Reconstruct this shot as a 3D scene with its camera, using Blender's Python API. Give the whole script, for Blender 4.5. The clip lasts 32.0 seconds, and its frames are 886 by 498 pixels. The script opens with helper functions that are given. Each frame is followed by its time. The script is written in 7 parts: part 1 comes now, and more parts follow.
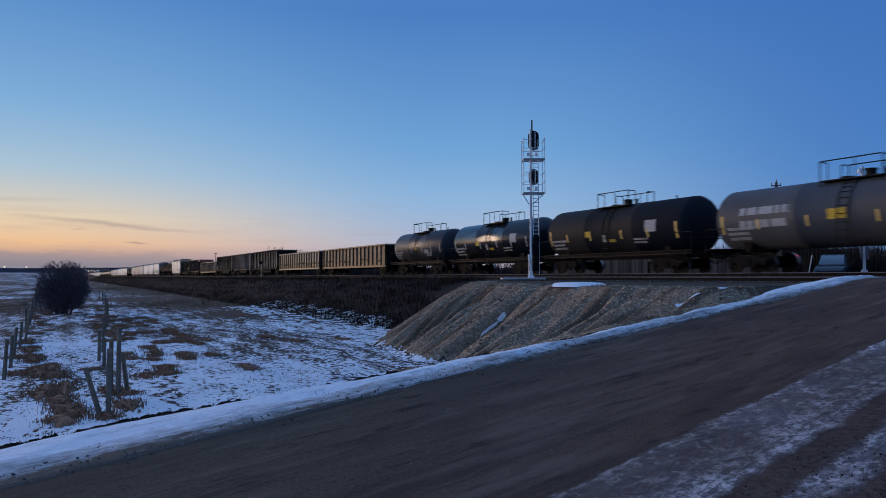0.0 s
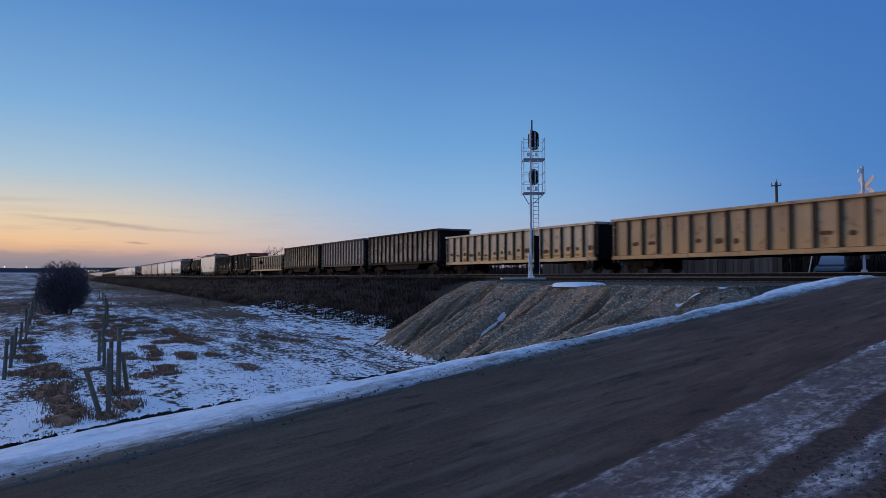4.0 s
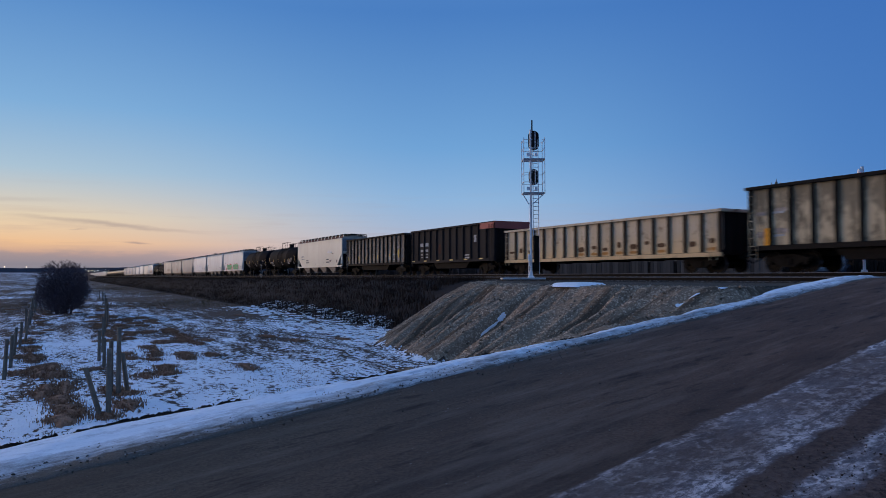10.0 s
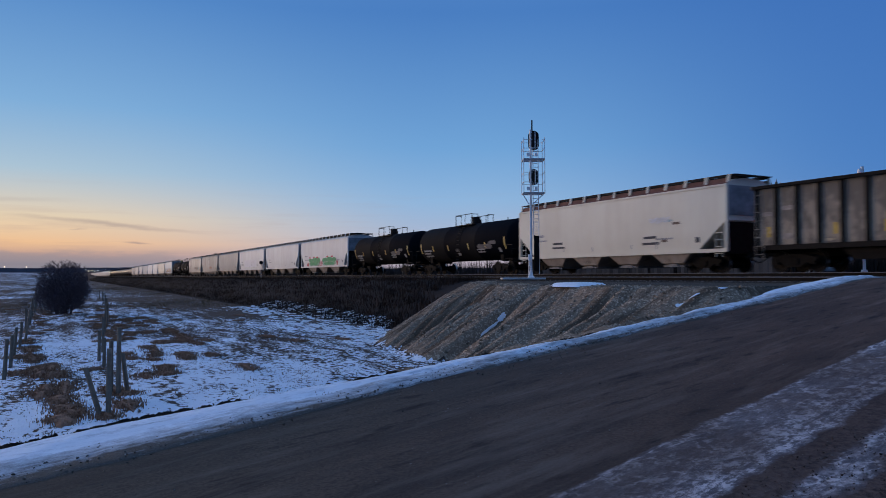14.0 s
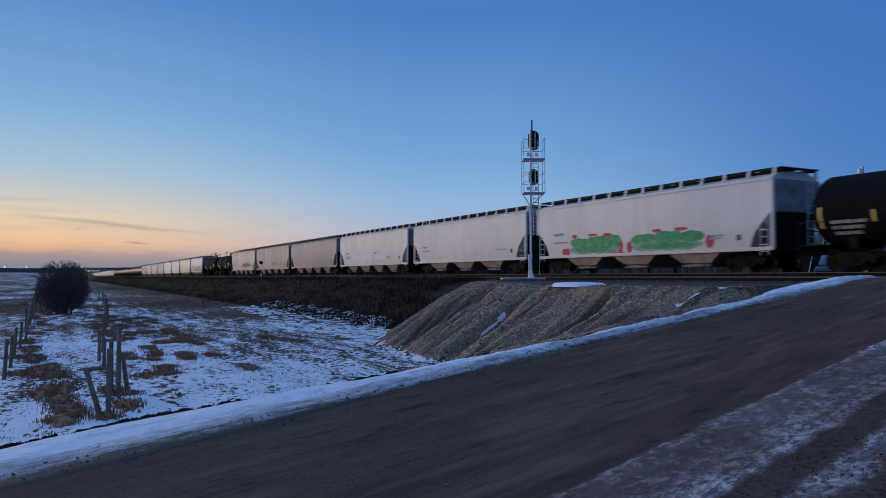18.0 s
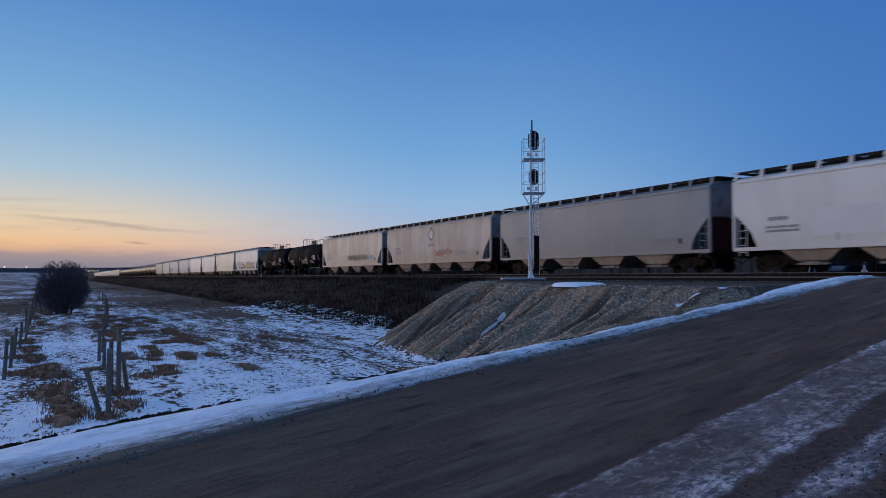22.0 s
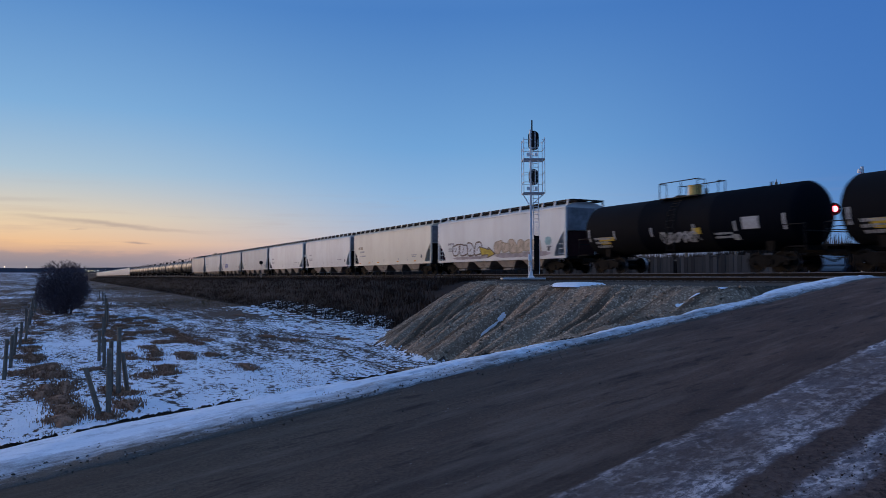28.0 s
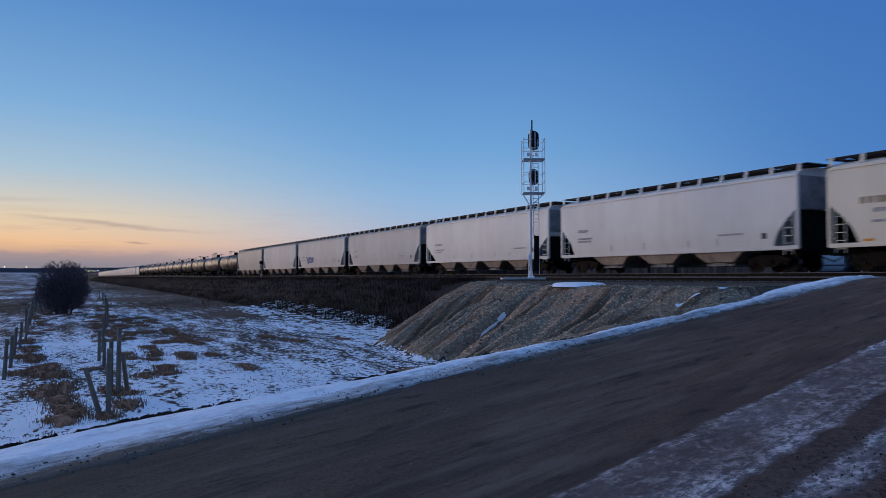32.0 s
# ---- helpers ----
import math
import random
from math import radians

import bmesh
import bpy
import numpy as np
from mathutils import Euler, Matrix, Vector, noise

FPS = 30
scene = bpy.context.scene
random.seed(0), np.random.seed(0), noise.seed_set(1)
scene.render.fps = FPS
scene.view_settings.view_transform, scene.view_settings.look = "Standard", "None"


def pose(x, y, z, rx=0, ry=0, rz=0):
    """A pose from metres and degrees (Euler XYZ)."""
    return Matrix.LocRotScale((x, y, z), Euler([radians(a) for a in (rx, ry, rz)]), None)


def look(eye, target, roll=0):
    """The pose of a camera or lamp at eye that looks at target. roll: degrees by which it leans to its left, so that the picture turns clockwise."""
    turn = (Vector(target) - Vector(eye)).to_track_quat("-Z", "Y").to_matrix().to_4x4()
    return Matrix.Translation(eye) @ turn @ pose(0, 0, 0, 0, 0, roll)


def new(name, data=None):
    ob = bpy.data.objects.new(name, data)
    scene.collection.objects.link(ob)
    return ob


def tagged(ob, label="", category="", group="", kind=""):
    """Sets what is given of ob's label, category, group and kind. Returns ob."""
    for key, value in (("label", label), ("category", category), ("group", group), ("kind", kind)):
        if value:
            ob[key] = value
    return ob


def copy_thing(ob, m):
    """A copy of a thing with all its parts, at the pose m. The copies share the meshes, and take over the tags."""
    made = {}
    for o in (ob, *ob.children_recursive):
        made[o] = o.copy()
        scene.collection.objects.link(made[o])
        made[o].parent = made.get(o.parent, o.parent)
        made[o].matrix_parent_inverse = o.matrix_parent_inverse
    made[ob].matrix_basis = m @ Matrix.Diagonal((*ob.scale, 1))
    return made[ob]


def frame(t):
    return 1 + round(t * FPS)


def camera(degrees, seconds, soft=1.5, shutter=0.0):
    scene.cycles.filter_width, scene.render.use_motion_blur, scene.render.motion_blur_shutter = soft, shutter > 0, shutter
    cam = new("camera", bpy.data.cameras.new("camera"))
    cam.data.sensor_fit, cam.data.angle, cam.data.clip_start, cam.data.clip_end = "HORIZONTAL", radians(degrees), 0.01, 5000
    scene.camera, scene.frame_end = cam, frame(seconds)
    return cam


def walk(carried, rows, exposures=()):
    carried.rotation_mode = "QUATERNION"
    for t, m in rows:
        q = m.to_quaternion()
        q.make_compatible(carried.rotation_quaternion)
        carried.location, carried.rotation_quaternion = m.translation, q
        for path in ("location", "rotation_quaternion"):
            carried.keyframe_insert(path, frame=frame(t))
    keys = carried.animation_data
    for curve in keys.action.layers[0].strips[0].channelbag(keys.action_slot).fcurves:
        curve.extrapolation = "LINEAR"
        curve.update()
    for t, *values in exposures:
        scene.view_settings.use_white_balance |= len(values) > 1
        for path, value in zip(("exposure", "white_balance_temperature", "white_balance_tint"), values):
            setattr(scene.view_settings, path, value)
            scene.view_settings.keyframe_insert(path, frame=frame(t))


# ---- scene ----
# The camera stands still beside a gravel road and looks up at a railway embankment.
EYE = Vector((0.0, 0.0, 1.6))
YAW = 27.06          # degrees from the track's far direction (-x) towards the track (+y)
TILT = 2.18          # degrees above the level
cam = camera(62.2, 32.0, soft=0.85, shutter=0.5)
_fw = Vector((-math.cos(radians(YAW)) * math.cos(radians(TILT)), math.sin(radians(YAW)) * math.cos(radians(TILT)), math.sin(radians(TILT))))
walk(cam, [(0.0, look(EYE, EYE + _fw)), (32.0, look(EYE, EYE + _fw))], exposures=[(0.0, 0.0), (32.0, 0.0)])

# ------------------------------------------------------------------ light
# Dusk: a clear sky, the sun just under the horizon at the far end of the line.
SUN_AZ = Vector((-0.84, -0.54, 0.0)).normalized()


def nd(nt, kind, **kw):
    n = nt.nodes.new(kind)
    for k, v in kw.items():
        n.inputs[k].default_value = v
    return n


def ramp(nt, fac, stops, interp="LINEAR"):
    r = nt.nodes.new("ShaderNodeValToRGB")
    r.color_ramp.interpolation = interp
    el = r.color_ramp.elements
    while len(el) < len(stops):
        el.new(0.5)
    for e, (p, c) in zip(el, stops):
        e.position = p
        e.color = (*c, 1) if len(c) == 3 else c
    if fac is not None:
        nt.links.new(fac, r.inputs[0])
    return r.outputs[0]


def lin(r, g, b):
    """Linear colour from 8-bit values."""
    return tuple(((c / 255 + 0.055) / 1.055) ** 2.4 if c > 10 else c / 255 / 12.92 for c in (r, g, b))


def math_node(nt, op, a, b=None):
    n = nt.nodes.new("ShaderNodeMath")
    n.operation = op
    for i, v in enumerate((a, b)):
        if v is None:
            continue
        if isinstance(v, (int, float)):
            n.inputs[i].default_value = v
        else:
            nt.links.new(v, n.inputs[i])
    return n.outputs[0]


def mix_col(nt, fac, a, b, mode="MIX"):
    n = nt.nodes.new("ShaderNodeMix")
    n.data_type, n.blend_type = "RGBA", mode
    for s, v in ((n.inputs[0], fac), (n.inputs[6], a), (n.inputs[7], b)):
        if isinstance(v, (int, float)):
            s.default_value = v
        elif isinstance(v, tuple):
            s.default_value = (*v, 1)
        else:
            nt.links.new(v, s)
    return n.outputs[2]


def build_world():
    w = bpy.data.worlds.new("dusk_sky")
    scene.world = w
    w.use_nodes = True
    nt = w.node_tree
    nt.nodes.clear()
    out = nt.nodes.new("ShaderNodeOutputWorld")
    bg = nt.nodes.new("ShaderNodeBackground")
    tc = nt.nodes.new("ShaderNodeTexCoord")
    sep = nt.nodes.new("ShaderNodeSeparateXYZ")
    nt.links.new(tc.outputs["Generated"], sep.inputs[0])
    z = sep.outputs[2]
    # sine of the elevation stretched so that the lowest 25 degrees get most of the ramp
    el = math_node(nt, "POWER", math_node(nt, "MAXIMUM", z, 0.0), 0.5)
    dot = nt.nodes.new("ShaderNodeVectorMath")
    dot.operation = "DOT_PRODUCT"
    nt.links.new(tc.outputs["Generated"], dot.inputs[0])
    dot.inputs[1].default_value = SUN_AZ
    flat = math_node(nt, "SQRT", math_node(nt, "SUBTRACT", 1.0, math_node(nt, "MULTIPLY", z, z)))
    side = math_node(nt, "DIVIDE", dot.outputs["Value"], math_node(nt, "MAXIMUM", flat, 0.05))
    def s(e):
        return math.sin(radians(e)) ** 0.5
    west = ramp(nt, el, [(0.0, lin(122, 114, 128)), (s(0.9), lin(138, 127, 138)), (s(1.6), lin(196, 159, 144)), (s(2.4), lin(240, 193, 147)),
                         (s(4.2), lin(230, 209, 178)), (s(7.5), lin(172, 196, 213)), (s(12.0), lin(128, 174, 217)),
                         (s(20.0), lin(86, 138, 200)), (s(27.0), lin(92, 140, 200)), (s(40.0), lin(116, 159, 218)), (1.0, lin(118, 158, 222))])
    mid = ramp(nt, el, [(0.0, lin(160, 150, 166)), (s(1.2), lin(178, 168, 182)), (s(3.0), lin(170, 182, 206)), (s(6.0), lin(142, 180, 219)),
                        (s(10.0), lin(112, 163, 214)), (s(20.0), lin(74, 126, 193)), (s(27.0), lin(84, 132, 198)), (s(40.0), lin(116, 159, 218)), (1.0, lin(118, 158, 222))])
    east = ramp(nt, el, [(0.0, lin(112, 128, 172)), (s(3.0), lin(92, 136, 192)), (s(8.0), lin(76, 127, 193)),
                         (s(20.0), lin(62, 112, 184)), (s(27.0), lin(84, 130, 198)), (s(40.0), lin(116, 159, 218)), (1.0, lin(118, 158, 222))])
    back = ramp(nt, el, [(0.0, lin(50, 56, 78)), (s(8.0), lin(60, 74, 110)), (s(20.0), lin(66, 94, 148)), (s(40.0), lin(104, 146, 208)), (1.0, lin(118, 158, 222))])
    half = math_node(nt, "ADD", math_node(nt, "MULTIPLY", side, 0.5), 0.5)
    f1 = ramp(nt, half, [(0.75, (0, 0, 0)), (0.955, (1, 1, 1))], "EASE")
    f0 = ramp(nt, half, [(0.475, (0, 0, 0)), (0.74, (1, 1, 1))], "EASE")
    fb = ramp(nt, half, [(0.28, (1, 1, 1)), (0.46, (0, 0, 0))], "EASE")
    col = mix_col(nt, f1, mix_col(nt, f0, mix_col(nt, fb, east, back), mid), west)
    # thin cloud streaks low in the west
    mp = nt.nodes.new("ShaderNodeMapping")
    mp.inputs["Scale"].default_value = (5.0, 5.0, 95.0)
    nt.links.new(tc.outputs["Generated"], mp.inputs[0])
    no = nd(nt, "ShaderNodeTexNoise", Scale=1.3, Detail=5.0, Roughness=0.55)
    nt.links.new(mp.outputs[0], no.inputs["Vector"])
    streak = ramp(nt, no.outputs["Fac"], [(0.52, (0, 0, 0)), (0.70, (1, 1, 1))])
    band = ramp(nt, z, [(0.0, (0.8, 0.8, 0.8)), (0.02, (0.55, 0.55, 0.55)), (0.06, (0.6, 0.6, 0.6)), (0.13, (0, 0, 0))])
    fac = math_node(nt, "MULTIPLY", math_node(nt, "MULTIPLY", streak, band), 0.35)
    col = mix_col(nt, fac, col, lin(168, 146, 146))
    # bearing from the track's far end and height above the level, in degrees
    bearing = math_node(nt, "MULTIPLY", math_node(nt, "ARCTAN2", sep.outputs[1], math_node(nt, "MULTIPLY", sep.outputs[0], -1.0)), 57.2958)
    height = math_node(nt, "MULTIPLY", z, 57.2958)
    ragged = nd(nt, "ShaderNodeTexNoise", Scale=1.0, Detail=5.0, Roughness=0.62)
    mr = nt.nodes.new("ShaderNodeMapping")
    mr.inputs["Scale"].default_value = (14.0, 14.0, 60.0)
    nt.links.new(tc.outputs["Generated"], mr.inputs[0])
    nt.links.new(mr.outputs[0], ragged.inputs["Vector"])
    wisp = math_node(nt, "SUBTRACT", ragged.outputs["Fac"], 0.5)
    for az, el_, wide, tall, slope, amount in ((2.6, 3.75, 8.5, 0.26, -0.085, 0.42), (4.4, 2.45, 1.35, 0.11, -0.03, 0.55), (0.6, 3.3, 1.0, 0.08, 0.0, 0.25), (-4.0, 5.2, 6.0, 0.30, 0.02, 0.16)):
        da = math_node(nt, "SUBTRACT", bearing, az)
        dx = math_node(nt, "DIVIDE", da, wide)
        dz = math_node(nt, "DIVIDE", math_node(nt, "SUBTRACT", math_node(nt, "ADD", height, math_node(nt, "MULTIPLY", wisp, 0.5)), math_node(nt, "ADD", math_node(nt, "MULTIPLY", da, slope), el_)), tall)
        q = math_node(nt, "SQRT", math_node(nt, "ADD", math_node(nt, "MULTIPLY", dx, dx), math_node(nt, "MULTIPLY", dz, dz)))
        col = mix_col(nt, math_node(nt, "MULTIPLY", ramp(nt, q, [(0.0, (1, 1, 1)), (1.0, (0, 0, 0))], "EASE"), amount), col, lin(140, 126, 134))
    # a low bank of grey cloud with a ragged top along the sunset, thinning towards the tracks
    edge = math_node(nt, "SUBTRACT", math_node(nt, "ADD", height, math_node(nt, "MULTIPLY", wisp, 1.7)), math_node(nt, "SUBTRACT", 1.75, math_node(nt, "MULTIPLY", math_node(nt, "MAXIMUM", bearing, 0.0), 0.045)))
    near = ramp(nt, math_node(nt, "MULTIPLY", bearing, 0.02), [(0.0, (1, 1, 1)), (0.30, (0.25, 0.25, 0.25)), (0.6, (0, 0, 0))])
    cloud = math_node(nt, "MULTIPLY", ramp(nt, math_node(nt, "ADD", edge, 0.5), [(0.15, (0.62, 0.62, 0.62)), (0.85, (0, 0, 0))], "EASE"), near)
    col = mix_col(nt, cloud, col, lin(144, 140, 150))
    nt.links.new(col, bg.inputs[0])
    bg.inputs[1].default_value = 1.0
    nt.links.new(bg.outputs[0], out.inputs[0])


build_world()
sun = new("sun", bpy.data.lights.new("sun", "SUN"))
sun.data.energy, sun.data.angle, sun.data.color = 2.1, radians(32), (1.0, 0.70, 0.50)
sun.matrix_world = look(SUN_AZ * 100 + Vector((0, 0, 7.0)), (0, 0, 0))


# ------------------------------------------------------------------ materials
def material(name, rough=0.8, metal=0.0, spec=0.4):
    m = bpy.data.materials.new(name)
    m.use_nodes = True
    nt = m.node_tree
    b = nt.nodes["Principled BSDF"]
    b.inputs["Roughness"].default_value = rough
    b.inputs["Metallic"].default_value = metal
    b.inputs["Specular IOR Level"].default_value = spec
    return m, nt, b


def coords(nt, scale=(1, 1, 1), kind="Object"):
    tc = nt.nodes.new("ShaderNodeTexCoord")
    mp = nt.nodes.new("ShaderNodeMapping")
    mp.inputs["Scale"].default_value = scale
    nt.links.new(tc.outputs[kind], mp.inputs[0])
    return mp.outputs[0]


def noise_tex(nt, scale, detail=4.0, rough=0.55, vec=None):
    n = nd(nt, "ShaderNodeTexNoise", Scale=scale, Detail=detail, Roughness=rough)
    if vec is not None:
        nt.links.new(vec, n.inputs["Vector"])
    return n.outputs["Fac"]


def bump(nt, b, height, strength=0.3, dist=0.02):
    n = nd(nt, "ShaderNodeBump", Strength=strength, Distance=dist)
    nt.links.new(height, n.inputs["Height"])
    nt.links.new(n.outputs[0], b.inputs["Normal"])


def painted(name, base, dirt, rough=0.55, metal=0.0, dirt_amt=0.5, rust=None, spec=0.4, scuff=None, low=None, run_x=0.8):
    """Weathered paint on rolling stock: broad grimy runs, scuffs, splashes and painted sheen towards the sills, fine
    grain.
    """
    m, nt, b = material(name, rough, metal, spec)
    v = coords(nt)
    n1 = noise_tex(nt, 1.1, 7, 0.62, coords(nt, (run_x, run_x, 0.13)))
    n2 = noise_tex(nt, 0.42, 5, 0.6, v)
    n3 = noise_tex(nt, 24.0, 3, 0.6, v)
    k = ramp(nt, n1, [(0.40, (0, 0, 0)), (0.70, (1, 1, 1))])
    col = mix_col(nt, math_node(nt, "MULTIPLY", k, dirt_amt), base, dirt)
    k2 = ramp(nt, n2, [(0.42, (0, 0, 0)), (0.66, (1, 1, 1))])
    col = mix_col(nt, math_node(nt, "MULTIPLY", k2, dirt_amt * 0.6), col, dirt)
    tc = nt.nodes.new("ShaderNodeTexCoord")
    sp = nt.nodes.new("ShaderNodeSeparateXYZ")
    nt.links.new(tc.outputs["Object"], sp.inputs[0])
    if scuff:
        # coal dust and bare metal rubbed pale in ragged patches at mid height
        n4 = noise_tex(nt, 1.5, 8, 0.68, coords(nt, (1.25, 1.0, 0.7)))
        belt = ramp(nt, math_node(nt, "MULTIPLY", sp.outputs[2], 0.2), [(0.20, (0.2, 0.2, 0.2)), (0.32, (1, 1, 1)), (0.50, (0.65, 0.65, 0.65)), (0.78, (0.15, 0.15, 0.15))])
        k4 = ramp(nt, math_node(nt, "MULTIPLY", n4, math_node(nt, "ADD", math_node(nt, "MULTIPLY", belt, 0.35), 0.65)), [(0.40, (0, 0, 0)), (0.50, (1, 1, 1))])
        col = mix_col(nt, math_node(nt, "MULTIPLY", k4, 0.85), col, scuff)
    if low:
        # splashed dirt climbs the lower panels; the contrast also paints in sky sheen above
        n5 = noise_tex(nt, 1.3, 6, 0.65, coords(nt, (1.0, 1.0, 0.5)))
        k5 = ramp(nt, math_node(nt, "ADD", math_node(nt, "MULTIPLY", sp.outputs[2], -0.5), math_node(nt, "ADD", math_node(nt, "MULTIPLY", n5, 0.9), 0.85)), [(0.20, (0, 0, 0)), (0.85, (1, 1, 1))])
        col = mix_col(nt, math_node(nt, "MULTIPLY", k5, 0.75), col, low)
    if rust:
        kr = ramp(nt, noise_tex(nt, 2.3, 6, 0.7, v), [(0.56, (0, 0, 0)), (0.66, (1, 1, 1))])
        col = mix_col(nt, math_node(nt, "MULTIPLY", kr, 0.75), col, rust)
    col = mix_col(nt, math_node(nt, "MULTIPLY", n3, 0.22), col, dirt)
    nt.links.new(col, b.inputs["Base Color"])
    rr = nt.nodes.new("ShaderNodeMapRange")
    rr.inputs["To Min"].default_value, rr.inputs["To Max"].default_value = max(0.04, rough - 0.08), rough + (0.18 if rough > 0.2 else 0.06)
    nt.links.new(n2, rr.inputs["Value"])
    nt.links.new(rr.outputs[0], b.inputs["Roughness"])
    bump(nt, b, n3, 0.12, 0.01)
    return m


def plain(name, base, rough=0.7, metal=0.0, vary=0.25, scale=6.0, bumpy=0.15, spec=0.15):
    m, nt, b = material(name, rough, metal, spec)
    v = coords(nt)
    n = noise_tex(nt, scale, 5, 0.6, v)
    n2 = noise_tex(nt, scale * 7, 3, 0.6, v)
    dark = tuple(c * (1 - vary) for c in base)
    light = tuple(min(1, c * (1 + vary)) for c in base)
    c = ramp(nt, n, [(0.3, dark), (0.7, light)])
    c = mix_col(nt, math_node(nt, "MULTIPLY", n2, 0.3), c, dark)
    nt.links.new(c, b.inputs["Base Color"])
    bump(nt, b, n2, bumpy, 0.02)
    return m


def glow(name, col, strength):
    m, nt, b = material(name, 0.4)
    b.inputs["Base Color"].default_value = (*[min(1, c) for c in col], 1)
    b.inputs["Emission Color"].default_value = (*col, 1)
    b.inputs["Emission Strength"].default_value = strength
    return m


def snow_grass(name, cover, grass_a, grass_b, fine=9.0, thin=0.0):
    """Thin snow over dry grass: the snow lies in drifts, the stubble comes through."""
    m, nt, b = material(name, 0.85, 0, 0.3)
    v = coords(nt)
    vl = coords(nt, (0.55, 1.0, 1.0))
    big = noise_tex(nt, 0.16, 4, 0.6, vl)
    midn = noise_tex(nt, 1.2, 5, 0.65, vl)
    sm = noise_tex(nt, fine, 5, 0.75, v)
    h = math_node(nt, "ADD", math_node(nt, "ADD", math_node(nt, "MULTIPLY", math_node(nt, "ADD", math_node(nt, "MULTIPLY", math_node(nt, "SUBTRACT", big, 0.5), 1.8), 0.5), 0.9), math_node(nt, "MULTIPLY", midn, 0.7)), math_node(nt, "MULTIPLY", sm, 1.2))
    if thin:
        wide = noise_tex(nt, 0.035, 4, 0.6, coords(nt, (0.6, 1.0, 1.0)))
        h = math_node(nt, "ADD", h, math_node(nt, "MULTIPLY", math_node(nt, "SUBTRACT", wide, 0.5), 1.5))
        # faint rows of an old harrow pass, parallel to the line
        wv = nd(nt, "ShaderNodeTexWave", Scale=0.30, Distortion=9.0, Detail=4.0)
        wv.bands_direction = "Y"
        nt.links.new(v, wv.inputs["Vector"])
        h = math_node(nt, "ADD", h, math_node(nt, "MULTIPLY", math_node(nt, "SUBTRACT", wv.outputs["Fac"], 0.5), 0.26))
        f2 = noise_tex(nt, 5.5, 3, 0.6, coords(nt, (0.8, 1.25, 1.0)))
        h = math_node(nt, "ADD", h, math_node(nt, "MULTIPLY", math_node(nt, "SUBTRACT", f2, 0.5), 2.3))
        # the snow thins out where the grass was never mown, away from the road
        tc = nt.nodes.new("ShaderNodeTexCoord")
        sp = nt.nodes.new("ShaderNodeSeparateXYZ")
        nt.links.new(tc.outputs["Object"], sp.inputs[0])
        mr = nt.nodes.new("ShaderNodeMapRange")
        mr.inputs["From Min"].default_value, mr.inputs["From Max"].default_value = -18.0, -48.0
        mr.inputs["To Max"].default_value = thin
        nt.links.new(sp.outputs[0], mr.inputs["Value"])
        mz = nt.nodes.new("ShaderNodeMapRange")
        mz.inputs["From Min"].default_value, mz.inputs["From Max"].default_value = 0.5, 12.0
        mz.inputs["To Min"].default_value, mz.inputs["To Max"].default_value = 0.30, 1.75
        nt.links.new(sp.outputs[1], mz.inputs["Value"])
        h = math_node(nt, "SUBTRACT", h, math_node(nt, "MULTIPLY", mr.outputs[0], mz.outputs[0]))
        # a drift lies along the old fence lines
        mf = nt.nodes.new("ShaderNodeMapRange")
        mf.inputs["From Min"].default_value, mf.inputs["From Max"].default_value = 1.0, -1.5
        mf.inputs["To Max"].default_value = 0.26
        nt.links.new(sp.outputs[1], mf.inputs["Value"])
        mg = nt.nodes.new("ShaderNodeMapRange")
        mg.inputs["From Min"].default_value, mg.inputs["From Max"].default_value = -24.0, -55.0
        mg.inputs["To Min"].default_value, mg.inputs["To Max"].default_value = 1.0, -0.2
        nt.links.new(sp.outputs[0], mg.inputs["Value"])
        h = math_node(nt, "ADD", h, math_node(nt, "MULTIPLY", mf.outputs[0], mg.outputs[0]))
    k = ramp(nt, h, [((1.40 - cover) / 2.8, (0, 0, 0)), ((1.40 - cover + 0.14) / 2.8, (1, 1, 1))])
    hn = math_node(nt, "DIVIDE", h, 2.8)
    nt.links.new(hn, k.node.inputs[0])
    g = ramp(nt, sm, [(0.3, grass_a), (0.7, grass_b)])
    s = ramp(nt, midn, [(0.3, (0.66, 0.74, 0.84)), (0.7, (0.80, 0.86, 0.93))])
    nt.links.new(mix_col(nt, k, g, s), b.inputs["Base Color"])
    bump(nt, b, h, 0.7, 0.06)
    return m


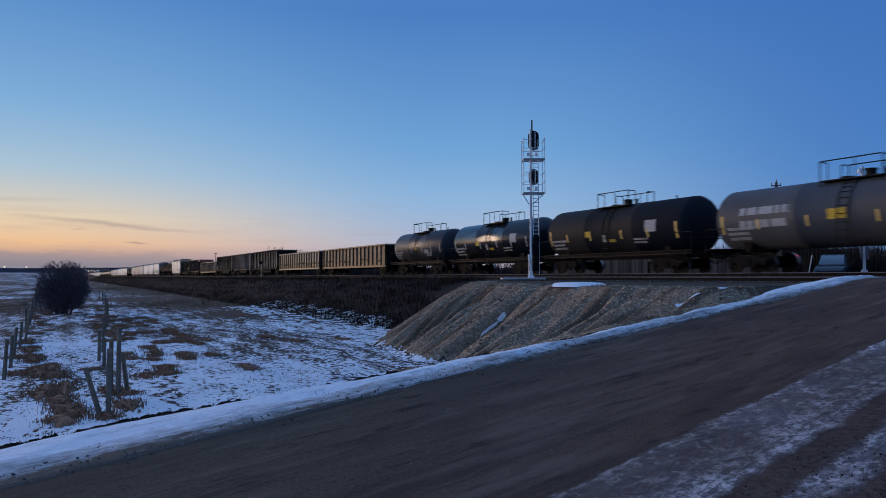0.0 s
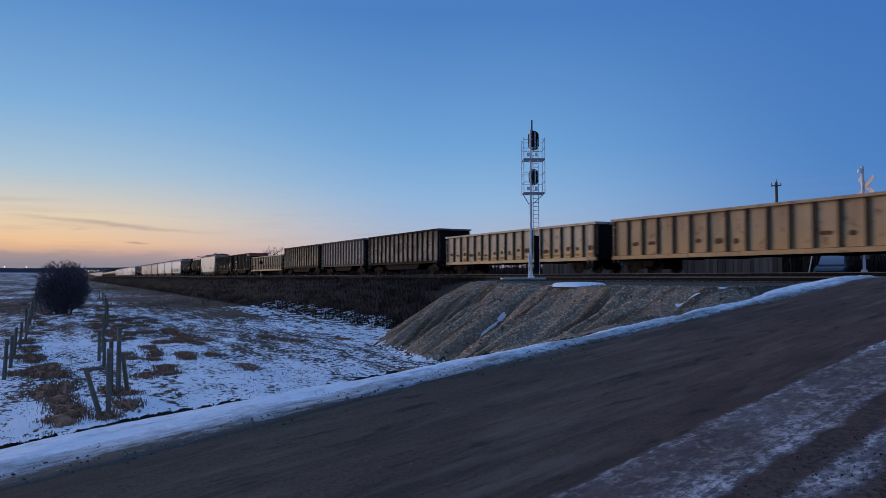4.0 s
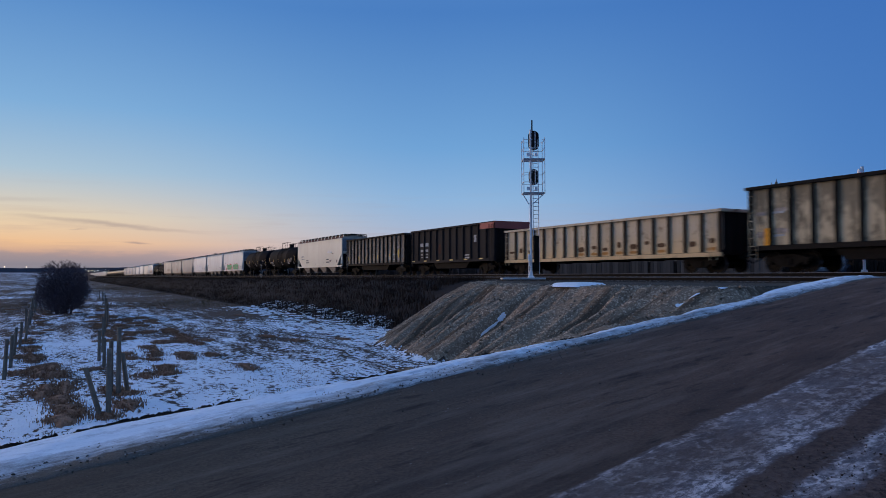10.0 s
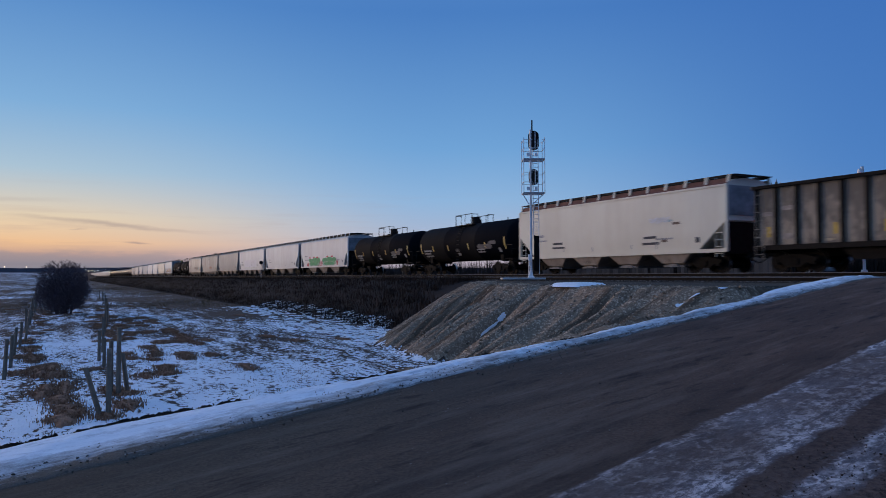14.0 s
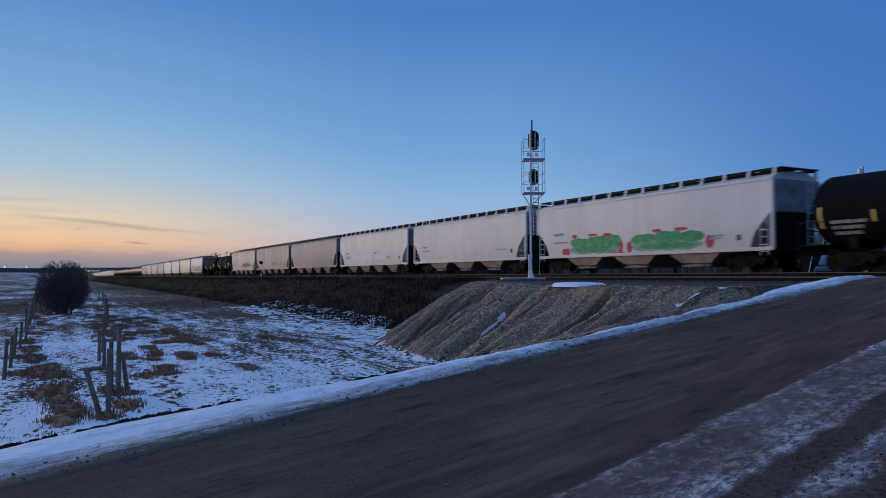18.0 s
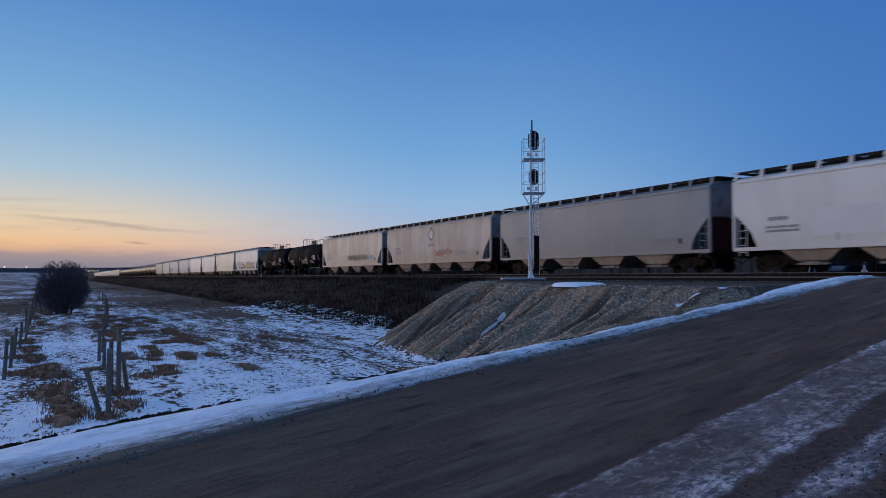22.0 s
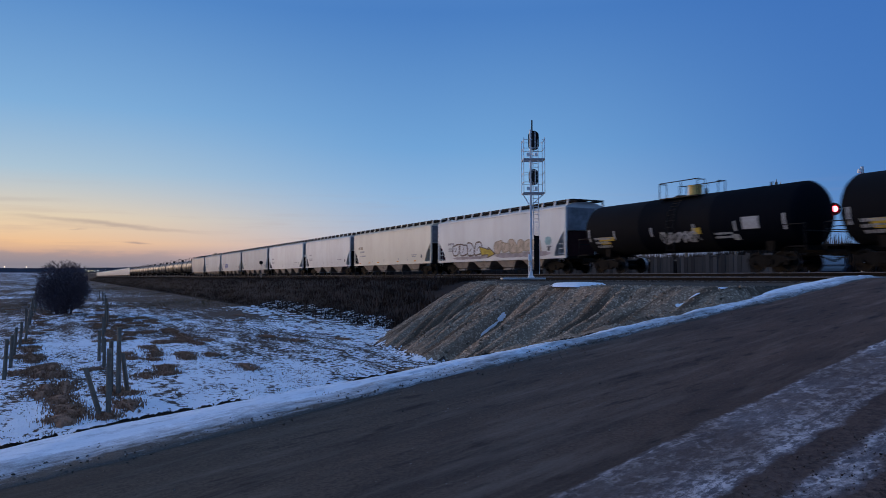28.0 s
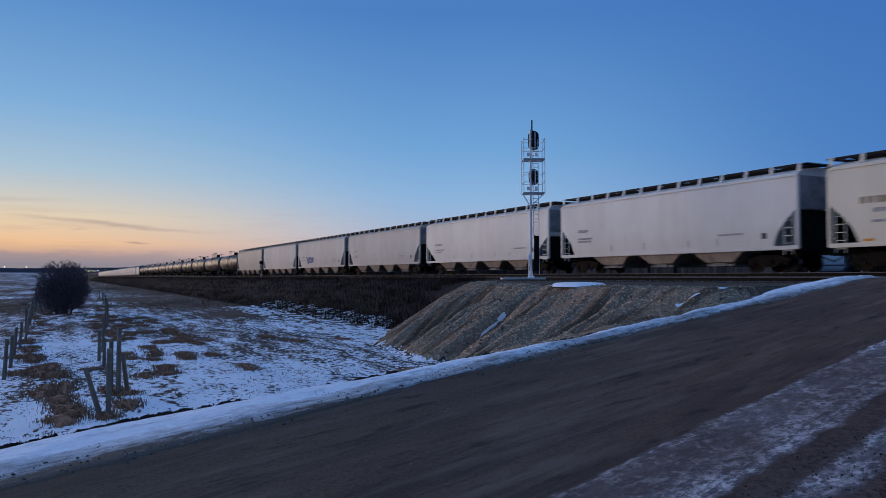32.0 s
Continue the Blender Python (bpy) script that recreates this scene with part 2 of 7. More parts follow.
def bank_snow():
    """Ploughed snow, clean at the back and streaked with road dirt towards the lane."""
    m, nt, b = material("ploughed_snow", 0.85, 0, 0.3)
    tc = nt.nodes.new("ShaderNodeTexCoord")
    sp = nt.nodes.new("ShaderNodeSeparateXYZ")
    nt.links.new(tc.outputs["Object"], sp.inputs[0])
    mr = nt.nodes.new("ShaderNodeMapRange")
    mr.inputs["From Min"].default_value, mr.inputs["From Max"].default_value = -0.25, 0.62
    mr.inputs["To Min"].default_value, mr.inputs["To Max"].default_value = 0.0, 0.58
    nt.links.new(sp.outputs[0], mr.inputs["Value"])
    streaks = noise_tex(nt, 1.6, 6, 0.65, coords(nt, (4.0, 0.45, 1)))
    lumps = noise_tex(nt, 7.0, 6, 0.7, coords(nt, (1.4, 0.8, 1)))
    fine = noise_tex(nt, 60.0, 3, 0.7, coords(nt))
    h = math_node(nt, "SUBTRACT", math_node(nt, "ADD", math_node(nt, "MULTIPLY", streaks, 0.75), math_node(nt, "MULTIPLY", lumps, 0.55)), mr.outputs[0])
    k = ramp(nt, math_node(nt, "ADD", h, math_node(nt, "MULTIPLY", fine, 0.16)), [(0.30, (0, 0, 0)), (0.72, (1, 1, 1))])
    s = ramp(nt, lumps, [(0.3, (0.66, 0.72, 0.80)), (0.7, (0.80, 0.85, 0.91))])
    d = ramp(nt, fine, [(0.3, (0.05, 0.04, 0.032)), (0.7, (0.13, 0.108, 0.09))])
    nt.links.new(mix_col(nt, k, d, s), b.inputs["Base Color"])
    bump(nt, b, math_node(nt, "ADD", lumps, math_node(nt, "MULTIPLY", fine, 0.2)), 0.6, 0.05)
    return m


def road_material():
    """Packed gravel and worn asphalt with frozen slush in the wheel paths, in the road's own coordinates."""
    m, nt, b = material("road_surface", 0.85, 0, 0.15)
    tc = nt.nodes.new("ShaderNodeTexCoord")
    sep = nt.nodes.new("ShaderNodeSeparateXYZ")
    nt.links.new(tc.outputs["Object"], sep.inputs[0])
    n_long = noise_tex(nt, 0.8, 6, 0.62, coords(nt, (2.2, 0.35, 1.0)))
    n_mid = noise_tex(nt, 2.2, 6, 0.65, coords(nt, (1.5, 0.6, 1)))
    n_fine = noise_tex(nt, 34.0, 5, 0.7, coords(nt))
    gr = ramp(nt, n_fine, [(0.3, (0.048, 0.029, 0.0215)), (0.75, (0.158, 0.098, 0.073))])
    gr = mix_col(nt, math_node(nt, "MULTIPLY", ramp(nt, n_long, [(0.38, (0, 0, 0)), (0.60, (1, 1, 1))]), 0.7), gr, (0.046, 0.030, 0.025))
    spots = ramp(nt, noise_tex(nt, 2.6, 6, 0.6, coords(nt, (2.0, 0.5, 1))), [(0.56, (0, 0, 0)), (0.68, (1, 1, 1))])
    gr = mix_col(nt, math_node(nt, "MULTIPLY", spots, 0.75), gr, (0.018, 0.0115, 0.010))
    pale = ramp(nt, noise_tex(nt, 1.5, 7, 0.65, coords(nt, (2.4, 0.3, 1))), [(0.50, (0, 0, 0)), (0.70, (1, 1, 1))])
    gr = mix_col(nt, math_node(nt, "MULTIPLY", pale, 0.6), gr, (0.18, 0.128, 0.103))
    # dust dragged out of the snow along the lane's edge
    l = sep.outputs[0]
    dusty = ramp(nt, math_node(nt, "ADD", l, math_node(nt, "MULTIPLY", n_long, 1.2)), [(0.60, (1, 1, 1)), (1.5, (0, 0, 0))])
    gr = mix_col(nt, math_node(nt, "MULTIPLY", dusty, 0.75), gr, (0.19, 0.155, 0.13))
    # frozen slush starts where the lane ends, in long uneven strips
    edge = math_node(nt, "ADD", math_node(nt, "ADD", l, math_node(nt, "MULTIPLY", math_node(nt, "SUBTRACT", n_mid, 0.5), 0.34)), math_node(nt, "MULTIPLY", math_node(nt, "SUBTRACT", sep.outputs[1], 4.5), 0.03))
    a = ramp(nt, math_node(nt, "DIVIDE", edge, 12.0), [(p / 12, (v, v, v)) for p, v in ((3.80, 0), (3.835, 1), (3.95, 0.72), (4.25, 0.72), (4.45, 0.95), (4.63, 1), (4.67, 0.04), (4.92, 0.06), (4.98, 0.8), (5.18, 0.85), (5.24, 0.05), (7.0, 0.05), (8.0, 0.4))])
    rim = ramp(nt, math_node(nt, "DIVIDE", edge, 12.0), [(p / 12, (v, v, v)) for p, v in ((3.80, 0), (3.835, 1), (3.92, 0.15), (4.25, 0.15), (4.42, 0.7), (4.62, 1), (4.67, 0), (4.95, 0), (5.0, 0.4), (5.17, 0.5), (5.22, 0))])
    n_br = noise_tex(nt, 11.0, 10, 0.8, coords(nt, (1.2, 0.6, 1)))
    n_big = noise_tex(nt, 0.9, 5, 0.6, coords(nt, (1.3, 0.6, 1)))
    k = math_node(nt, "MULTIPLY", a, ramp(nt, n_big, [(0.40, (0.35, 0.35, 0.35)), (0.56, (1, 1, 1))]))
    # the ice colour includes a red cast from the crossing lamps
    ice = ramp(nt, n_br, [(0.36, (0.098, 0.076, 0.078)), (0.66, (0.20, 0.160, 0.163))])
    # white frost along cracks and tyre ridges
    warp = nt.nodes.new("ShaderNodeVectorMath")
    warp.operation = "ADD"
    wn = nd(nt, "ShaderNodeTexNoise", Scale=5.0, Detail=4.0)
    nt.links.new(tc.outputs["Object"], wn.inputs["Vector"])
    sc = nt.nodes.new("ShaderNodeVectorMath")
    sc.operation = "SCALE"
    sc.inputs["Scale"].default_value = 0.35
    nt.links.new(wn.outputs["Color"], sc.inputs[0])
    nt.links.new(coords(nt, (1.0, 0.7, 1)), warp.inputs[0])
    nt.links.new(sc.outputs[0], warp.inputs[1])
    vor = nd(nt, "ShaderNodeTexVoronoi", Scale=7.0)
    vor.feature = "DISTANCE_TO_EDGE"
    nt.links.new(warp.outputs[0], vor.inputs["Vector"])
    crack = ramp(nt, vor.outputs["Distance"], [(0.0, (1, 1, 1)), (0.16, (0, 0, 0))])
    spread = ramp(nt, noise_tex(nt, 3.4, 6, 0.7, coords(nt, (1.5, 0.7, 1))), [(0.49, (0, 0, 0)), (0.58, (1, 1, 1))])
    ridge = ramp(nt, math_node(nt, "SINE", math_node(nt, "MULTIPLY", edge, 2 * math.pi / 0.062)), [(0.35, (0, 0, 0)), (0.9, (1, 1, 1))])
    frost = math_node(nt, "ADD", math_node(nt, "MULTIPLY", math_node(nt, "MULTIPLY", crack, spread), 1.0),
                      math_node(nt, "MULTIPLY", rim, math_node(nt, "ADD", math_node(nt, "MULTIPLY", ramp(nt, n_br, [(0.49, (0, 0, 0)), (0.57, (1, 1, 1))]), 0.95), math_node(nt, "MULTIPLY", math_node(nt, "MULTIPLY", ridge, ramp(nt, n_br, [(0.40, (0.2, 0.2, 0.2)), (0.58, (1, 1, 1))])), 0.5))))
    ice = mix_col(nt, math_node(nt, "MINIMUM", frost, 1.0), ice, (0.70, 0.60, 0.58))
    # loose brown mud past the last wheel track
    mud = ramp(nt, noise_tex(nt, 16.0, 8, 0.75, coords(nt)), [(0.38, (0.020, 0.012, 0.010)), (0.62, (0.12, 0.078, 0.064))])
    gr = mix_col(nt, ramp(nt, math_node(nt, "DIVIDE", edge, 12.0), [(4.66 / 12, (0, 0, 0)), (4.74 / 12, (0.6, 0.6, 0.6)), (5.15 / 12, (0.6, 0.6, 0.6)), (5.3 / 12, (1, 1, 1))]), gr, mud)
    # tint of bluish to red: lamp glow painted in where the road climbs to the crossing
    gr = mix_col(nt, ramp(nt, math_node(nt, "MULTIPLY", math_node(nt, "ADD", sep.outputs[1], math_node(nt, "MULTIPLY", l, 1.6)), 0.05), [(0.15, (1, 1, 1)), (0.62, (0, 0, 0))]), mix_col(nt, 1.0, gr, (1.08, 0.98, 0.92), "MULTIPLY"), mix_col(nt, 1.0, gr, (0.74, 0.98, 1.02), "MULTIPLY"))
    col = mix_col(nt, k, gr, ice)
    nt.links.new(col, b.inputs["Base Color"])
    rr = ramp(nt, k, [(0.0, (0.9, 0.9, 0.9)), (1.0, (0.55, 0.55, 0.55))])
    nt.links.new(rr, b.inputs["Roughness"])
    hh = math_node(nt, "ADD", math_node(nt, "ADD", math_node(nt, "MULTIPLY", n_fine, 0.5), math_node(nt, "MULTIPLY", n_br, 0.5)), math_node(nt, "MULTIPLY", math_node(nt, "MULTIPLY", frost, k), 0.6))
    bump(nt, b, hh, 0.5, 0.03)
    return m


def stony(name, a, c, scale=14.0, dirt=(0.085, 0.064, 0.045), sorted_down=False):
    m, nt, b = material(name, 0.95, 0, 0.08)
    v = coords(nt)
    vor = nd(nt, "ShaderNodeTexVoronoi", Scale=scale)
    nt.links.new(v, vor.inputs["Vector"])
    sepc = nt.nodes.new("ShaderNodeSeparateColor")
    nt.links.new(vor.outputs["Color"], sepc.inputs[0])
    col = ramp(nt, sepc.outputs[0], [(0.0, a), (0.62, tuple(p * 0.72 + q * 0.28 for p, q in zip(a, c))), (1.0, tuple(q * 1.35 for q in c))])
    n = noise_tex(nt, 0.9, 5, 0.6, v)
    col = mix_col(nt, math_node(nt, "MULTIPLY", ramp(nt, n, [(0.35, (0, 0, 0)), (0.65, (1, 1, 1))]), 0.6), col, dirt)
    if sorted_down:
        # fines washed into narrow runs down the face, stones left between them
        runs = noise_tex(nt, 1.15, 4, 0.6, coords(nt, (1.5, 0.2, 0.2)))
        col = mix_col(nt, math_node(nt, "MULTIPLY", ramp(nt, runs, [(0.47, (0, 0, 0)), (0.58, (1, 1, 1))]), 0.85), col, tuple(p * 0.36 for p in dirt))
    nt.links.new(col, b.inputs["Base Color"])
    hh = math_node(nt, "SUBTRACT", 1.0, vor.outputs["Distance"])
    bump(nt, b, hh, 0.25, 0.02)
    return m


def varied(name, a, c, rough=0.85, island=True):
    """Colour varies from piece to piece."""
    m, nt, b = material(name, rough, 0, 0.06)
    if island:
        g = nt.nodes.new("ShaderNodeNewGeometry")
        r = g.outputs["Random Per Island"]
    else:
        g = nt.nodes.new("ShaderNodeObjectInfo")
        r = g.outputs["Random"]
    col = ramp(nt, r, [(0.0, a), (1.0, c)])
    n = noise_tex(nt, 9.0, 4, 0.6, coords(nt))
    col = mix_col(nt, math_node(nt, "MULTIPLY", n, 0.4), col, tuple(x * 0.6 for x in a))
    nt.links.new(col, b.inputs["Base Color"])
    return m


M = {}
M["field"] = snow_grass("snowy_stubble", 0.10, (0.024, 0.016, 0.012), (0.085, 0.050, 0.034), 11.0, 0.46)
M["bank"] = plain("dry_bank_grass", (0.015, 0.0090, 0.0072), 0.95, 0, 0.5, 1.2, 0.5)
M["gravel"] = stony("pit_run_gravel", (0.165, 0.117, 0.082), (0.42, 0.318, 0.228), 26.0, (0.2, 0.139, 0.094), True)
M["plateau"] = stony("dark_packed_gravel", (0.042, 0.034, 0.027), (0.13, 0.106, 0.082), 20.0, (0.052, 0.041, 0.031))
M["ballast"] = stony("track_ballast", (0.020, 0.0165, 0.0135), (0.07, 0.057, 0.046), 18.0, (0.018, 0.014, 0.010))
M["snow"] = bank_snow()
M["road"] = road_material()
M["stone"] = varied("loose_stone", (0.13, 0.096, 0.068), (0.54, 0.425, 0.315), 0.9)
M["grass"] = varied("dry_grass", (0.09, 0.062, 0.035), (0.26, 0.20, 0.12), 0.9)
M["steel"] = plain("rail_steel", (0.14, 0.145, 0.16), 0.8, 0.0, 0.2, 3.0, 0.05)
M["black"] = plain("grimy_black_steel", (0.012, 0.0118, 0.012), 0.65, 0.0, 0.4, 3.0)
M["under"] = plain("near_black_underframe", (0.009, 0.0078, 0.007), 0.9, 0.0, 0.4, 3.0)
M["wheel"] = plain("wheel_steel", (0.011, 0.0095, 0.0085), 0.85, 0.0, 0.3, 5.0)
M["tread"] = plain("worn_wheel_tread", (0.42, 0.40, 0.38), 0.3, 0.95, 0.15, 5.0)
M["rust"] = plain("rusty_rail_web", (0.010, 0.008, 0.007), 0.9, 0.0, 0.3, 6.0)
M["galv"] = plain("galvanised_steel", (0.40, 0.40, 0.41), 0.5, 0.3, 0.12, 4.0)
M["alu"] = plain("aluminium_paint", (0.82, 0.80, 0.79), 0.45, 0.0, 0.12, 4.0)
M["blackpaint"] = plain("matt_black_paint", (0.012, 0.012, 0.013), 0.7, 0.0, 0.3, 4.0)
M["concrete"] = plain("pale_concrete", (0.58, 0.57, 0.56), 0.9, 0.0, 0.2, 3.0)
M["wood"] = plain("weathered_wood", (0.17, 0.145, 0.115), 0.9, 0.0, 0.35, 8.0)
M["white_mark"] = plain("white_stencil", (0.40, 0.41, 0.42), 0.7, 0.0, 0.3, 9.0)
M["yellow_mark"] = plain("yellow_marking", (0.62, 0.42, 0.06), 0.6, 0.0, 0.3, 9.0)
M["amber_mark"] = plain("amber_reflector", (0.72, 0.50, 0.16), 0.45, 0.0, 0.2, 9.0)
M["orange_mark"] = plain("orange_marking", (0.70, 0.30, 0.03), 0.6, 0.0, 0.25, 9.0)
M["faint_mark"] = plain("faded_stencil", (0.33, 0.325, 0.33), 0.7, 0.0, 0.35, 9.0)
M["peach_spray"] = plain("peach_spray_paint", (0.58, 0.46, 0.34), 0.7, 0.0, 0.25, 2.0)
M["pale_spray"] = plain("chalk_white_spray_paint", (0.70, 0.69, 0.68), 0.7, 0.0, 0.12, 3.0)
M["brown_spray"] = plain("brown_outline_spray_paint", (0.17, 0.125, 0.10), 0.7, 0.0, 0.3, 3.0)
M["mauve_spray"] = plain("mauve_grey_spray_paint", (0.36, 0.315, 0.32), 0.7, 0.0, 0.3, 2.0)
M["gold_spray"] = plain("mustard_spray_paint", (0.52, 0.38, 0.06), 0.7, 0.0, 0.3, 3.0)
M["teal_spray"] = plain("pale_teal_spray_paint", (0.30, 0.46, 0.46), 0.7, 0.0, 0.35, 3.0)
M["rouge_spray"] = plain("orange_red_spray_paint", (0.42, 0.15, 0.09), 0.7, 0.0, 0.35, 3.0)
M["pale_green"] = plain("thin_green_spray_paint", (0.22, 0.44, 0.30), 0.7, 0.0, 0.35, 2.0)
M["repaint"] = plain("fresh_patch_paint", (0.66, 0.665, 0.68), 0.5, 0.0, 0.05, 1.0, 0.0)
M["roof_rust"] = plain("rust_brown_roof_edge", (0.16, 0.075, 0.055), 0.8, 0.0, 0.4, 2.0)
# under car ends this maroon paints in the crossing lamp's red light
M["maroon"] = plain("maroon_lamp_cast_and_smear", (0.045, 0.014, 0.014), 0.8, 0.0, 0.4, 2.0)
M["gate"] = plain("dull_gate_steel", (0.20, 0.19, 0.18), 0.7, 0.0, 0.4, 3.0)
M["board_walk"] = plain("blue_black_walkway_steel", (0.006, 0.0072, 0.0105), 0.7, 0.0, 0.4, 3.0)
M["dark_mark"] = plain("dark_stencil", (0.08, 0.08, 0.09), 0.7, 0.0, 0.3, 9.0)
M["green_paint"] = plain("green_spray_paint", (0.06, 0.36, 0.15), 0.6, 0.0, 0.35, 3.0)
M["red_paint"] = plain("red_spray_paint", (0.48, 0.07, 0.09), 0.6, 0.0, 0.3, 3.0)
M["bay"] = painted("grimy_bay_paint", (0.40, 0.345, 0.29), (0.16, 0.12, 0.10), 0.75, 0.0, 0.5, (0.11, 0.075, 0.06), 0.2, run_x=1.5)
# grey that holds the shade of hopper ends; an emblem and placards share it
M["shade_and_mark_grey"] = plain("shaded_end_and_mark_grey", (0.24, 0.25, 0.265), 0.75, 0.0, 0.4, 2.0)
M["dust"] = plain("pale_dust_stain", (0.36, 0.31, 0.27), 0.9, 0.0, 0.5, 4.0)
M["grey_spray"] = plain("grey_spray_paint", (0.16, 0.15, 0.15), 0.7, 0.0, 0.3, 3.0)
M["tan_spray"] = plain("tan_spray_paint", (0.38, 0.31, 0.22), 0.7, 0.0, 0.3, 3.0)
M["rust_stain"] = plain("rust_stain", (0.13, 0.075, 0.04), 0.9, 0.0, 0.5, 5.0)
M["ochre_stain"] = plain("ochre_stain", (0.48, 0.24, 0.08), 0.9, 0.0, 0.4, 5.0)
M["cross_white"] = plain("dull_crossbuck", (0.75, 0.70, 0.66), 0.7)
M["blue_spray"] = plain("blue_spray_paint", (0.10, 0.13, 0.34), 0.7, 0.0, 0.3, 3.0)
DIRT = (0.14, 0.115, 0.09)
HOPPER_PAINT = {
    "white": painted("hopper_white", (0.72, 0.755, 0.735), (0.47, 0.43, 0.40), 0.5, 0, 0.28, spec=0.25, low=(0.55, 0.54, 0.51)),
    "grey": painted("hopper_grey", (0.225, 0.272, 0.305), (0.18, 0.19, 0.20), 0.5, 0, 0.32, spec=0.25, low=(0.21, 0.215, 0.22)),
    # darker copy of the white: weaker light on far cars, put into the paint
    "dull": painted("hopper_white_dimmed", (0.52, 0.555, 0.55), (0.38, 0.34, 0.31), 0.55, 0, 0.35, spec=0.2, low=(0.44, 0.42, 0.39)),
    "beige": painted("hopper_beige", (0.75, 0.725, 0.605), (0.53, 0.45, 0.35), 0.5, 0, 0.28, spec=0.25, low=(0.66, 0.62, 0.50)),
    "pink": painted("hopper_faded_beige", (0.50, 0.495, 0.45), (0.33, 0.265, 0.215), 0.6, 0, 0.8, low=(0.36, 0.285, 0.235)),
    "tan": painted("hopper_tan", (0.55, 0.54, 0.48), (0.30, 0.245, 0.21), 0.55, 0, 0.7, low=(0.44, 0.365, 0.30)),
}
TANK_PAINT = {
    "black": painted("tank_black", (0.0042, 0.0054, 0.0085), (0.009, 0.0105, 0.0135), 0.72, 0, 0.35, None, 0.03),
    "gloss": painted("tank_gloss_black", (0.012, 0.015, 0.021), (0.016, 0.017, 0.020), 0.20, 0, 0.15, None, 0.5),
    "grey": painted("tank_grey", (0.080, 0.090, 0.108), (0.042, 0.045, 0.050), 0.5, 0, 0.4, None, 0.12),
    "slate": painted("tank_slate", (0.028, 0.033, 0.043), (0.045, 0.047, 0.050), 0.36, 0, 0.4, None, 0.22),
    "silver": painted("tank_silver", (0.09, 0.084, 0.082), (0.035, 0.031, 0.030), 0.42, 0.0, 0.6, None, 0.3),
    "char": painted("tank_charcoal", (0.013, 0.0155, 0.020), (0.020, 0.022, 0.026), 0.6, 0, 0.4, None, 0.08),
}
GON_PAINT = {
    "ochre": painted("gondola_ochre", (0.52, 0.37, 0.215), (0.25, 0.16, 0.095), 0.7, 0, 0.6, (0.13, 0.07, 0.04), low=(0.56, 0.34, 0.145), run_x=1.6),
    "cream": painted("gondola_cream", (0.62, 0.53, 0.385), (0.37, 0.265, 0.16), 0.7, 0, 0.5, (0.16, 0.09, 0.05), low=(0.70, 0.48, 0.225), run_x=1.6),
    "black": painted("gondola_black", (0.12, 0.104, 0.088), (0.20, 0.170, 0.138), 0.75, 0, 0.7, scuff=(0.36, 0.30, 0.23), run_x=2.2),
    "brown": painted("gondola_brown", (0.24, 0.19, 0.14), (0.09, 0.068, 0.050), 0.8, 0, 0.7, scuff=(0.48, 0.39, 0.29), run_x=2.2),
    "grey": painted("gondola_grey", (0.46, 0.39, 0.32), (0.24, 0.182, 0.145), 0.8, 0, 0.7, scuff=(0.54, 0.45, 0.36), run_x=2.2),
    "olive": painted("gondola_olive", (0.27, 0.225, 0.145), (0.11, 0.088, 0.060), 0.75, 0, 0.7, scuff=(0.62, 0.50, 0.32), run_x=2.2),
    "dark": painted("gondola_charcoal", (0.017, 0.0165, 0.019), (0.034, 0.031, 0.032), 0.75, 0, 0.6, None, 0.1),
    # near-black ends: shade on faces turned from the sunset, put into the paint
    "shaded_end": painted("gondola_shaded_end", (0.010, 0.009, 0.009), (0.03, 0.026, 0.022), 0.85, 0, 0.5, None, 0.1),
    "red": painted("gondola_red", (0.46, 0.12, 0.095), (0.22, 0.07, 0.06), 0.7, 0, 0.5),
}
# rib colours with the ribs' shade painted in; coal-car chords and sills share them
RIB_SHADE_BROWN = plain("shaded_rib_brown", (0.085, 0.055, 0.035), 0.85)
RIB_SHADE_LIGHT = plain("shaded_rib_light_brown", (0.11, 0.08, 0.062), 0.85)
RIB_SHADE_BLACK = plain("shaded_rib_black", (0.012, 0.010, 0.009), 0.85)


# ------------------------------------------------------------------ mesh helpers
def box(bm, c, s, rot=None):
    """A box with its centre at c and sides s."""
    m = Matrix.Translation(c) @ (rot.to_4x4() if rot else Matrix.Identity(4)) @ Matrix.Diagonal((*s, 1))
    bmesh.ops.create_cube(bm, size=1, matrix=m)


def beam(bm, a, b, w, h=None):
    """A square bar from a to b."""
    a, b = Vector(a), Vector(b)
    d = b - a
    q = d.to_track_quat("Z", "Y").to_matrix()
    box(bm, (a + b) / 2, (w, h or w, d.length), q)


def rod(bm, a, b, r, seg=8, r2=None):
    a, b = Vector(a), Vector(b)
    d = b - a
    m = Matrix.Translation((a + b) / 2) @ d.to_track_quat("Z", "Y").to_matrix().to_4x4()
    bmesh.ops.create_cone(bm, cap_ends=True, segments=seg, radius1=r, radius2=r if r2 is None else r2, depth=d.length, matrix=m)


def prism(bm, pts, y0, y1):
    """Extrude a polygon of (x, z) points from y0 to y1."""
    a = [bm.verts.new((x, y0, z)) for x, z in pts]
    b = [bm.verts.new((x, y1, z)) for x, z in pts]
    n = len(pts)
    bm.faces.new(a)
    bm.faces.new(b[::-1])
    for i in range(n):
        bm.faces.new((a[i], b[i], b[(i + 1) % n], a[(i + 1) % n]))


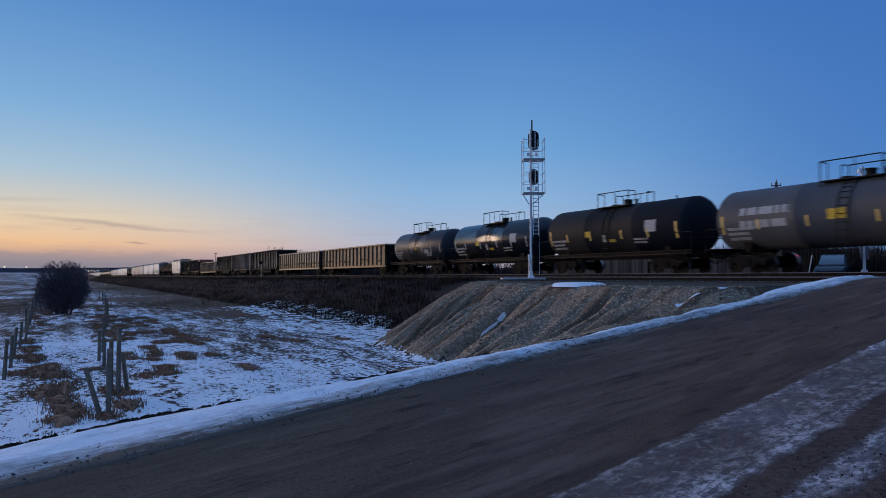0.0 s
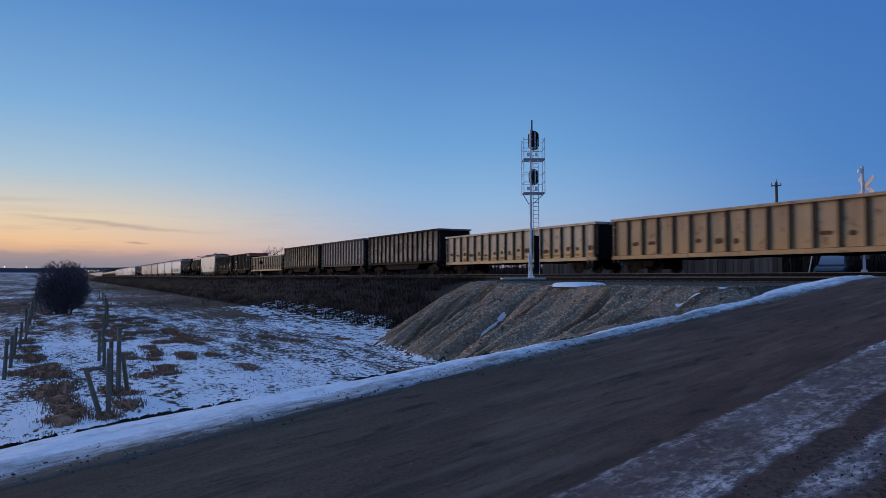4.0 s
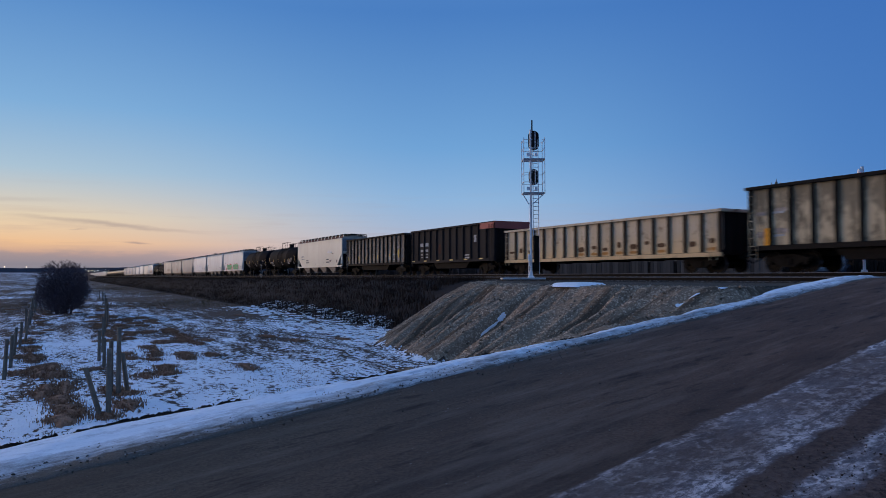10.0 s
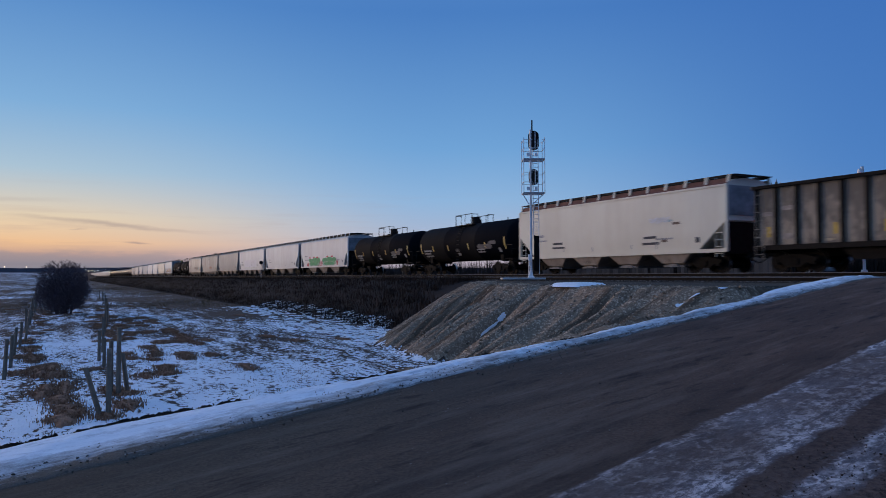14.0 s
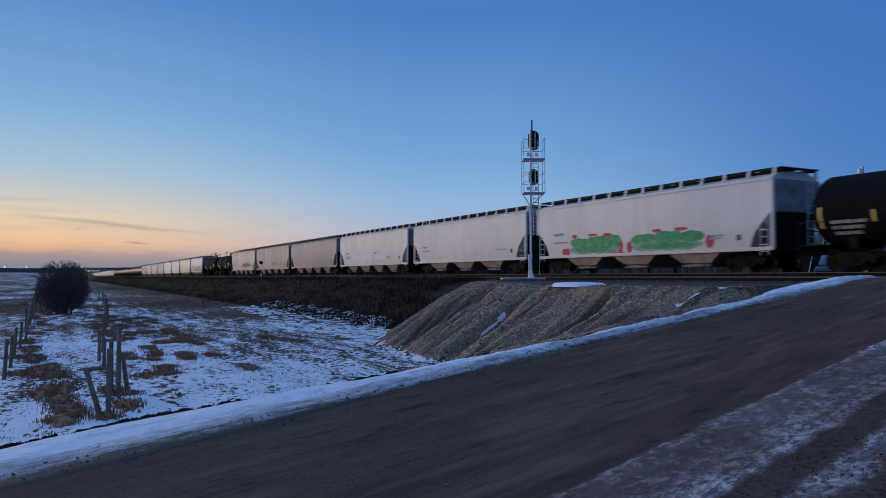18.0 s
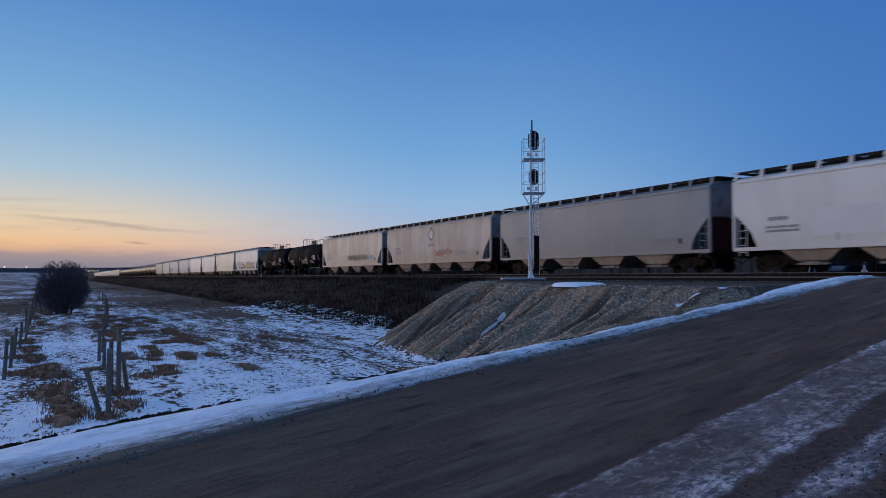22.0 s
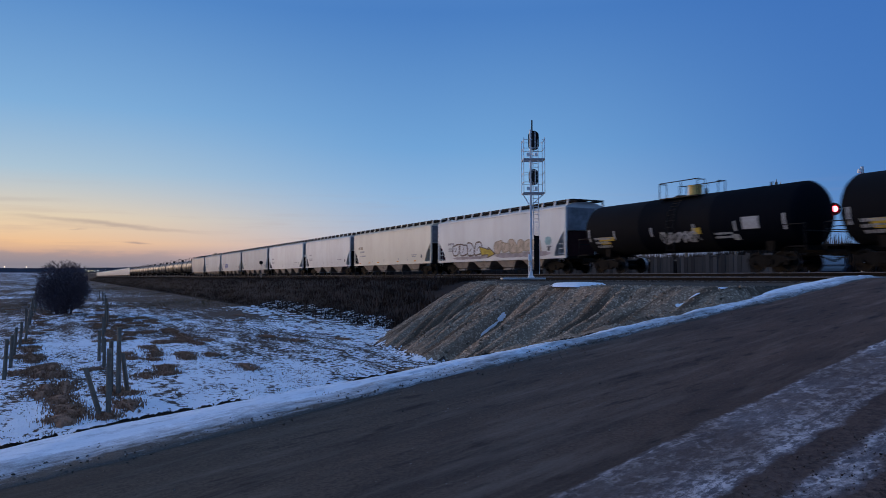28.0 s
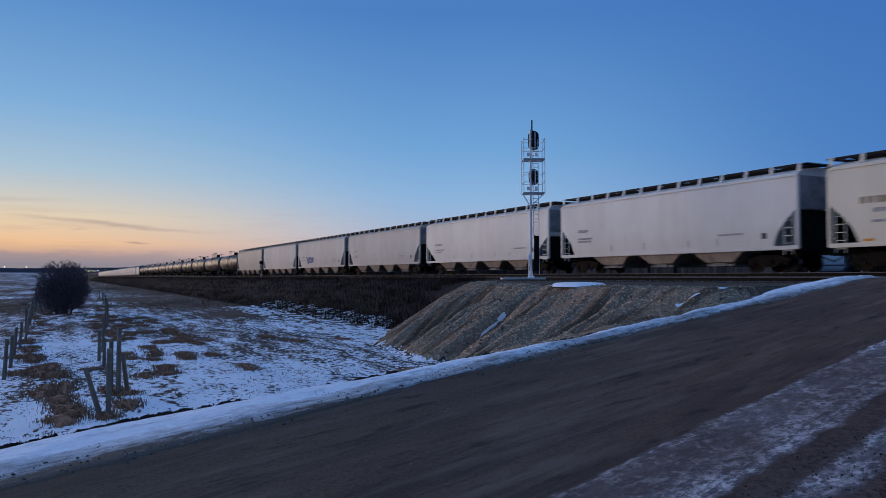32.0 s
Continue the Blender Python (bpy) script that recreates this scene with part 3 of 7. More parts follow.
def loft(bm, rings, cap=True, closed=True):
    vs = [[bm.verts.new(p) for p in r] for r in rings]
    n = len(rings[0])
    for r0, r1 in zip(vs, vs[1:]):
        for i in range(n if closed else n - 1):
            j = (i + 1) % n
            bm.faces.new((r0[i], r0[j], r1[j], r1[i]))
    if cap:
        bm.faces.new(vs[0][::-1])
        bm.faces.new(vs[-1])


def finish(bm, name, smooth=False, bevel=0.0):
    if bevel:
        bmesh.ops.bevel(bm, geom=list(bm.edges), offset=bevel, segments=1, affect="EDGES", profile=0.6)
    bmesh.ops.recalc_face_normals(bm, faces=list(bm.faces))
    me = bpy.data.meshes.new(name)
    bm.to_mesh(me)
    bm.free()
    if smooth:
        for p in me.polygons:
            p.use_smooth = True
        me.set_sharp_from_angle(angle=radians(38))
    return me


def part(name, bm, mat, parent, label="", smooth=False, bevel=0.0):
    """Link a bmesh as one mesh object under a thing or a part."""
    ob = new(name, finish(bm, name, smooth, bevel))
    ob.data.materials.append(mat)
    ob.parent = parent
    if label:
        ob["label"] = label
    return ob


def share(name, ob, parent, loc=(0, 0, 0), turn=0.0):
    """Another part on the same mesh."""
    o = new(name, ob.data)
    o.parent = parent
    o.matrix_basis = pose(*loc, 0, 0, turn)
    return o


def thing(name, label, category, group="", at=None):
    e = new(name)
    e.empty_display_size = 0.2
    if at is not None:
        e.matrix_world = at
    return tagged(e, label, category, group)


def structure(name, bm, mat, label="", smooth=False):
    ob = new(name, finish(bm, name, smooth))
    ob.data.materials.append(mat)
    tagged(ob, label, "", "", "structure")
    return ob


# ------------------------------------------------------------------ the lie of the land
TRACK_Y, RAIL_Z = 28.7, 1.795        # the train's line
SIDING_Y, SIDING_Z = 24.2, 1.61      # the empty line in front of it
ROAD_A = Vector((-7.1, -0.47, 0))
ROAD_H = Vector((-0.2588, 0.9659, 0))
ROAD_G = Vector((0.9659, 0.2588, 0))
FILL = [(-33.5, 19.6), (-27.0, 15.2), (-22.6, 12.9), (-18.0, 12.2), (-14.2, 12.2), (-12.0, 13.0), (-11.0, 17.0), (-11.0, 40.0), (-33.5, 40.0)]


# wash-outs down the face of the fill: where each starts, its slant, half-width and depth
GULLIES = [(-18.05, 0.12, 0.30, 0.62), (-14.30, 0.02, 0.11, 0.30), (-16.55, 0.10, 0.14, 0.16), (-15.35, 0.06, 0.13, 0.15), (-13.2, 0.05, 0.13, 0.16), (-19.6, 0.22, 0.22, 0.16), (-12.5, 0.05, 0.12, 0.12)]
_rr = random.Random(17)
GULLIES += [(-24.0 + 0.42 * k + _rr.uniform(-0.15, 0.15), _rr.uniform(0.02, 0.14) + (0.12 if k < 10 else 0), _rr.uniform(0.08, 0.15), _rr.uniform(0.08, 0.24)) for k in range(30)]


def smooth(a, b, x):
    t = min(1, max(0, (x - a) / (b - a)))
    return t * t * (3 - 2 * t)


def road_uv(x, y):
    dx, dy = x - ROAD_A.x, y - ROAD_A.y
    return dx * ROAD_H.x + dy * ROAD_H.y, dx * ROAD_G.x + dy * ROAD_G.y


def road_z(u):
    if u < -7:
        return -0.57
    if u < 19.5:
        return 0.0815 * u
    return 1.59 + 0.20 * smooth(24.5, 29.0, u) - 0.5 * smooth(36, 60, u)


def seg_dist(x, y, poly):
    """Signed distance from a polygon, negative inside."""
    inside, best = False, 1e9
    n = len(poly)
    for i in range(n):
        (x0, y0), (x1, y1) = poly[i], poly[(i + 1) % n]
        dx, dy = x1 - x0, y1 - y0
        t = max(0, min(1, ((x - x0) * dx + (y - y0) * dy) / (dx * dx + dy * dy)))
        best = min(best, math.hypot(x - x0 - t * dx, y - y0 - t * dy))
        if (y0 > y) != (y1 > y) and x < (x1 - x0) * (y - y0) / (y1 - y0) + x0:
            inside = not inside
    return -best if inside else best


def field_z(x, y):
    d = math.hypot(x, y)
    z = -0.72 + 0.10 * noise.noise((x * 0.11, y * 0.16, 0)) + 0.05 * noise.noise((x * 0.5, y * 0.7, 3))
    w = smooth(0.0, 0.07, -y / max(d, 1)) if d < 900 else 1.0
    if y > 60:
        w = 1.0
    return z + 0.0062 * max(0, d - 180) * w


def bank_z(x, y):
    n = 0.45 * noise.noise((x * 0.09, 1.7, 0)) + 0.18 * noise.noise((x * 0.6, y * 0.3, 5))
    up = smooth(12.2 + n, 20.4 + n, y)
    return -0.72 + up * 2.12


def land(x, y):
    """Height of the ground and the kind of surface: 0 field, 1 bank, 2 gravel fill, 3 its dark top."""
    kind = 0
    z = field_z(x, y)
    if y > 10.8:
        zb = bank_z(x, y)
        if y > 32:
            zb = 1.4 - 0.35 * smooth(32, 35, y)
            if y > 34:
                zb = max(zb, z)
        z = max(z, zb) if y < 32 else zb
        kind = 1 if zb > -0.69 and y < 36 else 0
    u, l = road_uv(x, y)
    if -45 < x < -5 and y > 5:
        d = seg_dist(x, y, FILL)
        c = x * 0.96 - y * 0.28
        g = noise.noise((c * 0.55, (x + y) * 0.05, 9))
        rill = 1.5 * (0.20 - min(0.45, abs(g) * 1.7)) * smooth(-0.2, 1.4, d) + 0.16 * noise.noise((c * 1.7, (x + y) * 0.12, 4)) + 0.05 * noise.noise((x * 2.1, y * 2.1, 2))
        zf = 1.38 - max(0.0, d + rill * 1.3) * 0.62 if d > -0.6 else 1.38
        if d > -2.0:
            zf += rill * 0.35 * smooth(-0.5, 0.9, d)
        for gx, gy, w, dep in GULLIES:
            off = (x - gx - (12.0 - y) * gy) / w
            if abs(off) < 2.5:
                zf -= dep * math.exp(-off * off) * smooth(-0.7, 0.9, d) * (1 - 0.6 * smooth(2.4, 3.6, d))
        if zf > z - 0.02:
            z, kind = max(z, zf), (3 if d < -0.75 + 0.5 * g else 2 if zf > z + 0.16 or kind == 1 else kind)
    # the road's own fill, with a shoulder and a ditch
    rz = road_z(u)
    if -14 < l < 24 and u > -60:
        if l < -0.9:
            zs = rz - 0.05 - (-0.9 - l) * 0.55
        elif l > 10:
            zs = rz - 0.05 - (l - 10) * 0.4
        else:
            zs = rz - 0.14
            if u > 24.0:
                zs = rz - 0.25
        if -0.9 <= l <= 10 and u < 60:
            z, kind = zs, 2
        elif zs > z:
            z, kind = zs, (2 if l < -0.9 and kind == 2 else kind)
    return z, kind


def axis(lo, hi, fine_lo, fine_hi, step, grow=1.16):
    a = list(np.arange(fine_lo, fine_hi + 1e-6, step))
    s, v = step, fine_lo
    while v > lo:
        s *= grow
        v -= s
        a.insert(0, v)
    s, v = step, fine_hi
    while v < hi:
        s *= grow
        v += s
        a.append(v)
    return a


def build_ground():
    xs = axis(-4200, -44, -44, -24, 0.3, 1.075)[:-1] + list(np.arange(-24, -10.5, 0.11)) + axis(12, 1500, -10.5, 12, 0.3, 1.10)
    ys = axis(-2500, -2, -2, 8.0, 0.24, 1.12)[:-1] + list(np.arange(8.0, 14.5, 0.14)) + axis(21, 4000, 14.5, 21, 0.26, 1.12)
    verts, kinds = [], []
    for y in ys:
        for x in xs:
            z, k = land(x, y)
            verts.append((x, y, z))
            kinds.append(k)
    n = len(xs)
    faces, fk = [], []
    for j in range(len(ys) - 1):
        for i in range(n - 1):
            a = j * n + i
            faces.append((a, a + 1, a + n + 1, a + n))
            fk.append(max(kinds[a], kinds[a + 1], kinds[a + n], kinds[a + n + 1]))
    me = bpy.data.meshes.new("ground")
    me.from_pydata(verts, [], faces)
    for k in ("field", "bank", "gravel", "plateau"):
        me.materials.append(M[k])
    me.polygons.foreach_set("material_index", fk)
    me.polygons.foreach_set("use_smooth", [True] * len(fk))
    me.update()
    ob = new("ground", me)
    tagged(ob, "snow-dusted stubble field with a dry railway bank and gravel fill", "", "", "structure")


def bank_width(u):
    return 0.92 - 0.68 * smooth(0, 9, u) + 0.10 * noise.noise((u * 0.35, 0, 0)) + 0.06 * noise.noise((u * 1.6, 4, 0)) + 0.48 * smooth(13.4, 16.5, u) * (1 - 0.8 * smooth(17.5, 22, u))


def build_road():
    us = [-60 + 2 * i for i in range(27)] + [-6 + 0.4 * i for i in range(150)]
    ls = [-0.15 + 0.3 * i for i in range(33)]
    bm = bmesh.new()
    grid = []
    for u in us:
        row = []
        for l in ls:
            z = road_z(u) - 0.004 * abs(l - 4.2) + 0.02 * noise.noise((l * 0.9, u * 0.3, 0)) - (0.02 if 22 < u < 32 else 0)
            row.append(bm.verts.new((l, u, z)))
        grid.append(row)
    for r0, r1 in zip(grid, grid[1:]):
        for i in range(len(ls) - 1):
            bm.faces.new((r0[i], r0[i + 1], r1[i + 1], r1[i]))
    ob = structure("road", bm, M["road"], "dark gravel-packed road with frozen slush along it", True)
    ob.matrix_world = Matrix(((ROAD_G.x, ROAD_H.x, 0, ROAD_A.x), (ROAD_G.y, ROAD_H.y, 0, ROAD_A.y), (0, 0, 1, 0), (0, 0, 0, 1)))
    # ploughed snow along its edge
    bm = bmesh.new()
    grid = []
    for i in range(255):
        u = -30 + i * 0.32 if i < 75 else -6 + (i - 75) * 0.148
        row = []
        w = bank_width(u)
        w0 = 0.32 + 0.30 * (1 - smooth(0, 6, u)) + 0.14 * noise.noise((u * 0.8, 7, 0)) + 0.07 * noise.noise((u * 3.1, 1, 0))
        for k in range(15):
            f = k / 14
            l = w0 - f * (w + w0)
            hump = smooth(0.0, 0.6, f) * (0.05 + 0.035 * noise.noise((u * 1.1, f * 3, 2)) + 0.018 * noise.noise((u * 5, f * 7, 6))) * (1 - 0.6 * smooth(0.8, 1.0, f))
            z = road_z(u) + 0.006 + hump - (0.05 if k == 0 else 0.16 if k == 14 else 0) - 0.03 * f
            row.append(bm.verts.new((l, u, z)))
        grid.append(row)
    for r0, r1 in zip(grid, grid[1:]):
        for k in range(14):
            bm.faces.new((r0[k], r0[k + 1], r1[k + 1], r1[k]))
    sb = structure("snow_bank", bm, M["snow"], "low bank of ploughed snow along the road's edge", True)
    sb.matrix_world = ob.matrix_world.copy()


def build_track(name, y, z, x0, x1, width, ties=False):
    bm = bmesh.new()
    pr = [(-width - 0.9, -0.75), (-width, -0.19), (width, -0.19), (width + 0.9, -0.75)]
    rings = []
    for i in range(60):
        f = i / 59
        x = x0 + (x1 - x0) * (1 - (1 - f) ** 2.2)
        rings.append([(x, y + a + 0.06 * noise.noise((x, a, 0)), z + b) for a, b in pr])
    loft(bm, rings, True, True)
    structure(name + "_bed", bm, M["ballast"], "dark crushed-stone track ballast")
    for s in (-0.755, 0.755):
        bm = bmesh.new()
        sec = [(-0.07, -0.18), (0.07, -0.18), (0.07, -0.165), (0.012, -0.14), (0.012, -0.05), (0.036, -0.035), (0.036, -0.004), (0.03, 0), (-0.03, 0), (-0.036, -0.004), (-0.036, -0.035), (-0.012, -0.05), (-0.012, -0.14), (-0.07, -0.165)]
        loft(bm, [[(x, y + s + a, z + b) for a, b in sec] for x in (x0, -100, -40, -12, x1)])
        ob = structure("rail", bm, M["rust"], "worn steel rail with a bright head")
        ob.data.materials.append(M["steel"])
        for p in ob.data.polygons:
            if p.center.z > z - 0.04:
                p.material_index = 1


build_ground()
build_road()
build_track("siding", SIDING_Y, SIDING_Z, -1500, 160, 1.75)
build_track("main_track", TRACK_Y, RAIL_Z, -1500, 160, 1.75)


# ------------------------------------------------------------------ rolling stock
# Each car is built about its own middle: x forward along the line, z up from the rail, the near side at -y.
WHEEL_R = 0.46
SHARED = {}


def wheelset_mesh():
    bm = bmesh.new()
    rod(bm, (0, -0.95, 0), (0, 0.95, 0), 0.08, 10)
    for s in (-1, 1):
        prof = [(0.10, 0.66), (0.30, 0.70), (0.38, 0.675), (WHEEL_R, 0.68), (WHEEL_R, 0.80), (0.38, 0.805), (0.30, 0.74), (0.12, 0.78)]
        rings = []
        for k in range(20):
            a = 2 * math.pi * k / 20
            rings.append([(r * math.cos(a), s * y, r * math.sin(a)) for r, y in prof])
        rings.append(rings[0])
        loft(bm, rings, False, False)
        # bearing caps tell the turning
        for k in range(3):
            a = 2 * math.pi * k / 3
            rod(bm, (0.05 * math.cos(a), s * 0.94, 0.05 * math.sin(a)), (0.05 * math.cos(a), s * 0.98, 0.05 * math.sin(a)), 0.015, 6)
    bmesh.ops.remove_doubles(bm, verts=list(bm.verts), dist=0.0005)
    for f in bm.faces:
        c = f.calc_center_median()
        r = math.hypot(c.x, c.z)
        f.material_index = 1 if r > 0.44 else 0
    me = finish(bm, "wheelset")
    me.materials.append(M["wheel"])
    me.materials.append(M["tread"])
    return me


def side_frame_mesh():
    bm = bmesh.new()
    top = [(-1.12, 0.50), (-1.12, 0.62), (-0.75, 0.70), (-0.45, 0.78), (0.45, 0.78), (0.75, 0.70), (1.12, 0.62), (1.12, 0.50), (0.68, 0.44), (0.36, 0.24), (-0.36, 0.24), (-0.68, 0.44)]
    prism(bm, top, -0.07, 0.07)
    for s in (-1, 1):
        box(bm, (s * 0.89, 0, 0.46), (0.26, 0.2, 0.24))
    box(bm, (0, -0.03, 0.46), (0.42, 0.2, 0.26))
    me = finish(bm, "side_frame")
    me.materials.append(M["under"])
    return me


def add_truck(car, x):
    if not SHARED:
        SHARED["ws"], SHARED["sf"] = wheelset_mesh(), side_frame_mesh()
        bm = bmesh.new()
        box(bm, (0, 0, 0.60), (0.36, 2.2, 0.24))
        box(bm, (0, 0, 0.80), (0.5, 0.5, 0.2))
        SHARED["bo"] = finish(bm, "bolster")
        SHARED["bo"].materials.append(M["under"])
    t = new("truck", SHARED["bo"])
    t.parent = car
    t.location = (x, 0, 0)
    for s in (-1, 1):
        o = new("side_frame", SHARED["sf"])
        o.parent, o.location = t, (0, s * 1.03, 0)
    for s in (1, -1):
        o = new("wheelset", SHARED["ws"])
        o.parent, o.location = t, (s * 0.89, 0, WHEEL_R)


def add_couplers(car, L):
    for s in (-1, 1):
        bm = bmesh.new()
        box(bm, (s * (L / 2 - 0.55), 0, 0.86), (1.1, 0.3, 0.24))
        box(bm, (s * (L / 2 - 0.10), 0.06, 0.86), (0.24, 0.34, 0.34))
        rod(bm, (s * (L / 2 - 0.7), -0.35, 0.75), (s * (L / 2 - 0.02), -0.25, 0.45), 0.03, 6)
        part("coupler", bm, M["under"], car)


def surface_patch(bm, x0, x1, z0, z1, yfun, nz=4, nx=1, lift=0.012):
    """A patch of paint that follows the car's side."""
    rows = []
    for j in range(nz + 1):
        z = z0 + (z1 - z0) * j / nz
        rows.append([bm.verts.new((x0 + (x1 - x0) * i / nx, yfun(z) - lift, z)) for i in range(nx + 1)])
    for a, b in zip(rows, rows[1:]):
        for i in range(nx):
            bm.faces.new((a[i], a[i + 1], b[i + 1], b[i]))


def ribbon(bm, pts, w, yfun, lift=0.014):
    """A sprayed line through (x, z) points."""
    for (xa, za), (xb, zb) in zip(pts, pts[1:]):
        d = Vector((xb - xa, zb - za))
        if d.length < 1e-4:
            continue
        n = Vector((-d.y, d.x)).normalized() * w / 2
        q = [(xa + n.x, za + n.y), (xb + n.x, zb + n.y), (xb - n.x, zb - n.y), (xa - n.x, za - n.y)]
        bm.faces.new([bm.verts.new((x, yfun(z) - lift, z)) for x, z in q])


def marks(car, name, mat, rects, yfun, label=""):
    if not rects:
        return
    for x, z, w, h in rects:
        bm = bmesh.new()
        surface_patch(bm, x - w / 2, x + w / 2, z - h / 2, z + h / 2, yfun, 3 if h > 0.3 else 1)
        part(name, bm, mat, car, label)


def stencil(car, name, mat, x, z, w, lines, size, yfun, seed=0, label=""):
    """Unreadable lettering as rows of short bars."""
    rnd = random.Random(seed)
    bm = bmesh.new()
    for i in range(lines):
        zz = z - i * size * 1.7
        x0 = x - w / 2
        end = x + w / 2 - rnd.random() * w * 0.25 * (i > 0)
        while x0 < end:
            ww = size * rnd.choice((0.7, 0.9, 1.5, 2.2))
            surface_patch(bm, x0, min(x0 + ww, end), zz - size / 2, zz + size / 2, yfun, 1)
            x0 += ww + size * 0.3
    return part(name, bm, mat, car, label)


def scrawl(car, mat, x, z, w, h, yfun, seed=1, line=0.09, label="sprayed graffiti in loose loops"):
    """Graffiti too loose to read, as looping lines."""
    rnd = random.Random(seed)
    bm = bmesh.new()
    n = max(3, int(w / (h * 0.75)))
    for k in range(n):
        cx = x - w / 2 + (k + 0.5) * w / n
        rx, rz = w / n * (0.42 + rnd.random() * 0.2), h * (0.36 + rnd.random() * 0.16)
        a0 = rnd.random() * 6.28
        turns = 1.3 + rnd.random() * 0.5
        pts = [(cx + rx * math.cos(a0 + a) * (1 + 0.2 * math.sin(2 * a + k)), z + rz * math.sin(a0 + a * (1.23 if k % 2 else -0.85))) for a in [turns * 6.28 * i / 26 for i in range(27)]]
        ribbon(bm, pts, line, yfun)
        pts = [(cx + w / n * (i / 12 - 0.2) * 1.3, z + rz * 0.8 * math.sin(i * 0.9 + a0)) for i in range(13)]
        ribbon(bm, pts, line * 0.7, yfun)
    return part("graffiti", bm, mat, car, label)


def bubbles(car, x0, x1, z0, z1, count, fill, line, yfun, seed=1, width=0.07, label="bubble-shaped spray lettering, too loose to read"):
    """A row of fat sprayed shapes, filled and outlined, that touch one another."""
    rnd = random.Random(seed)
    pitch = (x1 - x0) / count
    for k in range(count):
        body, edge = bmesh.new(), bmesh.new()
        cx, cz = x0 + pitch * (k + 0.5), (z0 + z1) / 2 + rnd.uniform(-0.06, 0.06) * (z1 - z0)
        rx, rz = pitch * rnd.uniform(0.50, 0.58), (z1 - z0) * rnd.uniform(0.42, 0.52)
        pts = []
        for i in range(24):
            t = 2 * math.pi * i / 24
            q = 1 + 0.16 * math.sin(2 * t + rnd.uniform(-0.2, 0.2) + k * 1.9) + 0.10 * math.sin(3 * t + k)
            c, s = math.cos(t), math.sin(t)
            pts.append((cx + rx * q * math.copysign(abs(c) ** 0.7, c), cz + rz * q * math.copysign(abs(s) ** 0.7, s)))
        hub = body.verts.new((cx, yfun(cz) - 0.012, cz))
        ring = [body.verts.new((px, yfun(pz) - 0.012, pz)) for px, pz in pts]
        for i in range(24):
            body.faces.new((hub, ring[i], ring[(i + 1) % 24]))
        ribbon(edge, pts + pts[:1], width, yfun, 0.018 + 0.001 * (k % 2))
        # a slanting inner stroke and drips under some of the shapes
        w = rnd.uniform(0.15, 0.35)
        ribbon(edge, [(cx - rx * w, cz - rz * rnd.uniform(0.1, 0.5)), (cx + rx * w * rnd.uniform(0.2, 1), cz + rz * rnd.uniform(0.2, 0.6))], width * 0.8, yfun, 0.018)
        for _ in range(2):
            dx = cx + rx * rnd.uniform(-0.6, 0.6)
            ribbon(edge, [(dx, cz - rz * 0.85), (dx, cz - rz * rnd.uniform(0.95, 1.35))], width * 0.5, yfun, 0.018)
        shape = part("graffiti", body, fill, car, label)
        part("outline", edge, line, shape)


def patches(car, mat, spots, yfun, seed, label):
    """Sprayed patches with torn edges: middle, height, width and depth of each."""
    for k, (x, z, w, h) in enumerate(spots):
        rnd = random.Random(seed * 31 + k)
        bm = bmesh.new()
        n = max(10, int(w / 0.16))
        cols = []
        for i in range(n + 1):
            f = i / n
            body = min(1.0, 6 * f, 6 * (1 - f)) ** 0.5 if 0 < f < 1 else 0.15
            hi = h / 2 * body * (0.85 + 0.25 * noise.noise((f * n * 0.33 + k * 7, seed, 0)) + 0.10 * rnd.uniform(-1, 1))
            lo = -h / 2 * body * (0.85 + 0.25 * noise.noise((f * n * 0.33 + k * 7, seed + 5, 0)) + 0.10 * rnd.uniform(-1, 1))
            px = x - w / 2 + w * f
            cols.append([bm.verts.new((px, yfun(z + lo + (hi - lo) * j / 3) - 0.011 - 0.001 * (k % 4), z + lo + (hi - lo) * j / 3)) for j in range(4)])
        for a, b in zip(cols, cols[1:]):
            for j in range(3):
                bm.faces.new((a[j], b[j], b[j + 1], a[j + 1]))
        part("spray_patch", bm, mat, car, label)


def ladder(bm, x, y, z0, z1, w=0.4, n=6, across="x"):
    dx, dy = (w / 2, 0) if across == "x" else (0, w / 2)
    for s in (-1, 1):
        rod(bm, (x + s * dx, y + s * dy, z0), (x + s * dx, y + s * dy, z1), 0.022, 6)
    for i in range(n):
        z = z0 + (i + 0.5) * (z1 - z0) / n
        rod(bm, (x - dx, y - dy, z), (x + dx, y + dy, z), 0.016, 6)


# ---- covered hopper
HOP = [(1.53, 1.10), (1.555, 1.6), (1.575, 2.2), (1.585, 2.9), (1.58, 3.5), (1.565, 3.85), (1.545, 4.12), (1.36, 4.24), (0.9, 4.40), (0.35, 4.47)]


def hop_y(z):
    for (y0, z0), (y1, z1) in zip(HOP, HOP[1:]):
        if z <= z1:
            f = (z - z0) / (z1 - z0)
            return -(y0 + (y1 - y0) * max(0, f))
    return -0.3


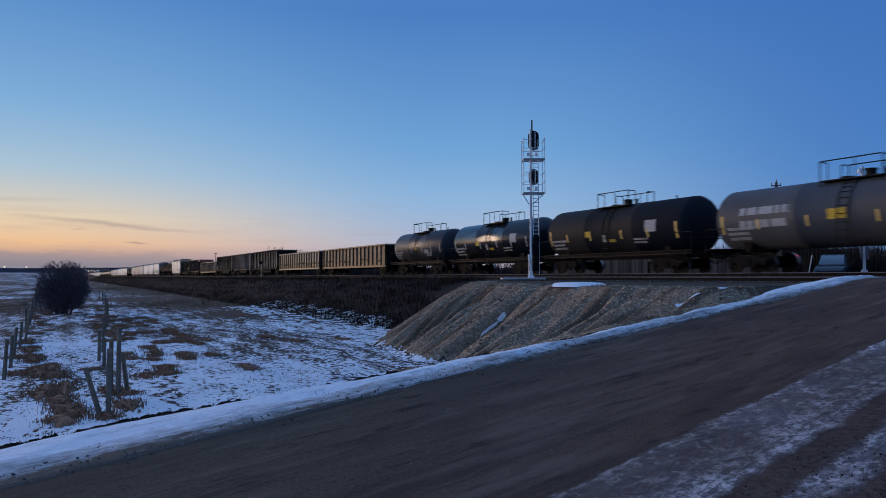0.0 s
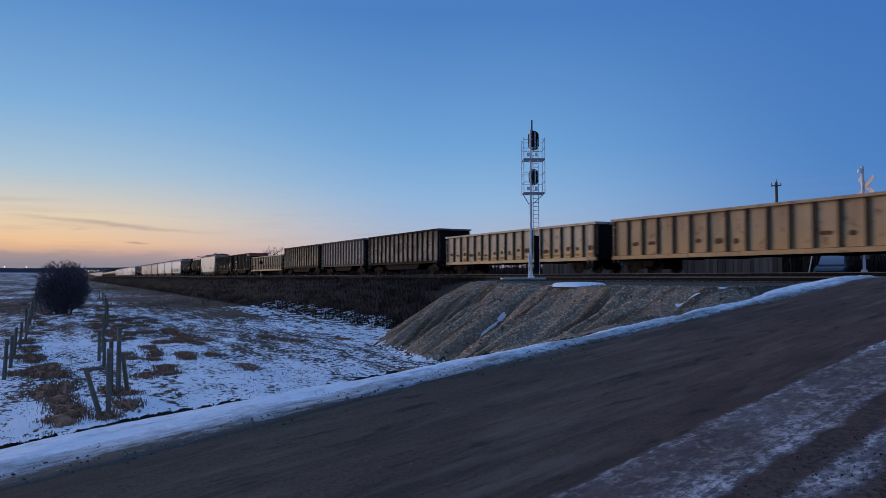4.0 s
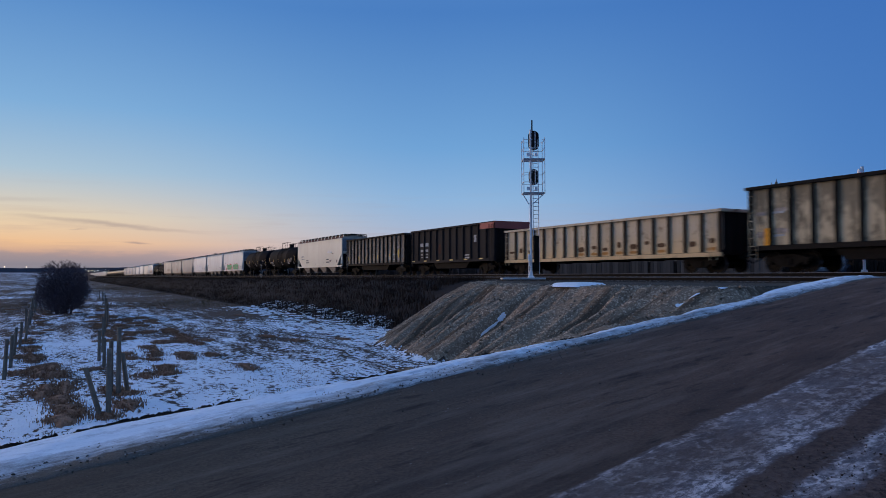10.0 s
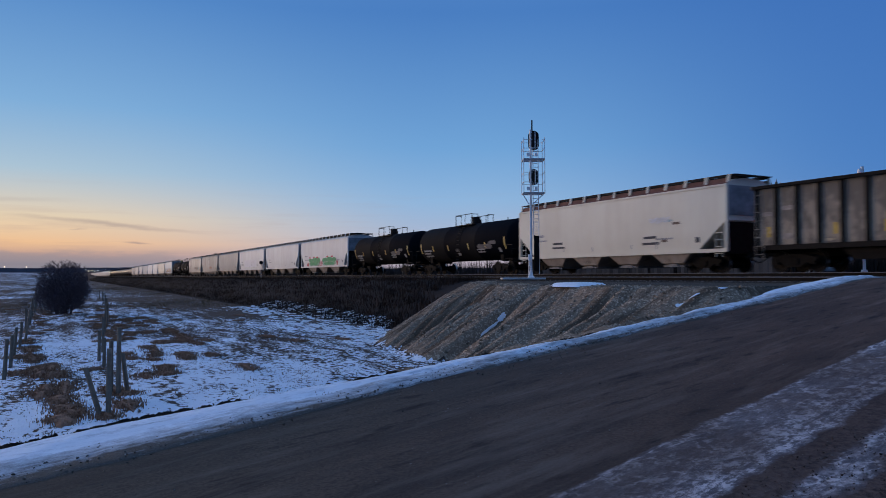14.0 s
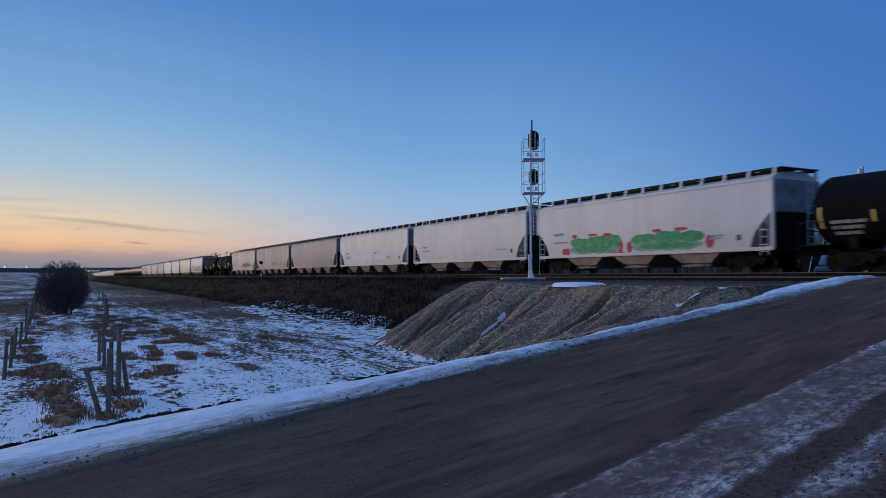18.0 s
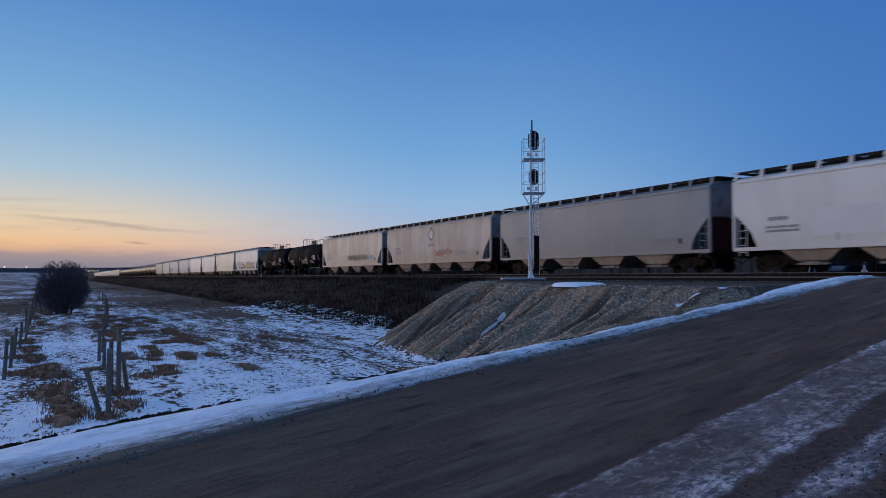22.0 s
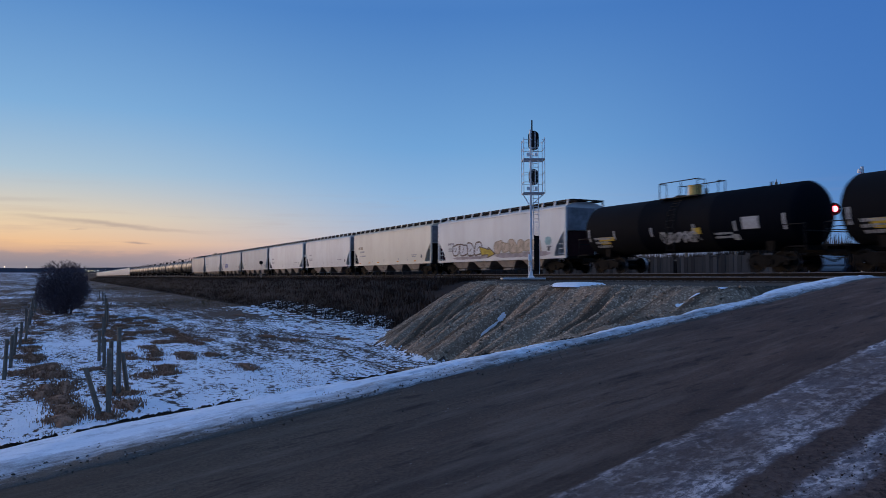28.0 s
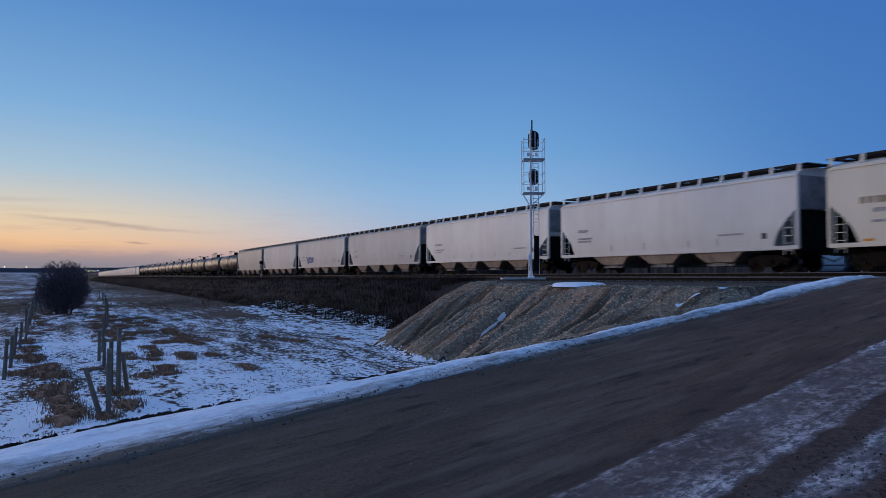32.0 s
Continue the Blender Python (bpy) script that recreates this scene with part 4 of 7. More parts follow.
def hopper_car(L, paint, label, bays=3, red_lit_end=False, rounded=True, seed=0, near=True, brown_roof=False, ink="faint_mark"):
    car = thing("hopper_car", label, "rail car", "cars of the freight train")
    mat = HOPPER_PAINT[paint]
    Lb = L - 1.45
    bm = bmesh.new()
    rings = []
    cuts = [(0.0, 2.75), (0.12, 2.6), (0.55, 2.2), (0.95, 1.75), (1.15, 1.3), (1.22, 1.10)] if rounded else [(0.0, 2.45), (0.5, 2.05), (1.7, 1.10)]
    st = [(-Lb / 2 + d, zb) for d, zb in cuts] + [(-Lb / 4, 1.10), (0, 1.10), (Lb / 4, 1.10)] + [(Lb / 2 - d, zb) for d, zb in reversed(cuts)]
    for x, zb in st:
        half = []
        for y, z in HOP:
            zz = zb + (z - 1.10) * (3.85 - zb) / 2.75 if z < 3.85 else z
            half.append((-hop_y(zz) if z < 3.9 else y, zz))
        rings.append([(x, -y, z) for y, z in half] + [(x, y, z) for y, z in reversed(half)])
    loft(bm, rings)
    part("body", bm, mat, car, "", True)
    for s in (-1, 1):
        bm = bmesh.new()
        box(bm, (0, s * 1.565, 4.10), (Lb, 0.05, 0.09))
        part("eave_rail", bm, mat, car)
    for s in (-1, 1):
        bm = bmesh.new()
        box(bm, (0, s * 1.53, 1.05), (Lb, 0.1, 0.17))
        part("side_sill", bm, mat, car)
    for s in (-1, 1):
        bm = bmesh.new()
        box(bm, (s * (Lb / 2 - 0.85), 0, 1.02), (1.7, 2.9, 0.06))
        box(bm, (s * (Lb / 2 - 0.03), 0, 1.0), (0.12, 2.9, 0.2))
        part("end_platform", bm, M["under"], car)
        for q in (-1, 1):
            bm = bmesh.new()
            box(bm, (s * (Lb / 2 - 0.0), q * 1.52, 2.55), (0.12, 0.12, 3.1))
            part("corner_post", bm, mat, car)
            bm = bmesh.new()
            ladder(bm, s * (Lb / 2 - 0.45), q * 1.52, 0.75, 2.7, 0.42, 6)
            part("ladder", bm, mat, car)
        bm = bmesh.new()
        ladder(bm, s * (Lb / 2 + 0.06), 0.9, 1.1, 4.2, 0.4, 9, "y")
        part("ladder", bm, mat, car)
        # the end sheet is painted darker than the body to stand for its shade
        bm = bmesh.new()
        box(bm, (s * (Lb / 2 + 0.015), 0, 3.40), (0.03, 2.96, 1.40))
        part("end_sheet", bm, M["shade_and_mark_grey"], car, "grey end sheet with shade in its colour")
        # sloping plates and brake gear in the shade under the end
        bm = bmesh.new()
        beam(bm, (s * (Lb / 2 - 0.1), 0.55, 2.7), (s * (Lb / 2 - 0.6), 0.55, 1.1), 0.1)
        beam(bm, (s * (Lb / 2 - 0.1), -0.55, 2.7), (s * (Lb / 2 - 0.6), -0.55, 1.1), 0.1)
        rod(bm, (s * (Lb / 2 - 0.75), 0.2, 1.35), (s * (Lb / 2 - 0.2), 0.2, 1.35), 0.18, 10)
        # maroon gear has the red lamp's light put into its colour
        part("end_bracing", bm, M["maroon"] if red_lit_end else M["under"], car)
        # a dark sheet added as shade under the end sheet, closing the view through
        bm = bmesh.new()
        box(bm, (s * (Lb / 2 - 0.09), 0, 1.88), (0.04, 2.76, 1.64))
        part("end_bulkhead", bm, M["maroon"] if red_lit_end else M["under"], car)
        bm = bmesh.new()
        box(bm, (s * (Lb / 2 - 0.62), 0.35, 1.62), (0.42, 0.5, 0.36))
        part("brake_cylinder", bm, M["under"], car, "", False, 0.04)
    bm = bmesh.new()
    box(bm, (0, 0, 0.9), (L - 1.6, 0.4, 0.3))
    part("centre_sill", bm, M["under"], car)
    span = L - 5.4 if bays == 4 else L - 6.4
    for i in range(bays):
        cx = -span / 2 + span * (i + 0.5) / bays
        w = span / bays * 0.41
        bm = bmesh.new()
        rings = [[(cx - a, -b, z), (cx + a, -b, z), (cx + a, b, z), (cx - a, b, z)] for a, b, z in ((w, 1.46, 1.08), (w * 0.92, 1.45, 0.92), (w * 0.52, 1.30, 0.50), (w * 0.46, 1.1, 0.42))]
        loft(bm, rings)
        part("outlet_bay", bm, M["bay"], car)
        bm = bmesh.new()
        box(bm, (cx, 0, 0.36), (w * 1.0, 2.5, 0.09))
        box(bm, (cx, -1.24, 0.38), (w * 0.5, 0.12, 0.14))
        part("outlet_gate", bm, M["gate"], car)
    for s in (-1, 1):
        bm = bmesh.new()
        box(bm, (0, s * 1.08, 4.58), (Lb + 0.5, 0.36, 0.045))
        box(bm, (0, s * 1.27, 4.56), (Lb + 0.1, 0.03, 0.09))
        part("running_board", bm, M["board_walk"], car)
        if brown_roof:
            bm = bmesh.new()
            prism_y = [(s * 1.50, 4.16), (s * 1.36, 4.26), (s * 1.30, 4.44), (s * 1.29, 4.16)]
            loft(bm, [[(x, y, z) for y, z in prism_y] for x in (-Lb / 2 + 0.05, Lb / 2 - 0.05)])
            part("roof_edge", bm, M["roof_rust"], car, "rust-brown roof edge")
    n = int(Lb / 1.3)
    bm = bmesh.new()
    beam(bm, (0, -1.40, 4.24), (0, -1.32, 4.60), 0.14, 0.05)
    br = part("roof_bracket", bm, mat, car)
    br.location.x = -Lb / 2
    for i in range(n + 1):
        x = -Lb / 2 + Lb * i / n
        if i:
            share("roof_bracket", br, car, (x, 0, 0))
        if near or i in (0, n):
            share("roof_bracket", br, car, (x, 0, 0), 180)
    bm = bmesh.new()
    box(bm, (0, 0, 4.53), (Lb - 0.6, 0.75, 0.16))
    part("hatch_coaming", bm, M["under"], car)
    m = int(Lb / 1.7)
    bm = bmesh.new()
    box(bm, (0, 0, 4.63), (1.45, 0.85, 0.07))
    hatch = part("roof_hatch", bm, M["under"], car)
    hatch.location.x = -Lb / 2 + Lb * 0.5 / m
    for i in range(1, m):
        share("roof_hatch", hatch, car, (-Lb / 2 + Lb * (i + 0.5) / m, 0, 0))
    for s in (-1, 1):
        bm = bmesh.new()
        box(bm, (s * (Lb / 2 + 0.1), 0, 4.58), (0.4, 2.4, 0.045))
        part("crossover_board", bm, M["board_walk"], car)
    add_couplers(car, L)
    for s in (-1, 1):
        add_truck(car, s * (L / 2 - 2.55))
    rnd = random.Random(seed)
    stencil(car, "stencil_lettering", M[ink], -Lb * 0.37, 2.4 + rnd.uniform(-0.1, 0.1), rnd.uniform(0.9, 1.3), 1, 0.16, hop_y, seed)
    stencil(car, "stencil_lettering", M[ink], -Lb * 0.36, 2.0 + rnd.uniform(-0.1, 0.1), rnd.uniform(1.1, 1.7), rnd.choice((1, 2)), 0.10, hop_y, seed + 3)
    stencil(car, "stencil_lettering", M[ink], Lb * rnd.uniform(0.26, 0.33), 1.75, rnd.uniform(0.9, 1.5), rnd.choice((1, 2)), 0.08, hop_y, seed + 7)
    marks(car, "jacking_mark", M[ink], [(Lb * f, 1.42, 0.07, rnd.uniform(0.2, 0.36)) for f in (-0.22, -0.06, 0.13, 0.24)], hop_y)
    marks(car, "placard", M["dark_mark"], [(Lb * 0.40, 1.6, 0.26, 0.26)], hop_y)
    return car


# ---- tank car
def tank_car(L, paint, label, R=1.47, zc=2.53, frame=False, seed=0, dome=None, amber=True, low_dome=False):
    car = thing("tank_car", label, "rail car", "cars of the freight train")
    mat = TANK_PAINT[paint]
    Ls = L - 1.42

    def ty(z):
        return -math.sqrt(max(0.01, R * R - (z - zc) ** 2))
    seg = 40
    bm = bmesh.new()
    prof = [(-Ls / 2, 0.02), (-Ls / 2 + 0.03, 0.45), (-Ls / 2 + 0.13, 0.85), (-Ls / 2 + 0.24, R * 0.82), (-Ls / 2 + 0.38, R * 0.94), (-Ls / 2 + 0.52, R)]
    prof = prof + [(-Ls / 6, R), (-Ls / 6 + 0.03, R + 0.012), (-Ls / 6 + 0.06, R), (Ls / 6, R), (Ls / 6 + 0.03, R + 0.012), (Ls / 6 + 0.06, R)] + [(-x, r) for x, r in reversed(prof)]
    loft(bm, [[(x, r * math.cos(2 * math.pi * k / seg), zc + r * math.sin(2 * math.pi * k / seg)) for k in range(seg)] for x, r in prof])
    part("tank_shell", bm, mat, car, "", True)
    for s in (-1, 1):
        bm = bmesh.new()
        box(bm, (s * (L / 2 - 1.55), 0, 1.0), (2.3, 0.5, 0.3))
        box(bm, (s * (L / 2 - 0.85), 0, 1.10), (0.9, 2.9, 0.06))
        box(bm, (s * (L / 2 - 0.45), 0, 1.03), (0.10, 2.9, 0.18))
        part("stub_sill", bm, M["under"], car)
        for q in (-1, 1):
            bm = bmesh.new()
            prism(bm, [(s * (L / 2 - 2.55) - 0.16, 0.95), (s * (L / 2 - 2.55) + 0.16, 0.95), (s * (L / 2 - 2.55) + 0.24, 1.6), (s * (L / 2 - 2.55) - 0.24, 1.6)], q * 0.45, q * 0.95)
            part("saddle", bm, M["under"], car)
        bm = bmesh.new()
        y = 1.42
        for q in (-1, 1):
            rod(bm, (s * (L / 2 - 0.47), q * y, 1.1), (s * (L / 2 - 0.47), q * y, 2.05), 0.022, 6)
            rod(bm, (s * (L / 2 - 0.47), q * y, 2.05), (s * (L / 2 - 1.5), q * y, 2.05), 0.022, 6)
            rod(bm, (s * (L / 2 - 1.4), q * y, 0.55), (s * (L / 2 - 1.4), q * y, 1.1), 0.022, 6)
            rod(bm, (s * (L / 2 - 0.9), q * y, 0.55), (s * (L / 2 - 0.9), q * y, 1.1), 0.022, 6)
            rod(bm, (s * (L / 2 - 1.4), q * y, 0.56), (s * (L / 2 - 0.9), q * y, 0.56), 0.02, 6)
        rod(bm, (s * (L / 2 - 0.47), -y, 1.75), (s * (L / 2 - 0.47), y, 1.75), 0.022, 6)
        part("end_handrail", bm, M["black"], car)
    if frame:
        for s in (-1, 1):
            bm = bmesh.new()
            box(bm, (0, s * 1.38, 1.14), (L - 1.0, 0.24, 0.05))
            box(bm, (0, s * 1.30, 1.05), (L - 1.0, 0.06, 0.2))
            part("side_walkway", bm, M["board_walk"], car, "dark steel walkway along the tank")
        bm = bmesh.new()
        box(bm, (0, 0, 0.95), (L - 2.0, 0.5, 0.28))
        part("centre_sill", bm, M["under"], car)
    top = zc + R
    bm = bmesh.new()
    box(bm, (0, -0.72, top - 0.12), (2.7, 0.5, 0.05))
    box(bm, (0, 0.72, top - 0.12), (2.7, 0.5, 0.05))
    part("top_platform", bm, M["black"], car)
    for s in (-1, 1):
        bm = bmesh.new()
        for x in (-1.32, 1.32):
            rod(bm, (x, s * 0.95, top - 0.35), (x, s * 0.95, top + 0.70), 0.026, 6)
            rod(bm, (x, s * 0.95, top + 0.68), (x, s * 0.45, top + 0.68), 0.026, 6)
            rod(bm, (x, s * 0.45, top + 0.68), (x, s * 0.45, top - 0.1), 0.02, 6)
        rod(bm, (-1.32, s * 0.95, top + 0.70), (1.32, s * 0.95, top + 0.70), 0.026, 6)
        rod(bm, (0.2, s * 0.95, top - 0.3), (0.2, s * 0.95, top + 0.70), 0.018, 6)
        part("railing", bm, M["black"], car)
    bm = bmesh.new()
    dr, dh = (0.24, 0.22) if low_dome else (0.34, 0.44)
    rod(bm, (0.25, 0, top - 0.1), (0.25, 0, top + dh), dr, 16)
    rod(bm, (0.25, 0, top + dh), (0.25, 0, top + dh + 0.07), dr + 0.03, 16)
    part("fittings_dome", bm, M[dome] if dome else M["black"], car, "yellow fittings dome" if dome else "")
    bm = bmesh.new()
    rod(bm, (-0.75, 0, top - 0.1), (-0.75, 0, top + 0.08), 0.28, 14)
    part("manway", bm, M["black"], car)
    bm = bmesh.new()
    rod(bm, (0.85, 0.1, top - 0.1), (0.85, 0.1, top + 0.3), 0.07, 8)
    part("relief_valve", bm, M["black"], car)
    bm = bmesh.new()
    rod(bm, (Ls * 0.33, 0, top - 0.05), (Ls * 0.33, 0, top + 0.18), 0.04, 6)
    part("vent_pin", bm, M["black"], car)
    for s in (-1, 1):
        bm = bmesh.new()
        zz = [0.75, 1.3, 1.8, 2.5, 3.1, 3.5, 3.75]
        pts = [(s * (abs(ty(max(z, zc - 0.1) if z < zc else z)) + 0.07), z) for z in zz]
        for x in (-0.25, 0.25):
            for (ya, za), (yb, zb) in zip(pts, pts[1:]):
                rod(bm, (x, ya, za), (x, yb, zb), 0.022, 6)
        for (ya, za), (yb, zb) in zip(pts, pts[1:]):
            for f in (0.25, 0.75):
                rod(bm, (-0.25, ya + (yb - ya) * f, za + (zb - za) * f), (0.25, ya + (yb - ya) * f, za + (zb - za) * f), 0.016, 6)
        part("ladder", bm, M["black"], car)
    add_couplers(car, L)
    for s in (-1, 1):
        add_truck(car, s * (L / 2 - 2.55))
    if amber:
        marks(car, "reflector_strip", M["amber_mark"], [(x * Ls, 2.15, 0.13, 0.46) for x in (-0.30, -0.12, 0.10, 0.27)] + [(s * (Ls / 2 - 0.75), 2.2, 0.14, 0.85) for s in (-1, 1)], ty, "amber reflective strip")
    else:
        marks(car, "reflector_strip", M["white_mark"], [(x * Ls, 2.15, 0.12, 0.46) for x in (-0.30, -0.10, 0.10, 0.27)] + [(s * (Ls / 2 - 0.75), 2.2, 0.14, 0.7) for s in (-1, 1)], ty, "pale reflective strip")
    stencil(car, "stencil_lettering", M["white_mark"], -Ls * 0.37, 2.0, 1.5, 3, 0.13, ty, seed)
    stencil(car, "stencil_lettering", M["white_mark"], Ls * 0.22, 1.85, 1.1, 2, 0.10, ty, seed + 3)
    car["side_r"] = R
    return car, ty


# ---- gondola
def gondola_car(L, H, paint, label, coal=False, zb=1.0, ribs=16, seed=0, rib_paint=None, end_paint=None):
    car = thing("gondola_car", label, "rail car", "cars of the freight train")
    mat = GON_PAINT[paint]
    rmat = rib_paint or mat
    Lb = L - 1.5
    for s in (-1, 1):
        bm = bmesh.new()
        box(bm, (0, s * 1.36, (H + zb) / 2), (Lb, 0.05, H - zb))
        part("side_sheet", bm, mat, car)
        bm = bmesh.new()
        box(bm, (0, s * 1.47, H - 0.03), (Lb + 0.08, 0.19, 0.13))
        part("top_chord", bm, rmat if coal and rib_paint else mat, car)
        bm = bmesh.new()
        box(bm, (0, s * 1.46, zb + 0.02), (Lb, 0.15, 0.2))
        part("side_sill", bm, rmat if coal else mat, car)
        bm = bmesh.new()
        box(bm, (s * (Lb / 2 - 0.03), 0, (H + zb) / 2), (0.06, 2.84, H - zb))
        part("end_sheet", bm, GON_PAINT["shaded_end"] if end_paint == "red" else GON_PAINT[end_paint] if end_paint else mat, car)
        for k in (-0.95, -0.32, 0.32, 0.95):
            bm = bmesh.new()
            box(bm, (s * (Lb / 2 + 0.04), k, (H + zb) / 2), (0.09, 0.12, H - zb - 0.02))
            part("end_post", bm, GON_PAINT["shaded_end"] if end_paint == "red" else GON_PAINT[end_paint] if end_paint else mat, car)
        bm = bmesh.new()
        box(bm, (s * (Lb / 2 + 0.02), 0, H - 0.03), (0.16, 3.1, 0.14))
        part("end_chord", bm, GON_PAINT["red"] if end_paint == "red" else mat, car)
    bm = bmesh.new()
    box(bm, (0, 0, zb + 0.1), (Lb - 0.1, 2.8, 0.08))
    part("floor_plate", bm, M["under"], car)
    bm = bmesh.new()
    prof = [(-0.08, -1.38), (-0.065, -1.50), (0.065, -1.50), (0.08, -1.38)]
    loft(bm, [[(px, py, z) for px, py in prof] for z in (zb, H - 0.09)])
    rib = part("rib", bm, rmat, car)
    rib.location.x = -Lb / 2 + 0.12
    for i in range(ribs + 1):
        x = -Lb / 2 + 0.12 + (Lb - 0.24) * i / ribs
        if i:
            share("rib", rib, car, (x, 0, 0))
        share("rib", rib, car, (x, 0, 0), 180)
    bm = bmesh.new()
    box(bm, (0, 0, 0.86), (L - 1.4, 0.45, 0.3))
    for i in range(5):
        box(bm, (-Lb * 0.3 + Lb * 0.15 * i, 0, zb - 0.08), (0.12, 2.7, 0.16))
    part("underframe", bm, M["under"], car)
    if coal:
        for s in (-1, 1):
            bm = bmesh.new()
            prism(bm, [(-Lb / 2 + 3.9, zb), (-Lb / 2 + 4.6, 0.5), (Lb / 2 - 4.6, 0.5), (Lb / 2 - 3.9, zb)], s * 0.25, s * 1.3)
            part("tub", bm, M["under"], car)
    for s in (-1, 1):
        for q in (-1, 1):
            bm = bmesh.new()
            ladder(bm, s * (Lb / 2 - 0.38), q * 1.60, 0.6, H - 0.2, 0.40, 8 if coal else 5)
            part("ladder", bm, mat, car)
        bm = bmesh.new()
        box(bm, (s * (Lb / 2 - 0.05), 0, 0.98), (0.2, 2.8, 0.22))
        part("end_sill", bm, M["under"], car)
    bm = bmesh.new()
    rod(bm, (Lb / 2 + 0.2, 0.6, 1.7), (Lb / 2 + 0.26, 0.6, 1.7), 0.28, 14)
    rod(bm, (Lb / 2 + 0.05, 0.6, 1.7), (Lb / 2 + 0.2, 0.6, 1.7), 0.04, 8)
    part("brake_wheel", bm, M["under"], car)
    add_couplers(car, L)
    for s in (-1, 1):
        add_truck(car, s * (L / 2 - 2.45))

    def gy(z):
        return -1.387
    return car, gy, Lb, ribs


def dusty_panels(car, gy, Lb, ribs, seed):
    """Chalky scars between the ribs of a coal car."""
    rnd = random.Random(seed)
    w = (Lb - 0.24) / ribs
    for i in range(ribs):
        x = -Lb / 2 + 0.12 + w * (i + 0.5)
        if rnd.random() < 0.4:
            patches(car, M["tan_spray"], [(x + rnd.uniform(-0.1, 0.1), rnd.uniform(1.25, 2.1), w * rnd.uniform(0.35, 0.6), rnd.uniform(0.10, 0.24))], gy, seed * 70 + i, "chalky scar")
        if i in (0, 1, ribs - 2, ribs - 1):
            patches(car, M["dust"], [(x, rnd.uniform(2.3, 2.8), w * 0.6, 0.22), (x, rnd.uniform(1.5, 1.8), w * 0.62, 0.3)], gy, seed * 40 + i, "pale dust stain")


def rust_stains(car, gy, Lb, ribs, seed, strong):
    """Rust burst through the paint low on each panel."""
    rnd = random.Random(seed)
    w = (Lb - 0.24) / ribs
    for i in range(ribs):
        if rnd.random() < (0.12 if strong else 0.5):
            continue
        x = -Lb / 2 + 0.12 + w * (i + 0.5) + rnd.uniform(-0.1, 0.1)
        patches(car, M["rust_stain"], [(x, 1.50 + rnd.uniform(-0.12, 0.12), w * rnd.uniform(0.3, 0.6), rnd.uniform(0.16, 0.42))], gy, seed * 50 + i, "brown rust stain")
        if strong and rnd.random() < 0.6:
            patches(car, M["ochre_stain"], [(x, 1.14, w * 0.55, 0.18)], gy, seed * 70 + i, "orange rust streak")


# the train from head to tail: where each car's rear coupler lies when the clock starts
K = 1.0517
CUTS = [-16.9, -31.2, -44.2, -56.5, -67.9, -87.7, -107.0, -123.3, -137.9, -154.4, -173.9, -188.85, -205.05, -223.0, -238.7, -254.2, -272.5,
        -290.7, -309.3, -328.6, -348.2, -367.2, -382.8, -398.1, -415.9, -434.8, -451.8, -470.0, -488.5, -507.0, -525.4, -544.0]
CUTS = [c * K for c in CUTS]
TRAIN = []


def place(car, q):
    car.matrix_world = pose(q, TRACK_Y, RAIL_Z)
    TRAIN.append((car, q))


def span(i):
    return CUTS[i] - CUTS[i + 1], (CUTS[i] + CUTS[i + 1]) / 2


